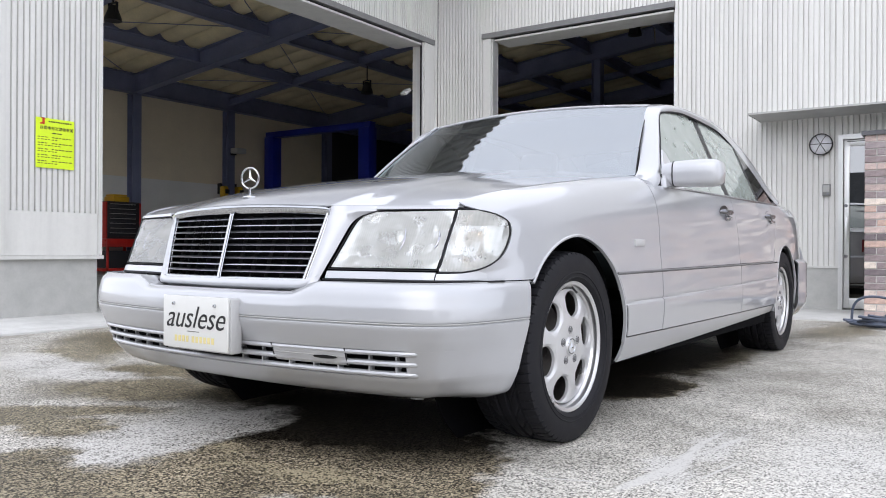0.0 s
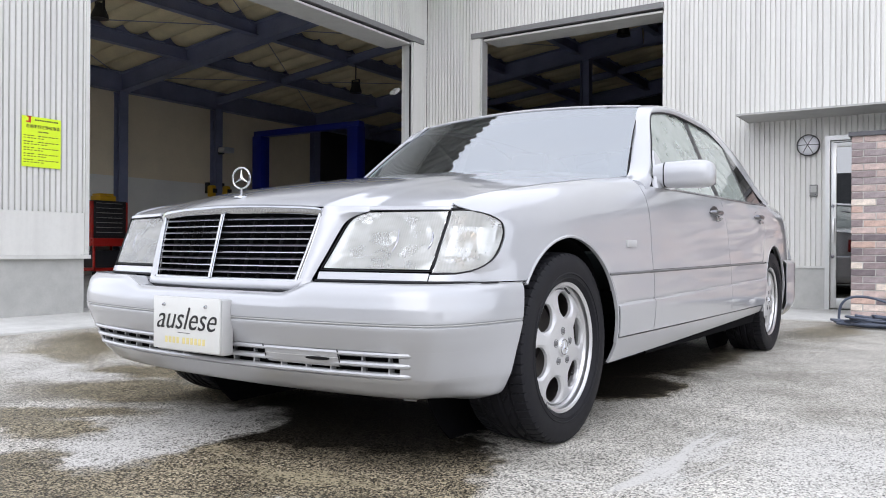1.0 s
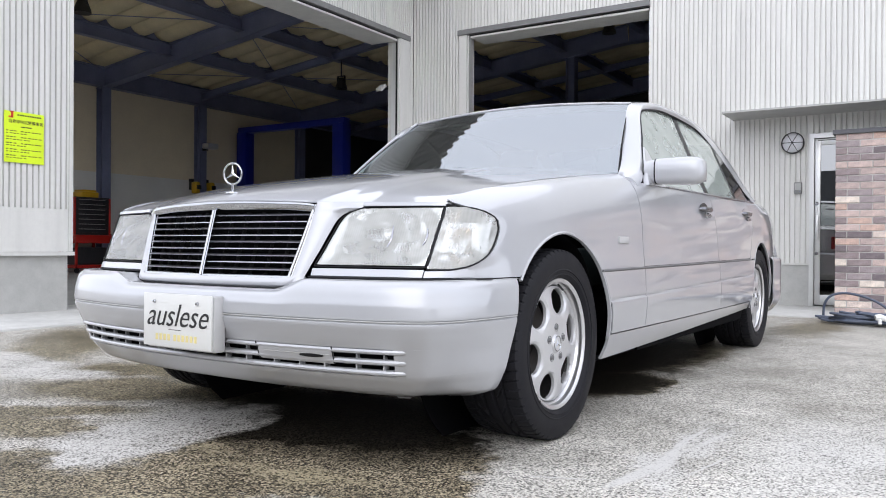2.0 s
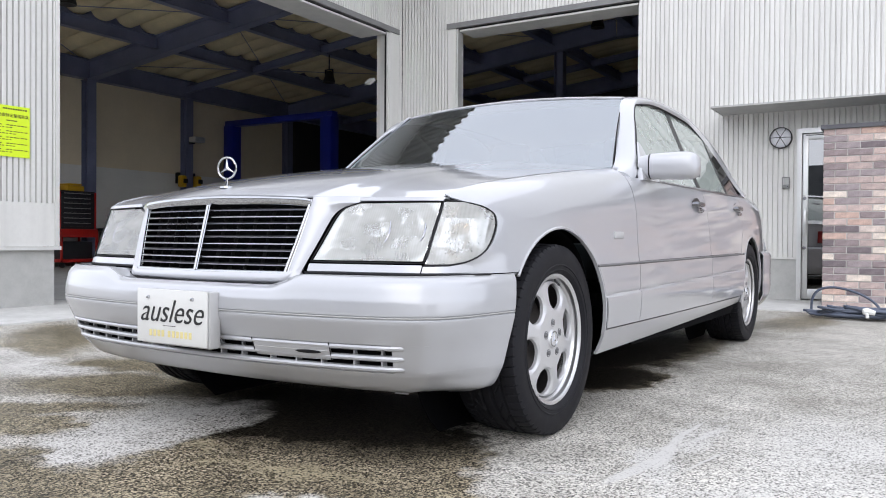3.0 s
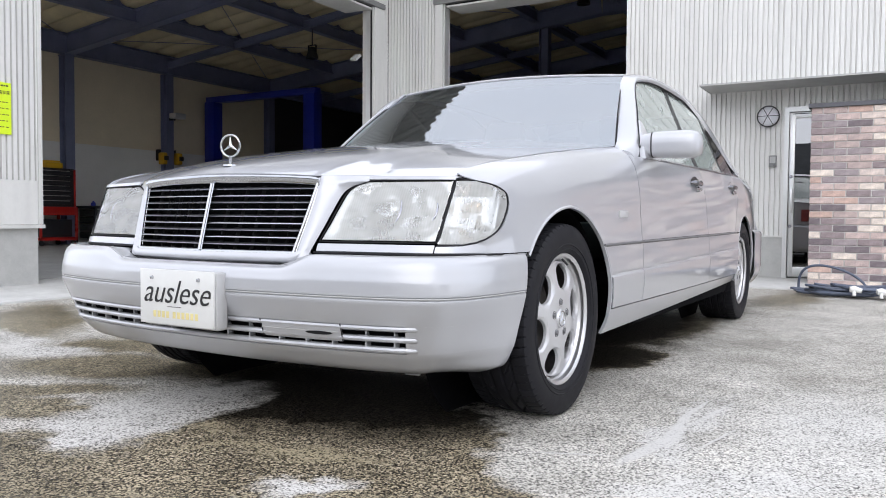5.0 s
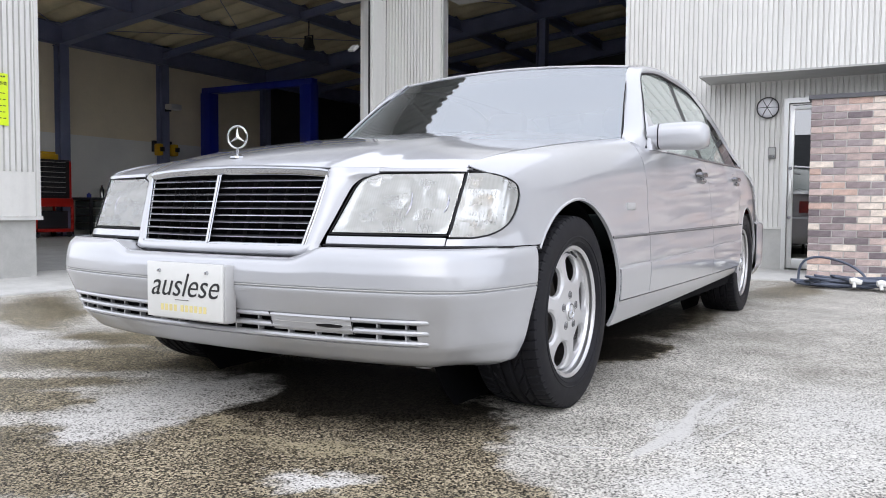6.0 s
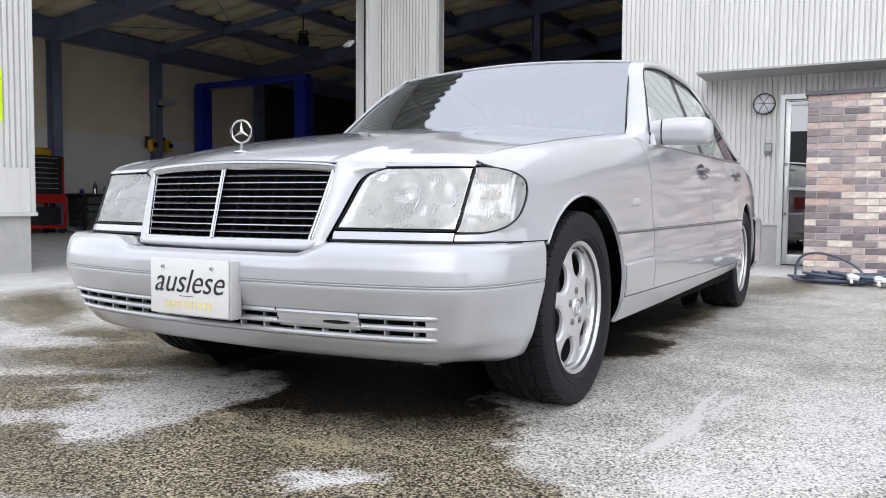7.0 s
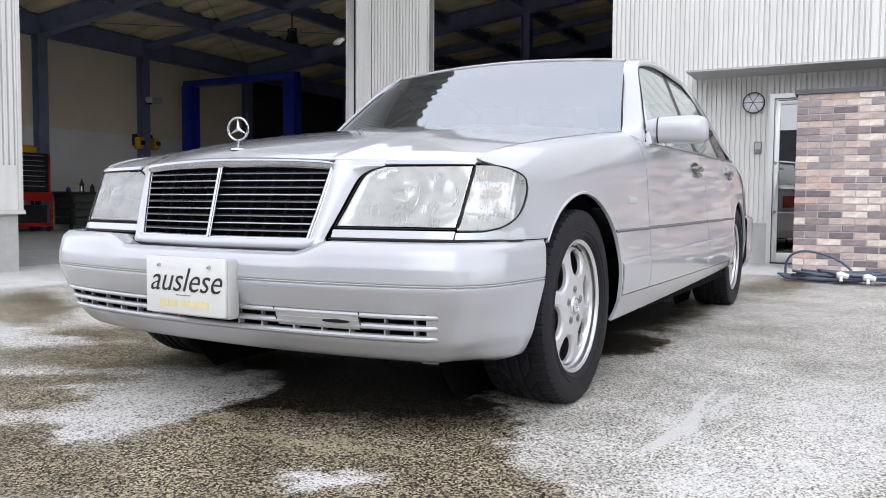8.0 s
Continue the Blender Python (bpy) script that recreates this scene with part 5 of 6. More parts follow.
panel("sill", sill_fn, 50, 12, M_CLAD, thick=0.01)


def quarter_fn(u, v):
    y = lerp(2.66, 4.10, u)
    z_t = deck_z(y) - 0.002
    zb = max(clad_line(y), arch_z(y, *ARCH_R))
    z = lerp(z_t, zb, v)
    y0 = gap3(min(0.96, max(0.56, z))) + 0.003
    y = lerp(y0, 4.10, u)
    z_t = deck_z(y) - 0.002
    zb = max(clad_line(y), arch_z(y, *ARCH_R))
    z = lerp(z_t, zb, v)
    return (rear_x(y, z), y, z)


panel("rear_quarter", quarter_fn, 90, 28, M_PAINT)
part("boot_lid", grid_bm(lambda u, v: (lambda q, y: (q * (deck_x(y) - 0.004), y, deck_z(y) + 0.03 * (1 - q * q)))(u * 2 - 1, lerp(3.47, 4.12, v)), 30, 20, 0.004), M_PAINT, car)
part("boot_face", grid_bm(lambda u, v: (lambda q, z: (q * lerp(0.80, 0.72, v), 4.16 - 0.06 * abs(q) ** 3 - 0.04 * v, z))(u * 2 - 1, lerp(0.58, 0.965 - 0.028 * (2 * u - 1) ** 2, v)), 30, 16, 0.006), M_PAINT, car)
for s in (1, -1):
    part("tail_lamp", grid_bm(lambda u, v: (s * lerp(0.56, 0.74, u), 4.185 - 0.065 * lerp(0.5, 1.03, u) ** 3 - 0.03 * v, lerp(0.66, 0.84, v)), 14, 8, 0.03), M_TAIL, car, "red tail lamp")
RP = [(0, 4.27), (0.4, 4.25), (0.65, 4.19), (0.79, 4.08), (0.865, 3.88), (0.905, 3.6), (0.914, 3.345)]
rear_path = polyline([(x, y, 0) for x, y in RP])


def rear_bumper_fn(u, v):
    t = u * 2 - 1
    p = rear_path(abs(t))
    z = lerp(0.21, 0.60, v)
    i = 0.06 * max(0, (0.32 - z) / 0.11) ** 2 + 0.03 * max(0, (z - 0.57) / 0.03) ** 2 + 0.006 * math.exp(-((z - 0.46) / 0.004) ** 2)
    front = max(0, abs(t) - 0.9) / 0.1
    return (math.copysign(p.x * (1 - i), t), p.y - i * (1 - front), z)


part("rear_bumper", grid_bm(rear_bumper_fn, 70, 26, 0.006), M_CLAD, car, "silver painted rear bumper")

# arch lips and dark wheel wells
for (yc, r), fx in ((ARCH_F, front_x), (ARCH_R, rear_x)):
    def lip_fn(u, v, yc=yc, r=r, fx=fx):
        a = lerp(-0.05, math.pi - 0.62, u) if yc < 1 else lerp(-0.1, math.pi + 0.12, u)
        c = math.cos(a)
        rr = r * lerp(1.0, 0.955, max(0, c))
        y, z = yc + rr * c, Z_AX + 0.005 + rr * math.sin(a)
        x = fx(y, max(z, 0.3)) if z > 0.58 else door_x(y, max(z, 0.25))
        k = [(0.0, 0.0), (0.0035, -0.004), (0.002, -0.010), (-0.010, -0.011)][round(v * 3)]
        return (x + k[0], yc + (rr + k[1]) * c, Z_AX + 0.005 + (rr + k[1]) * math.sin(a))
    panel("arch_lip", lip_fn, 60, 3, M_PAINT, thick=0.002)

    def well_fn(u, v, yc=yc, r=r):
        a = lerp(-0.25, math.pi + 0.25, u)
        return (lerp(0.865, 0.56, v), yc + (r - 0.004) * math.cos(a), Z_AX + 0.005 + (r - 0.004) * math.sin(a))
    panel("wheel_well", well_fn, 40, 4, M_SHELL, thick=0.004)
    panel("well_wall", lambda u, v, yc=yc, r=r: (0.56, yc + (r * v) * math.cos(u * math.tau), Z_AX + 0.005 + r * v * math.sin(u * math.tau)), 32, 2, M_SHELL, thick=0.004)

# dark inner body behind the panel gaps
# unseen tray, added to keep light off the ground below
part("undertray", boxes((-0.80, 0.80, 0.42, 2.50, 0.205, 0.225), (-0.58, 0.58, -0.52, 4.0, 0.19, 0.21)), M_SHELL, car, "dark undertray")
part("inner_body", boxes((-0.55, 0.55, -0.70, 4.05, 0.21, 0.40), (-0.55, 0.55, -0.66, 0.55, 0.40, 0.78), (-0.55, 0.55, 3.3, 4.05, 0.40, 0.90), (-0.72, 0.72, -0.66, -0.46, 0.24, 0.56)), M_SHELL, car, "dark underbody and engine bay")
for s in (1, -1):
    part("inner_side", grid_bm(lambda u, v: (lambda y, z: (s * (door_x(y, z) - 0.022), y, z))(lerp(0.72, 2.54, u), lerp(0.23, 0.935, v)), 30, 12, 0.01), M_SHELL, car)
    part("inner_fender", grid_bm(lambda u, v: (s * 0.74, lerp(-0.55, 0.7, u), lerp(0.66, hood_z(lerp(-0.55, 0.7, u)) - 0.02, v)), 20, 2, 0.01), M_SHELL, car)

# cabin
A_LINE = polyline([(0.788, 0.715, 0.988), (0.772, 0.80, 1.022), (0.699, 1.045, 1.226), (0.643, 1.285, 1.423), (0.655, 1.65, 1.470), (0.66, 2.13, 1.462), (0.64, 2.75, 1.400), (0.665, 3.05, 1.295), (0.70, 3.33, 1.135), (0.725, 3.50, 1.03)])
B_PTS = [(0.884, 0.715, 0.938), (0.866, 0.82, 0.972), (0.785, 1.04, 1.185), (0.71, 1.265, 1.380), (0.702, 1.65, 1.422), (0.705, 2.1, 1.408), (0.72, 2.45, 1.328), (0.77, 2.68, 1.185), (0.85, 2.84, 1.01), (0.868, 2.93, 0.98)]
B_LINE = polyline(B_PTS)


def frame_fn(u, v):
    a, b = A_LINE(u), B_LINE(u)
    p = lerp(a, b, v)
    bulge = 0.022 * math.sin(math.pi * v)
    return (p.x + bulge * 0.9, p.y, p.z + bulge * 0.5)


panel("cabin_frame", frame_fn, 90, 10, M_PAINT, thick=0.012)
roof_c = curve1([(1.22, 1.450), (1.5, 1.486), (1.9, 1.508), (2.4, 1.496), (2.85, 1.44)])


def roof_fn(u, v):
    q = u * 2 - 1
    yf, yb = 1.230 + 0.05 * q * q, 2.86 - 0.11 * q * q
    y = lerp(yf, yb, v)
    ta = lerp(0.2597, 0.6015, v)
    e = min((A_LINE(0.2 + 0.5 * k / 60) for k in range(61)), key=lambda p: abs(p.y - y))
    return (q * (e.x + 0.002), y, roof_c(y) - (roof_c(y) - e.z) * abs(q) ** 2.6 + 0.002)


part("roof", grid_bm(roof_fn, 40, 40, 0.006), M_PAINT, car)


def screen_fn(u, v):
    q = u * 2 - 1
    base = Vector((q * 0.772, 0.645 + 0.14 * q * q, 1.028 - 0.022 * q * q))
    top = Vector((q * 0.632, 1.245 + 0.05 * q * q, 1.457 - 0.027 * q * q))
    p = lerp(base, top, v)
    b = 0.02 * math.sin(math.pi * v)
    return (p.x, p.y - b * 0.5, p.z + b * 0.75)


screen = part("windscreen", grid_bm(screen_fn, 50, 30), M_SCREEN, car, "curved windscreen mirroring the bright sky")
part("screen_seal", tube(bmesh.new(), [screen_fn(k / 40, 0) for k in range(41)] + [screen_fn(1, k / 20) for k in range(1, 21)] + [screen_fn(1 - k / 40, 1) for k in range(1, 41)] + [screen_fn(0, 1 - k / 20) for k in range(1, 20)], 0.0026, 6, True), M_RUBBER, car)
part("screen_trim", tube(bmesh.new(), [(lambda p: (p[0] * 1.008, p[1] + 0.004, p[2] - 0.003 * abs(k - 20) / 20))(screen_fn(k / 40, 1)) for k in range(41)], 0.007, 8), M_PAINT, car)
part("pillar_trim", tube(bmesh.new(), [(lambda p: (p[0] * 1.014, p[1] + 0.006, p[2] + 0.010))(screen_fn(0, lerp(0.02, 0.97, k / 20))) for k in range(21)], 0.0055, 8), M_PAINT, car)
part("cowl", grid_bm(lambda u, v: (lambda q: (q * 0.72, lerp(0.575, 0.68, v) + 0.138 * q * q, lerp(1.005, 1.012, v) - 0.03 * q * q))(u * 2 - 1), 30, 3, 0.01), M_BLACK, car)


def rear_glass_fn(u, v):
    q = u * 2 - 1
    top = Vector((q * 0.625, 2.86 - 0.11 * q * q, 1.437 - 0.045 * q * q))
    base = Vector((q * 0.715, 3.50 - 0.02 * q * q, 1.045 - 0.02 * q * q))
    p = lerp(base, top, v)
    b = 0.025 * math.sin(math.pi * v)
    return (p.x, p.y + b * 0.5, p.z + b * 0.8)


part("rear_window", grid_bm(rear_glass_fn, 30, 16), M_SIDEGLASS, car, "sloping rear window")

dlo_top = curve1([(p[1], p[2]) for p in B_PTS[1:]])


def glass_x(y, z):
    k = (z - 0.968) / 0.42
    return 0.872 - 0.168 * k - 0.012 * k * (k - 1) * -1 - (0.012 * max(0, y - 2.2))


def belt_z(y):
    return 0.962 + 0.008 * (y - 0.8)


def glass_fn(y0, y1, back=0.0):
    def fn(u, v):
        y = lerp(y0, y1, u)
        z = lerp(belt_z(y), max(belt_z(y) + 0.004, dlo_top(y) - 0.004), v)
        return (glass_x(y, z) - back, y, z)
    return fn


panel("front_side_window", glass_fn(0.872, 1.772), 30, 14, M_SIDEGLASS, "lightly tinted side window", 0.0)
panel("rear_side_window", glass_fn(1.838, 2.43), 24, 14, M_SIDEGLASS, "lightly tinted side window", 0.0)
panel("quarter_window", glass_fn(2.46, 2.835), 16, 14, M_PANE, "small triangular quarter window", 0.0)
panel("pillar_cover", glass_fn(1.77, 1.84, -0.002), 6, 14, M_BLACK, "black middle pillar cover", 0.012)
panel("quarter_divider", glass_fn(2.428, 2.462, -0.002), 3, 14, M_BLACK, "", 0.012)
for s in (1, -1):
    part("window_seal", tube(bmesh.new(), [(s * (p.x + 0.001), p.y, p.z - 0.002) for p in (B_LINE(k / 70) for k in range(5, 69))], 0.0050, 6), M_RUBBER, car)
    part("belt_strip", tube(bmesh.new(), [(s * (glass_x(y, belt_z(y)) + 0.008), y, belt_z(y) - 0.004) for y in (lerp(0.86, 2.90, k / 40) for k in range(41))], 0.007, 6), M_CHROMEDULL, car, "dull chrome belt strip")

# mirrors
for s in (1, -1):
    mirror = new("door_mirror")
    mirror.parent = car
    tagged(mirror, "silver door mirror on a triangular foot")

    def shell_fn(u, v):
        # rounded housing: superellipse rings along x
        x = lerp(0.902, 1.096, u)
        k = (1 - abs(u * 2 - 1) ** 4.5) ** 0.35 if u > 0.5 else min(1, 0.93 + u * 0.14)
        k = max(k, 0.02)
        a = v * math.tau
        c, sn = math.cos(a), math.sin(a)
        e = 2 / 3.4
        cy, cz = math.copysign(abs(c) ** e, c), math.copysign(abs(sn) ** e, sn)
        return (s * x, 0.935 + 0.03 * u + 0.062 * k * cy, 1.020 + 0.064 * k * cz)
    part("mirror_housing", grid_bm(shell_fn, 26, 36), M_PAINT, mirror)
    part("mirror_joint", grid_bm(lambda u, v: (lambda p: (s * (0.896 + 0.006 * u), p[1], p[2]))(shell_fn(0, v)), 1, 36), M_RUBBER, mirror)
    bm = bmesh.new()
    tri = [(0.835, 0.952), (1.07, 0.957), (1.06, 1.03), (1.03, 1.135), (1.005, 1.15), (0.915, 1.05)]
    A = [bm.verts.new((s * (glass_x(y, z) - 0.01), y, z)) for y, z in tri]
    B = [bm.verts.new((s * (glass_x(y, z) + 0.013), y, z)) for y, z in tri]
    bm.faces.new(A)
    bm.faces.new(list(reversed(B)))
    for i in range(6):
        j = (i + 1) % 6
        bm.faces.new((A[i], A[j], B[j], B[i]))
    part("mirror_foot", bm, M_PAINT, mirror)
    part("mirror_neck", grid_bm(lambda u, v: (lambda p: (s * lerp(0.850, 0.898, u), 0.935 + (p[1] - 0.935) * lerp(1.12, 0.96, u ** 0.6) + 0.012 * (1 - u), 1.020 + (p[2] - 1.020) * lerp(0.84, 0.97, u ** 0.6)))(shell_fn(0, v)), 8, 36), M_PAINT, mirror)
    part("mirror_glass", boxes((s * 0.94, s * 1.08, 1.022, 1.026, 0.972, 1.065)), M_CHROME, mirror, "mirror glass")

    part("cowl_corner", grid_bm(lambda u, v: (s * lerp(0.70, 0.87, u), lerp(0.66, 0.83, v), 0.991 - 0.62 * max(0, lerp(0.70, 0.87, u) - 0.805)), 6, 6, 0.01), M_PAINT, car)

# handles, side badges
for y, up in ((1.625, 0.0), (2.55, 0.012)):
    for s in (1, -1):
        h = new("door_handle")
        h.parent = (front_doors if y < 2 else rear_doors)[0 if s > 0 else 1]
        tagged(h, "chrome-capped pull handle")
        xh = door_x(y, 0.875)
        part("handle_grip", grid_bm(lambda u, v: (lambda a, k: (s * (xh + 0.002 + 0.026 * (1 - (2 * u - 1) ** 4) + 0.010 * k * math.cos(a)), y - 0.09 + 0.18 * u, 0.872 + up + 0.014 * k * math.sin(a)))(v * math.tau, max(0.02, 1 - (2 * u - 1) ** 10)), 24, 12), M_HANDLE, h)
        part("handle_foot", grid_bm(lambda u, v: (s * (xh + 0.003 + 0.020 * math.sin(math.pi * u)), y + 0.035 + 0.05 * math.cos(v * math.tau) * math.sin(math.pi * (0.15 + 0.7 * u)), 0.856 + up - 0.03 * u + 0.006 * math.sin(v * math.tau)), 8, 16), M_CHROME, h)
        part("handle_cup", grid_bm(lambda u, v: (s * (xh + 0.004 - 0.005 * (1 - u * u)), y + 0.072 * u * math.cos(v * math.tau), 0.872 + up + 0.036 * u * math.sin(v * math.tau)), 6, 28, 0.003), M_BLACK, h)
for s in (1, -1):
    x = front_x(0.45, 0.695)
    part("side_marker", boxes((s * (x - 0.003), s * (x + 0.007), 0.405, 0.500, 0.680, 0.708), bevel=0.002), M_HOLDER, car, "small pale side marker lamp")

# cabin inside
inside = new("cabin_interior")
inside.parent = car
tagged(inside, "grey leather interior seen through the glass")
for x in (-0.38, 0.38):
    for y, tilt in ((1.45, 0.0), (2.42, 0.05)):
        bm = boxes((x - 0.27, x + 0.27, y - 0.1, y + 0.42, 0.45, 0.66), bevel=0.05)
        part("seat_cushion", bm, M_LEATHER, inside)
        bm = boxes((x - 0.26, x + 0.26, -0.07, 0.07, 0.0, 0.58), bevel=0.06)
        bmesh.ops.transform(bm, matrix=pose(0, y + 0.42, 0.58, -14), verts=bm.verts)
        part("seat_back", bm, M_LEATHER, inside)
        bm = boxes((x - 0.13, x + 0.13, -0.05, 0.05, 0.0, 0.17), bevel=0.045)
        bmesh.ops.transform(bm, matrix=pose(0, y + 0.575, 1.16, -10), verts=bm.verts)
        part("headrest", bm, M_LEATHER, inside)
part("dashboard", grid_bm(lambda u, v: (lerp(-0.76, 0.76, u), lerp(0.72, 1.12, v), 0.985 - 0.01 * (2 * u - 1) ** 2 - 0.18 * max(0, (v - 0.6) / 0.4) ** 2), 20, 12, 0.05), M_BLACK, inside)
bm = bmesh.new()
R = Matrix.Translation((0.38, 1.22, 0.90)) @ Euler((radians(-25), 0, 0)).to_matrix().to_4x4()
tube(bm, [R @ Vector((0.19 * math.cos(k * math.tau / 32), 0, 0.19 * math.sin(k * math.tau / 32))) for k in range(32)], 0.013, 8, True)
box(bm, 0.20, 0.56, 1.215, 1.235, 0.875, 0.915)
part("steering_wheel", bm, M_BLACK, inside)
part("rear_shelf", boxes((-0.66, 0.66, 2.95, 3.45, 0.97, 0.99)), M_LEATHER, inside)
part("cabin_floor", boxes((-0.8, 0.8, 0.55, 3.3, 0.40, 0.45)), M_SHELL, inside)
part("roof_lining", grid_bm(lambda u, v: (lambda p: (p[0] * 0.95, lerp(1.33, 2.8, v), p[2] - 0.03))(roof_fn(u, v)), 16, 16, 0.006), M_LINING, inside, "pale roof lining")


shape_stack.pop()


# wheels
def tread_r(x, a):
    """Radius of the tread at offset x and angle a: block pattern with slanting grooves."""
    e = abs(x) / 0.108
    r = 0.334 - 0.004 * e ** 2 - 0.012 * max(0, e - 0.8) ** 2 * 25 * 0.2
    for gx in (-0.058, -0.02, 0.02, 0.058):
        if abs(x - gx) < 0.0052:
            return r - 0.009
    if abs(x) > 0.064:
        # short slits across the shoulder
        return r - (0.005 if (a * 64 / math.tau + abs(x) * 3) % 1.0 < 0.14 else 0.0)
    if abs(x) > 0.024 and (a * 30 / math.tau + abs(x) * 26) % 1.0 < 0.12:
        return r - 0.006
    return r


def build_wheel():
    w = thing("wheel", "", "")
    for k in ("label", "category"):
        if k in w:
            del w[k]
    bm = bmesh.new()
    cols = [-0.108 + 0.216 * i / 54 for i in range(55)]
    wall = [(0.1125, 0.318), (0.117, 0.300), (0.1185, 0.280), (0.1165, 0.262), (0.1185, 0.260), (0.1185, 0.257), (0.1155, 0.255), (0.114, 0.245), (0.1155, 0.243), (0.1135, 0.240), (0.106, 0.232), (0.098, 0.226)]
    na = 640
    rings = []
    for k in range(na):
        a = k * math.tau / na
        ca, sa = math.cos(a), math.sin(a)
        prof = [(-o, r) for o, r in reversed(wall)] + [(x, tread_r(x, a)) for x in cols] + wall
        rings.append([bm.verts.new((o, r * ca, r * sa)) for o, r in prof])
    m = len(rings[0])
    for k in range(na):
        A, B = rings[k], rings[(k + 1) % na]
        for j in range(m - 1):
            bm.faces.new((A[j], A[j + 1], B[j + 1], B[j]))
    part("tyre", bm, M_TYRE, w, "black road tyre with a slanted block tread", 22)
    # lip and barrel
    bm = lathe(bmesh.new(), [(0.098, 0.214), (0.103, 0.221), (0.104, 0.227), (0.100, 0.230), (0.090, 0.228), (0.088, 0.221), (0.086, 0.2095), (0.080, 0.206), (0.072, 0.2015), (0.050, 0.200)], 72, "x")
    part("rim_lip", bm, M_RIMLIP, w, "polished stepped rim lip")
    # barrel coloured dark, for the shade inside the face's openings
    part("rim_barrel", lathe(bmesh.new(), [(0.050, 0.200), (-0.06, 0.196), (-0.1, 0.22), (-0.1, 0.225)], 60, "x"), M_DISC, w)
    # face with six round openings near the edge, nearly flush with the lip
    shape_stack.append(lambda p: p + Vector((0.027, 0, 0)))
    nh = 6
    r_in, r_out, rc = 0.088, 0.201, 0.150

    def face_x(r):
        return 0.066 - 0.014 * ((r - 0.06) / 0.14) ** 2 if r > 0.06 else 0.066
    bm = bmesh.new()
    n = 40
    half = math.pi / nh
    for h in range(nh):
        ac = math.radians(15) + h * math.tau / nh
        loops = []
        for ring in range(5):
            f = ring / 3 if ring <= 3 else 1.0
            row = []
            for k in range(n):
                b = k * math.tau / n
                cb, sb = math.cos(b), math.sin(b)
                # opening outline: wide towards the rim
                hr, ha = rc + 0.045 * cb, 0.053 * sb * (1.0 + 0.3 * cb)
                mx = max(abs(cb), abs(sb))
                qr = lerp((r_in + r_out) / 2, r_out if cb > 0 else r_in, abs(cb) / mx)
                qa = half * sb / mx
                if ring <= 3:
                    r, a = lerp(qr, hr, f), lerp(qa, ha / hr, f)
                    x = face_x(r) - (0.006 if ring == 3 else 0.0)
                else:
                    sh = 0.97
                    r, a = rc + (hr - rc) * sh, ha / hr * sh
                    x = face_x(r) - 0.016
                row.append(bm.verts.new((x, r * math.cos(ac + a), r * math.sin(ac + a))))
            loops.append(row)
        for A, B in zip(loops, loops[1:]):
            for k in range(n):
                bm.faces.new((A[k], A[(k + 1) % n], B[(k + 1) % n], B[k]))
    # hub disc
    lathe(bm, [(0.052, 0.0), (0.052, 0.030), (0.066, 0.034), (0.068, 0.04), (0.0665, 0.06), (face_x(0.088), 0.0885)], 60, "x")
    bmesh.ops.remove_doubles(bm, verts=bm.verts, dist=0.0006)
    part("rim_face", bm, M_ALLOY, w, "silver alloy face with six openings", 30)
    for k in range(5):
        a = math.radians(90) + k * math.tau / 5
        c = (0, 0.056 * math.cos(a), 0.056 * math.sin(a))
        part("bolt", lathe(bmesh.new(), [(0.072, 0.0), (0.072, 0.006), (0.069, 0.0085), (0.060, 0.0095), (0.055, 0.0115), (0.069, 0.0135), (0.0655, 0.015)], 12, "x", c), M_TRIMDARK2, w)
    part("hub_cap", lathe(bmesh.new(), [(0.072, 0.0), (0.073, 0.02), (0.072, 0.030), (0.066, 0.034), (0.05, 0.034)], 36, "x"), M_ALLOY, w)
    part("hub_star", star_bm(0.026, 0.004, (0.0725, 0, 0), (1, 0, 0), True, 0.0025), M_CHROME, w, angle=20)
    shape_stack.pop()
    part("brake_disc", lathe(bmesh.new(), [(-0.03, 0.05), (-0.018, 0.055), (-0.018, 0.150), (-0.042, 0.150), (-0.042, 0.055)], 48, "x"), M_DISC, w, "dull iron brake disc")
    part("brake_backing", lathe(bmesh.new(), [(-0.06, 0.0), (-0.058, 0.194), (-0.064, 0.194), (-0.066, 0.0)], 36, "x"), M_SHELL, w)
    bm = tube(bmesh.new(), [(0.085, 0.03, 0.206), (0.100, 0.03, 0.190), (0.105, 0.03, 0.186)], 0.004, 8)
    part("valve", bm, M_BLACK, w)
    return w


wheel = build_wheel()
wheel.parent = car
WHEEL = Matrix.Diagonal((1.0, 0.968, 0.968, 1.0))
wheel.matrix_basis = pose(0.796, Y_F, 0.333) @ WHEEL
for x, y, turn in ((0.788, Y_R, 0), (-0.796, Y_F, 180), (-0.788, Y_R, 180)):
    copy_thing(wheel, pose(x, y, 0.333, 0, 0, turn))

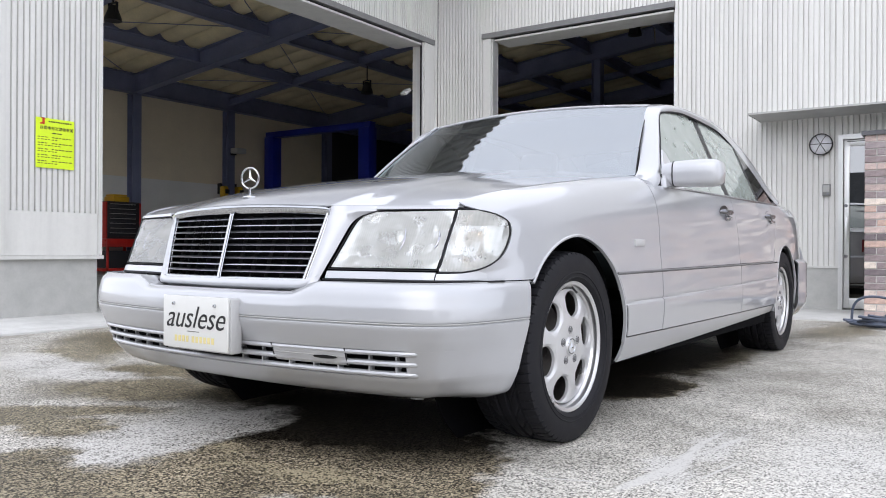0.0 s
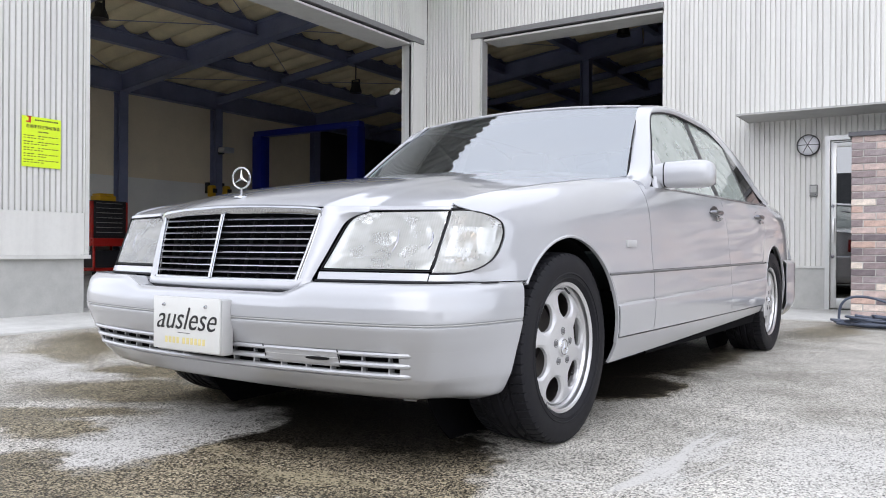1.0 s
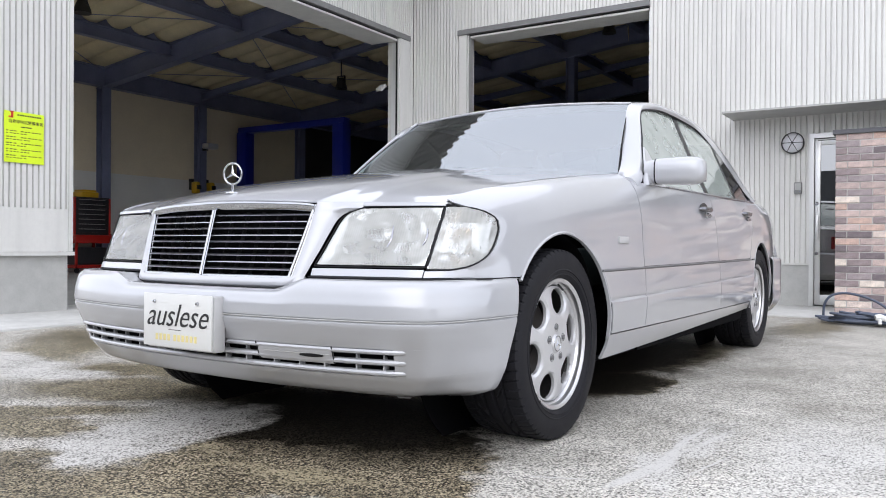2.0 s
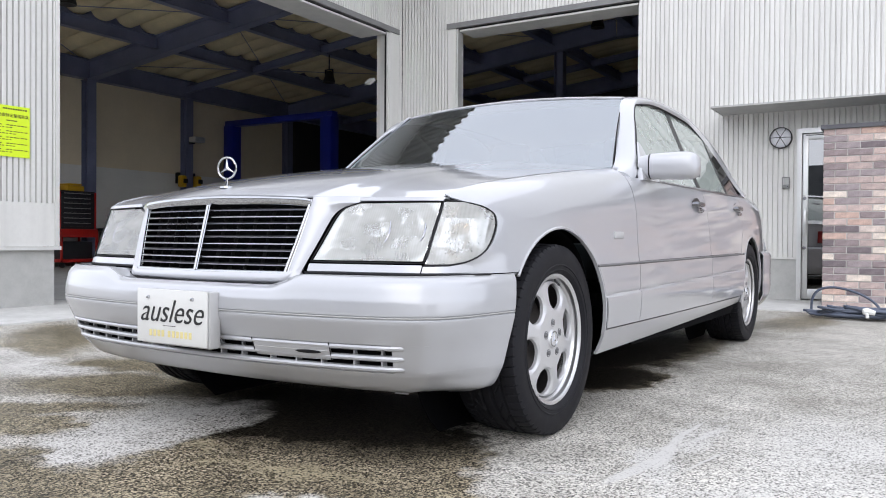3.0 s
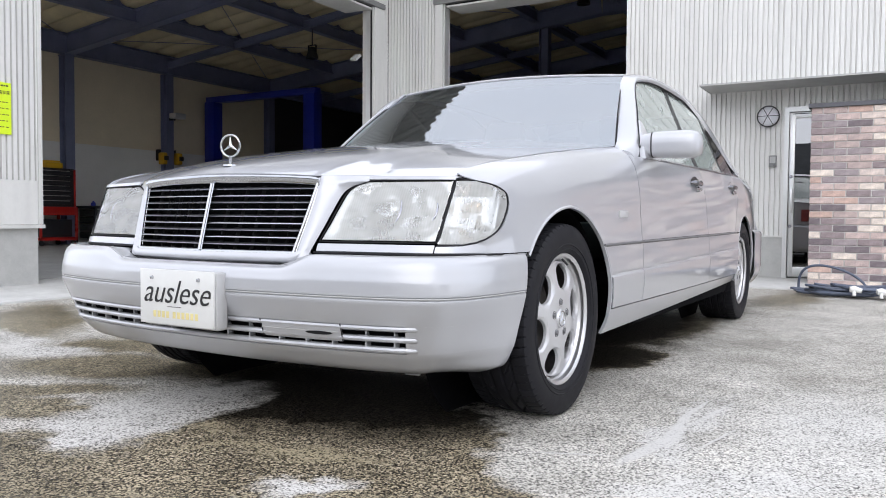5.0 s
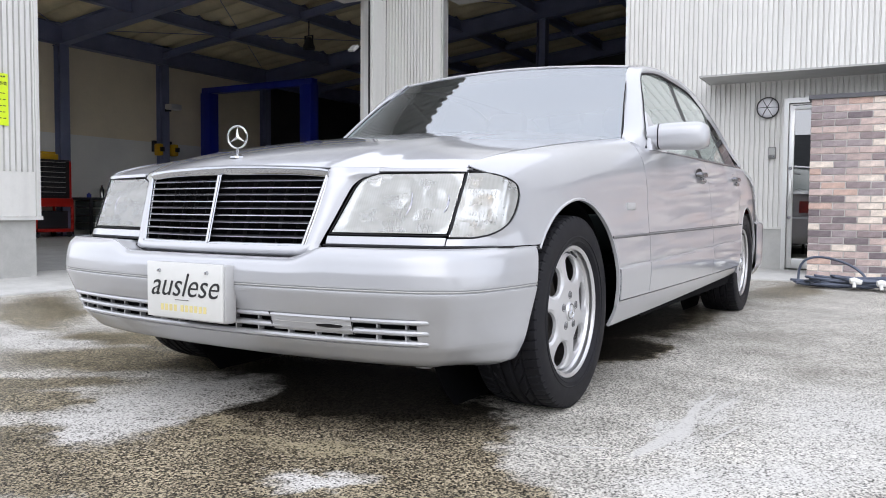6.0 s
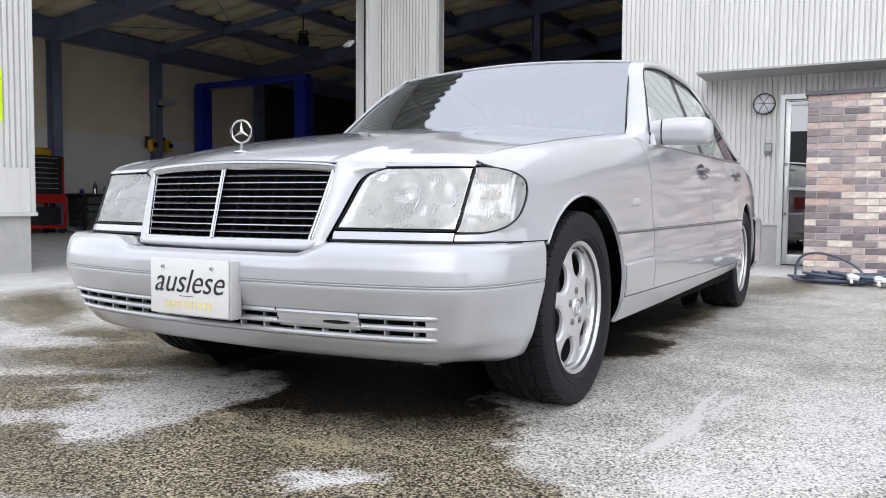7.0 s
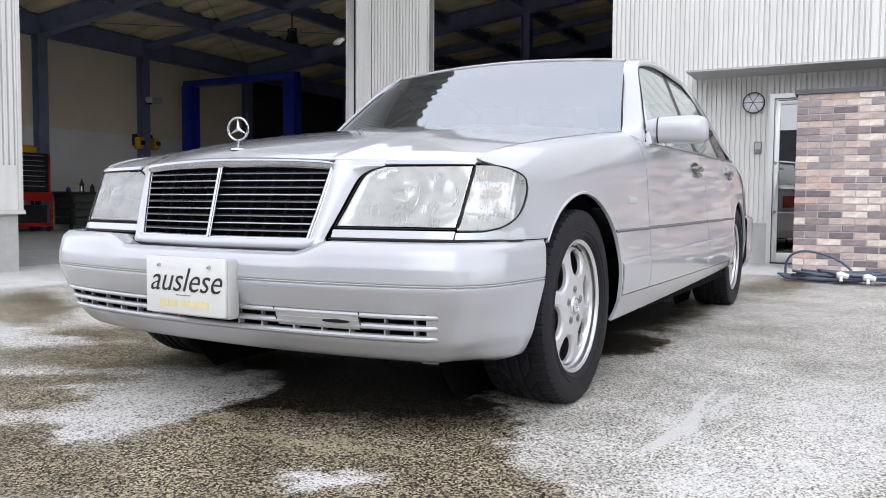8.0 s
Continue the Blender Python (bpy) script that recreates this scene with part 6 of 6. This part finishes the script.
# ---- things in and before the workshop ----
def entrance_door():
    d = thing("entrance_door", "light aluminium entrance door with a tall glass pane", "door", kind="structure")
    part("door_frame", boxes((0.758, 0.805, YW - 0.03, YW + 0.1, 0.026, 1.925), (0.805, 1.70, YW - 0.03, YW + 0.1, 1.872, 1.925), (1.70, 1.757, YW - 0.03, YW + 0.1, 0.026, 1.925)), M_ALU, d)
    part("door_leaf", boxes((0.809, 0.866, YW, YW + 0.04, 0.04, 1.866), (1.61, 1.696, YW, YW + 0.04, 0.04, 1.866), (0.866, 1.61, YW, YW + 0.04, 1.80, 1.866), (0.866, 1.61, YW, YW + 0.04, 0.04, 0.15), bevel=0.003), M_ALU, d)
    part("door_pane", boxes((0.864, 1.612, YW + 0.018, YW + 0.024, 0.145, 1.805)), M_PANE, d, "dark reflecting glass pane")
    part("door_closer_slot", boxes((0.84, 1.30, YW - 0.003, YW + 0.002, 1.845, 1.853)), M_RUBBER, d)
    bm = boxes((0.826, 0.858, YW - 0.060, YW - 0.035, 0.755, 1.025), bevel=0.006)
    for z in (0.79, 0.99):
        tube(bm, [(0.842, YW - 0.045, z), (0.842, YW + 0.002, z)], 0.008, 8)
    part("door_handle", bm, M_ALU, d, "long vertical pull handle")
    for z in (1.155, 0.605):
        part("lock", lathe(bmesh.new(), [(YW - 0.014, 0.0), (YW - 0.014, 0.015), (YW + 0.001, 0.020)], 16, "y", (0.832, 0, z)), M_CHROMEDULL, d)


entrance_door()


def bulkhead_lamp():
    l = thing("wall_lamp", "round opal wall lamp in a black wire cage", "lamp", at=(0.588, YW, 1.832))
    part("lamp_base", lathe(bmesh.new(), [(-0.001, 0.0), (-0.001, 0.116), (-0.045, 0.120), (-0.05, 0.117), (-0.05, 0.112), (-0.03, 0.109)], 40, "y"), M_BLACK, l)
    part("lamp_glass", lathe(bmesh.new(), [(-0.04, 0.110), (-0.065, 0.094), (-0.08, 0.06), (-0.086, 0.0)], 40, "y"), M_OPAL, l, "opal glass dome")
    part("cage_ring", tube(bmesh.new(), [(0.113 * math.cos(k * math.tau / 40), -0.052, 0.113 * math.sin(k * math.tau / 40)) for k in range(40)], 0.0045, 6, True), M_BLACK, l)
    for k in range(3):
        a = k * math.pi / 3
        part("cage_bar", tube(bmesh.new(), [(0.115 * s * math.cos(a), -0.092 + 0.042 * abs(s) ** 3, 0.115 * s * math.sin(a)) for s in [i / 8 - 1 for i in range(17)]], 0.0034, 6), M_BLACK, l)


bulkhead_lamp()
b = thing("intercom_box", "small dark grey wall box with a round button", "intercom", at=(0.642, YW, 1.33))
part("box_body", boxes((-0.04, 0.04, -0.035, 0.0, -0.065, 0.065), bevel=0.006), M_SHADE_AND_BOX, b)
part("box_face", boxes((-0.03, 0.03, -0.038, -0.034, -0.02, 0.052)), M_TRIMDARK, b)
part("button", lathe(bmesh.new(), [(-0.041, 0.0), (-0.040, 0.007), (-0.034, 0.008)], 14, "y", (0.018, 0, -0.042)), M_CHROMEDULL, b)

sign = thing("yellow_notice", "lime yellow notice board with black and red print", "sign", at=(XW + 0.006, 1.199, 1.550))
part("sign_board", boxes((0.0, 0.006, -0.170, 0.170, -0.213, 0.213)), M_SIGN, sign)
lettering("自動車特定整備事業", 0.033, (XW + 0.0126, 1.22, 1.68), (90, 0, 90), M_INK, sign, bold=0.0)
sign_text = [o for o in sign.children if o.type == "FONT"][0]
sign_text.matrix_world = Matrix.Translation((0.0066, 0.012, 0.128)) @ Euler((radians(90), 0, radians(90))).to_matrix().to_4x4()


def bars(name, rows, material, parent):
    bm = bmesh.new()
    for y0, y1, z, h in rows:
        box(bm, 0.0058, 0.0068, y0, y1, z - h / 2, z + h / 2)
    return part(name, bm, material, parent)


rows = [(-0.06 + k * 0.021, -0.06 + k * 0.021 + 0.015, 0.186, 0.012) for k in range(10)] + [(-0.03, 0.005, 0.088, 0.008), (0.01, 0.06, 0.088, 0.008)]
for i in range(5):
    z = 0.05 - i * 0.051
    for j in range(10):
        if j != 3:
            rows.append((-0.155 + j * 0.031, -0.155 + j * 0.031 + (0.024 if (i + j) % 3 else 0.017), z, 0.007))
    for j in range(6 + i % 2):
        rows.append((-0.155 + j * 0.030, -0.155 + j * 0.030 + (0.022 if (i * 2 + j) % 3 else 0.015), z - 0.02, 0.006))
tagged(bars("print_bars", rows, M_INK, sign), "rows of small black print", kind="stuff")
bm = boxes((0.0058, 0.0072, -0.115, -0.095, 0.158, 0.215), (0.0058, 0.0072, -0.135, -0.10, 0.158, 0.172), (0.0058, 0.0072, -0.125, -0.09, 0.205, 0.215))
part("red_mark", bm, M_REDINK, sign)


# brick screen wall
bwall = tagged(finish(boxes((1.095, 5.2, 6.2585, 6.45, 0.0, 1.806)), "wall_brick_screen", M_MORTAR), "screen wall faced with mixed brown and cream brick slips", "wall", kind="structure")
slab("coping", "dark grey metal coping on the brick screen", "trim", M_DARKCAP, (1.065, 5.22, 6.225, 6.48, 1.806, 1.848))


def hose():
    h = thing("hose_coil", "dark blue-grey hose lying in loose coils", "hose", at=(0.14, -0.40, GROUND))
    for i, (cx, cy, r) in enumerate(((1.20, 5.50, 0.17), (1.36, 5.42, 0.20), (1.52, 5.52, 0.22), (1.66, 5.40, 0.19), (1.80, 5.50, 0.24), (1.98, 5.38, 0.22), (1.28, 5.38, 0.13), (1.5, 5.36, 0.15))):
        pts = []
        for k in range(90):
            a = k * math.tau / 36 + i
            rr = r * (1 + 0.14 * math.sin(a * 1.7 + i))
            pts.append((cx + rr * 1.35 * math.cos(a) + 0.03 * math.sin(k * 0.2), cy + rr * 0.55 * math.sin(a), 0.016 + 0.009 * i + 0.012 * (k / 36) + 0.008 * math.sin(k * 0.37 + i)))
        part("hose_loop", tube(bmesh.new(), pts, 0.0112, 8), M_HOSE, h)
    pts = [(1.25 - 0.28 * math.cos(math.pi * t), 5.60 - 0.16 * t, 0.02 + (0.20 + 0.07 * (1 - t)) * math.sin(math.pi * t ** 0.8) ** 0.8) for t in [i / 40 for i in range(41)]]
    part("hose_arch", tube(bmesh.new(), pts, 0.0112, 8), M_HOSE, h)
    for x, y, z in ((1.40, 5.22, 0.085), (1.60, 5.20, 0.075)):
        bm = tube(bmesh.new(), [(x, y, z), (x + 0.03, y + 0.01, z + 0.005), (x + 0.09, y + 0.01, z - 0.01)], [0.024, 0.030, 0.020], 10)
        tube(bm, [(x + 0.03, y, z), (x + 0.035, y - 0.02, z - 0.05)], 0.014, 8)
        part("hose_coupling", bm, M_WHITEPL, h, "white plastic coupling")


hose()


# workshop things
def two_post_lift():
    l = thing("car_lift", "dark blue two-post car lift with an overhead beam", "car lift")
    y = 11.0
    for x in (-12.23, -9.24):
        part("post", boxes((x - 0.15, x + 0.15, y - 0.14, y + 0.14, FLOOR, 3.36), bevel=0.01), M_BLUE, l)
        part("base_plate", boxes((x - 0.22, x + 0.22, y - 0.25, y + 0.25, FLOOR, FLOOR + 0.025)), M_BLUE, l)
        part("carriage", boxes((x - 0.2, x + 0.2, y - 0.2, y + 0.2, 0.9, 1.75), bevel=0.01), M_BLUE, l)
        s = 1 if x < -10 else -1
        part("lift_arm", boxes((x + s * 0.1, x + s * 0.9, y - 0.75, y - 0.65, 0.92, 1.02), (x + s * 0.05, x + s * 0.2, y - 0.7, y, 0.92, 1.02)), M_BLUE, l)
    part("overhead_beam", boxes((-12.38, -9.09, y - 0.1, y + 0.1, 3.34, 3.48), bevel=0.008), M_BLUE, l)


two_post_lift()


def floodlight(x, y, z, label="black floodlight hanging from a purlin"):
    f = thing("floodlight", label, "lamp", group="floodlights", at=(x, y, z))
    part("stem", tube(bmesh.new(), [(0, 0, 0.13), (0, 0, 0.46)], 0.012, 8), M_BLACK, f)
    part("bracket", boxes((-0.10, -0.088, -0.02, 0.02, -0.02, 0.14), (0.088, 0.10, -0.02, 0.02, -0.02, 0.14), (-0.10, 0.10, -0.02, 0.02, 0.13, 0.142)), M_BLACK, f)
    part("lamp_head", lathe(bmesh.new(), [(0.10, 0.0), (0.10, 0.05), (0.04, 0.075), (-0.08, 0.12), (-0.13, 0.125), (-0.13, 0.11), (-0.09, 0.0)], 20, "z"), M_BLACK, f)


floodlight(-8.55, 10.15, 4.03)
floodlight(-8.55, 4.32, 4.13)
floodlight(-3.2, 11.35, 4.72)


def tool_cabinet():
    c = thing("tool_cabinet", "red and black roller tool cabinet with open shelves", "tool cabinet", at=(-12.25, 6.92, FLOOR))
    part("lower_frame", boxes((-0.3, 0.3, -0.5, 0.28, 0.10, 0.16), (-0.3, 0.3, -0.5, 0.28, 0.58, 0.74), (-0.3, -0.26, -0.5, -0.46, 0.1, 0.6), (-0.3, -0.26, 0.24, 0.28, 0.1, 0.6), (0.26, 0.3, -0.5, -0.46, 0.1, 0.6), (0.26, 0.3, 0.24, 0.28, 0.1, 0.6), bevel=0.004), M_RED, c, "red painted trolley frame")
    part("lower_chest", boxes((-0.25, 0.24, -0.44, 0.2, 0.165, 0.5), bevel=0.006), M_DARK, c)
    part("upper_body", boxes((-0.25, 0.24, -0.47, 0.25, 0.742, 1.45), bevel=0.006), M_DARK, c)
    for y in (-0.49, 0.255):
        part("red_post", boxes((-0.26, 0.262, y - 0.015, y + 0.015, 0.742, 1.46), bevel=0.004), M_RED, c)
    part("top_tray", boxes((-0.26, 0.25, -0.47, 0.24, 1.452, 1.475), bevel=0.004), M_DARK, c)
    for i in range(7):
        z = 0.79 + i * 0.095
        part("drawer", boxes((0.235, 0.262, -0.47, 0.19, z, z + 0.082), bevel=0.003), M_DARK, c)
        part("drawer_pull", boxes((0.262, 0.272, -0.42, 0.14, z + 0.06, z + 0.07)), M_ALU, c)
    for x in (-0.24, 0.24):
        for y in (-0.44, 0.22):
            part("castor", lathe(bmesh.new(), [(-0.015, 0.0), (-0.015, 0.05), (0.015, 0.05), (0.015, 0.0)], 14, "x", (x, y, 0.05)), M_BLACK, c)
    b = thing("yellow_case", "yellow plastic tool case on the cabinet", "case", at=(-12.25, 6.84, FLOOR + 1.475))
    part("case_body", boxes((-0.16, 0.16, -0.2, 0.16, 0.0, 0.11), bevel=0.02), M_YELLOW, b)
    part("case_lid", boxes((-0.15, 0.15, -0.17, 0.11, 0.112, 0.15), bevel=0.01), M_YELLOW, b)


tool_cabinet()


def bench():
    b = thing("workbench", "dark steel workbench with grey drawers", "workbench", at=(-12.3, 8.0, FLOOR))
    part("worktop", boxes((-0.35, 0.35, -0.42, 0.75, 0.72, 0.77), bevel=0.005), M_DARK, b)
    for y in (-0.38, 0.70):
        for x in (-0.3, 0.3):
            part("leg", boxes((x - 0.025, x + 0.025, y - 0.025, y + 0.025, 0.0, 0.72)), M_DARK, b)
    for i in range(4):
        part("drawer", boxes((-0.3, 0.33, -0.3, 0.6, 0.12 + i * 0.15, 0.25 + i * 0.15), bevel=0.004), M_DRAWER, b)
    for y, h, mat, nm, lb in ((0.1, 0.26, M_PANE, "clear_bottle", "clear plastic bottle on the workbench"), (-0.2, 0.10, M_BLUE, "blue_tin", "small blue tin on the workbench"), (0.35, 0.16, M_DARK, "dark_canister", "dark canister on the workbench")):
        o = thing(nm, lb, nm.split("_")[1], at=(-12.3, 8.0 + y, FLOOR + 0.77))
        part(nm.split("_")[1] + "_body", lathe(bmesh.new(), [(0, 0.0), (0.0, 0.045), (h * 0.65, 0.045), (h * 0.85, 0.018), (h, 0.018), (h, 0.0)], 18, "z"), mat, o)


bench()
for y, z in ((9.72, 1.97), (10.15, 1.98)):
    r = thing("hose_reel", "yellow air hose reel hung on the wall", "hose reel", group="hose reels", at=(-12.48, y, z))
    part("reel_case", boxes((-0.09, 0.09, -0.065, 0.065, -0.14, 0.13), bevel=0.035), M_YELLOW, r)
    part("reel_arm", boxes((-0.2, -0.1, -0.03, 0.03, -0.05, 0.2)), M_DARK, r)
    part("reel_guide", boxes((0.10, 0.125, -0.06, 0.06, -0.05, 0.05), bevel=0.008), M_BLACK, r)
cfan = thing("wall_spotlight", "grey wall-mounted spotlight on a steel column", "spotlight", at=(-12.36, 9.93, 2.86))
part("spot_arm", boxes((-0.12, 0.02, -0.03, 0.03, -0.03, 0.03)), M_DARK, cfan)
part("spot_body", boxes((0.0, 0.22, -0.14, 0.16, 0.0, 0.12), bevel=0.02), M_ALU, cfan)
spot = thing("wall_spotlight", "pale spotlight on an arm inside the opening", "spotlight", at=(XW - 0.25, 6.60, 2.95))
part("spot_arm", boxes((-0.03, 0.03, 0.0, 0.12, -0.02, 0.02)), M_DARK, spot)
bm = boxes((-0.05, 0.05, -0.13, 0.02, -0.015, 0.03), bevel=0.008)
bmesh.ops.rotate(bm, cent=(0, 0, 0), matrix=Euler((radians(35), 0, 0)).to_matrix(), verts=bm.verts)
part("spot_body", bm, M_TRIMDARK, spot)


# neighbouring house behind the viewer, seen as a reflection in glass; the further houses are unseen additions
def house():
    h = thing("neighbour_house", "low plastered house with a dark tiled roof across the yard", "house", group="neighbouring houses", at=(-4, -19, 0))
    part("house_wall", boxes((-6, 6, -4, 4, 0, 2.3)), M_PLASTER, h)
    bm = bmesh.new()
    for k in range(24):
        for s in (1, -1):
            t = k / 24
            y = s * lerp(5.0, 0.1, t)
            z = lerp(2.1, 3.7, t)
            box(bm, -6.7, 6.7, y - 0.13, y + 0.13, z, z + 0.16)
    part("roof", bm, M_TILE, h, "dark grey tiled roof")
    for x in (-4.5, -1, 2.5):
        w = part("window", boxes((x, x + 1.8, 3.98, 4.05, 0.9, 2.1)), M_ALU, h)
        part("pane", boxes((x + 0.08, x + 1.72, 4.03, 4.06, 0.98, 2.02)), M_PANE, w)
    return h


first_house = house()
# unseen copies, added to cut low sky light and fill the reflections
for x, y, turn in ((-19, -17, 8), (11, -21, -6), (38, -16, 90)):
    copy_thing(first_house, pose(x, y, 0, 0, 0, turn))


# brick slips, the near stretch as pieces
def brick_mesh(length, seed):
    bm = boxes((0, length, 0, 0.018, 0, 0.0595))
    rnd = random.Random(seed)
    front = [v for v in bm.verts if v.co.y < 0.001]
    bmesh.ops.bevel(bm, geom=[e for e in bm.edges if all(v in front for v in e.verts)], offset=0.0035, segments=1, affect="EDGES")
    for v in bm.verts:
        v.co += Vector((rnd.uniform(-0.0012, 0.0012), rnd.uniform(-0.0015, 0.0015) if v.co.y < 0.01 else 0, rnd.uniform(-0.0012, 0.0012)))
    bmesh.ops.recalc_face_normals(bm, faces=bm.faces)
    me = bpy.data.meshes.new("brick")
    bm.to_mesh(me)
    bm.free()
    me.materials.append(M_BRICK)
    return me


full = [brick_mesh(0.213, i) for i in range(5)]
half_bricks = [brick_mesh(0.101, i) for i in range(3)]
rest = bmesh.new()
rnd = random.Random(11)
pitch_z = 1.806 / 26
for row in range(26):
    x = 1.09
    first = row % 2 == 1
    while x < 5.15:
        ln = 0.101 if first else 0.213
        me = rnd.choice(half_bricks if first else full)
        first = False
        y = 6.25 + rnd.uniform(-0.004, 0.004)
        if x < 3.5:
            ob = new("brick", me)
            ob.location = (x, y, row * pitch_z + 0.006)
            ob.parent = bwall
        else:
            box(rest, x, x + ln, y, y + 0.018, row * pitch_z + 0.006, row * pitch_z + 0.0655)
        x += ln + 0.0105
tagged(part("brick_facing", rest, M_BRICK, bwall), "far stretch of the brick slips", kind="stuff")
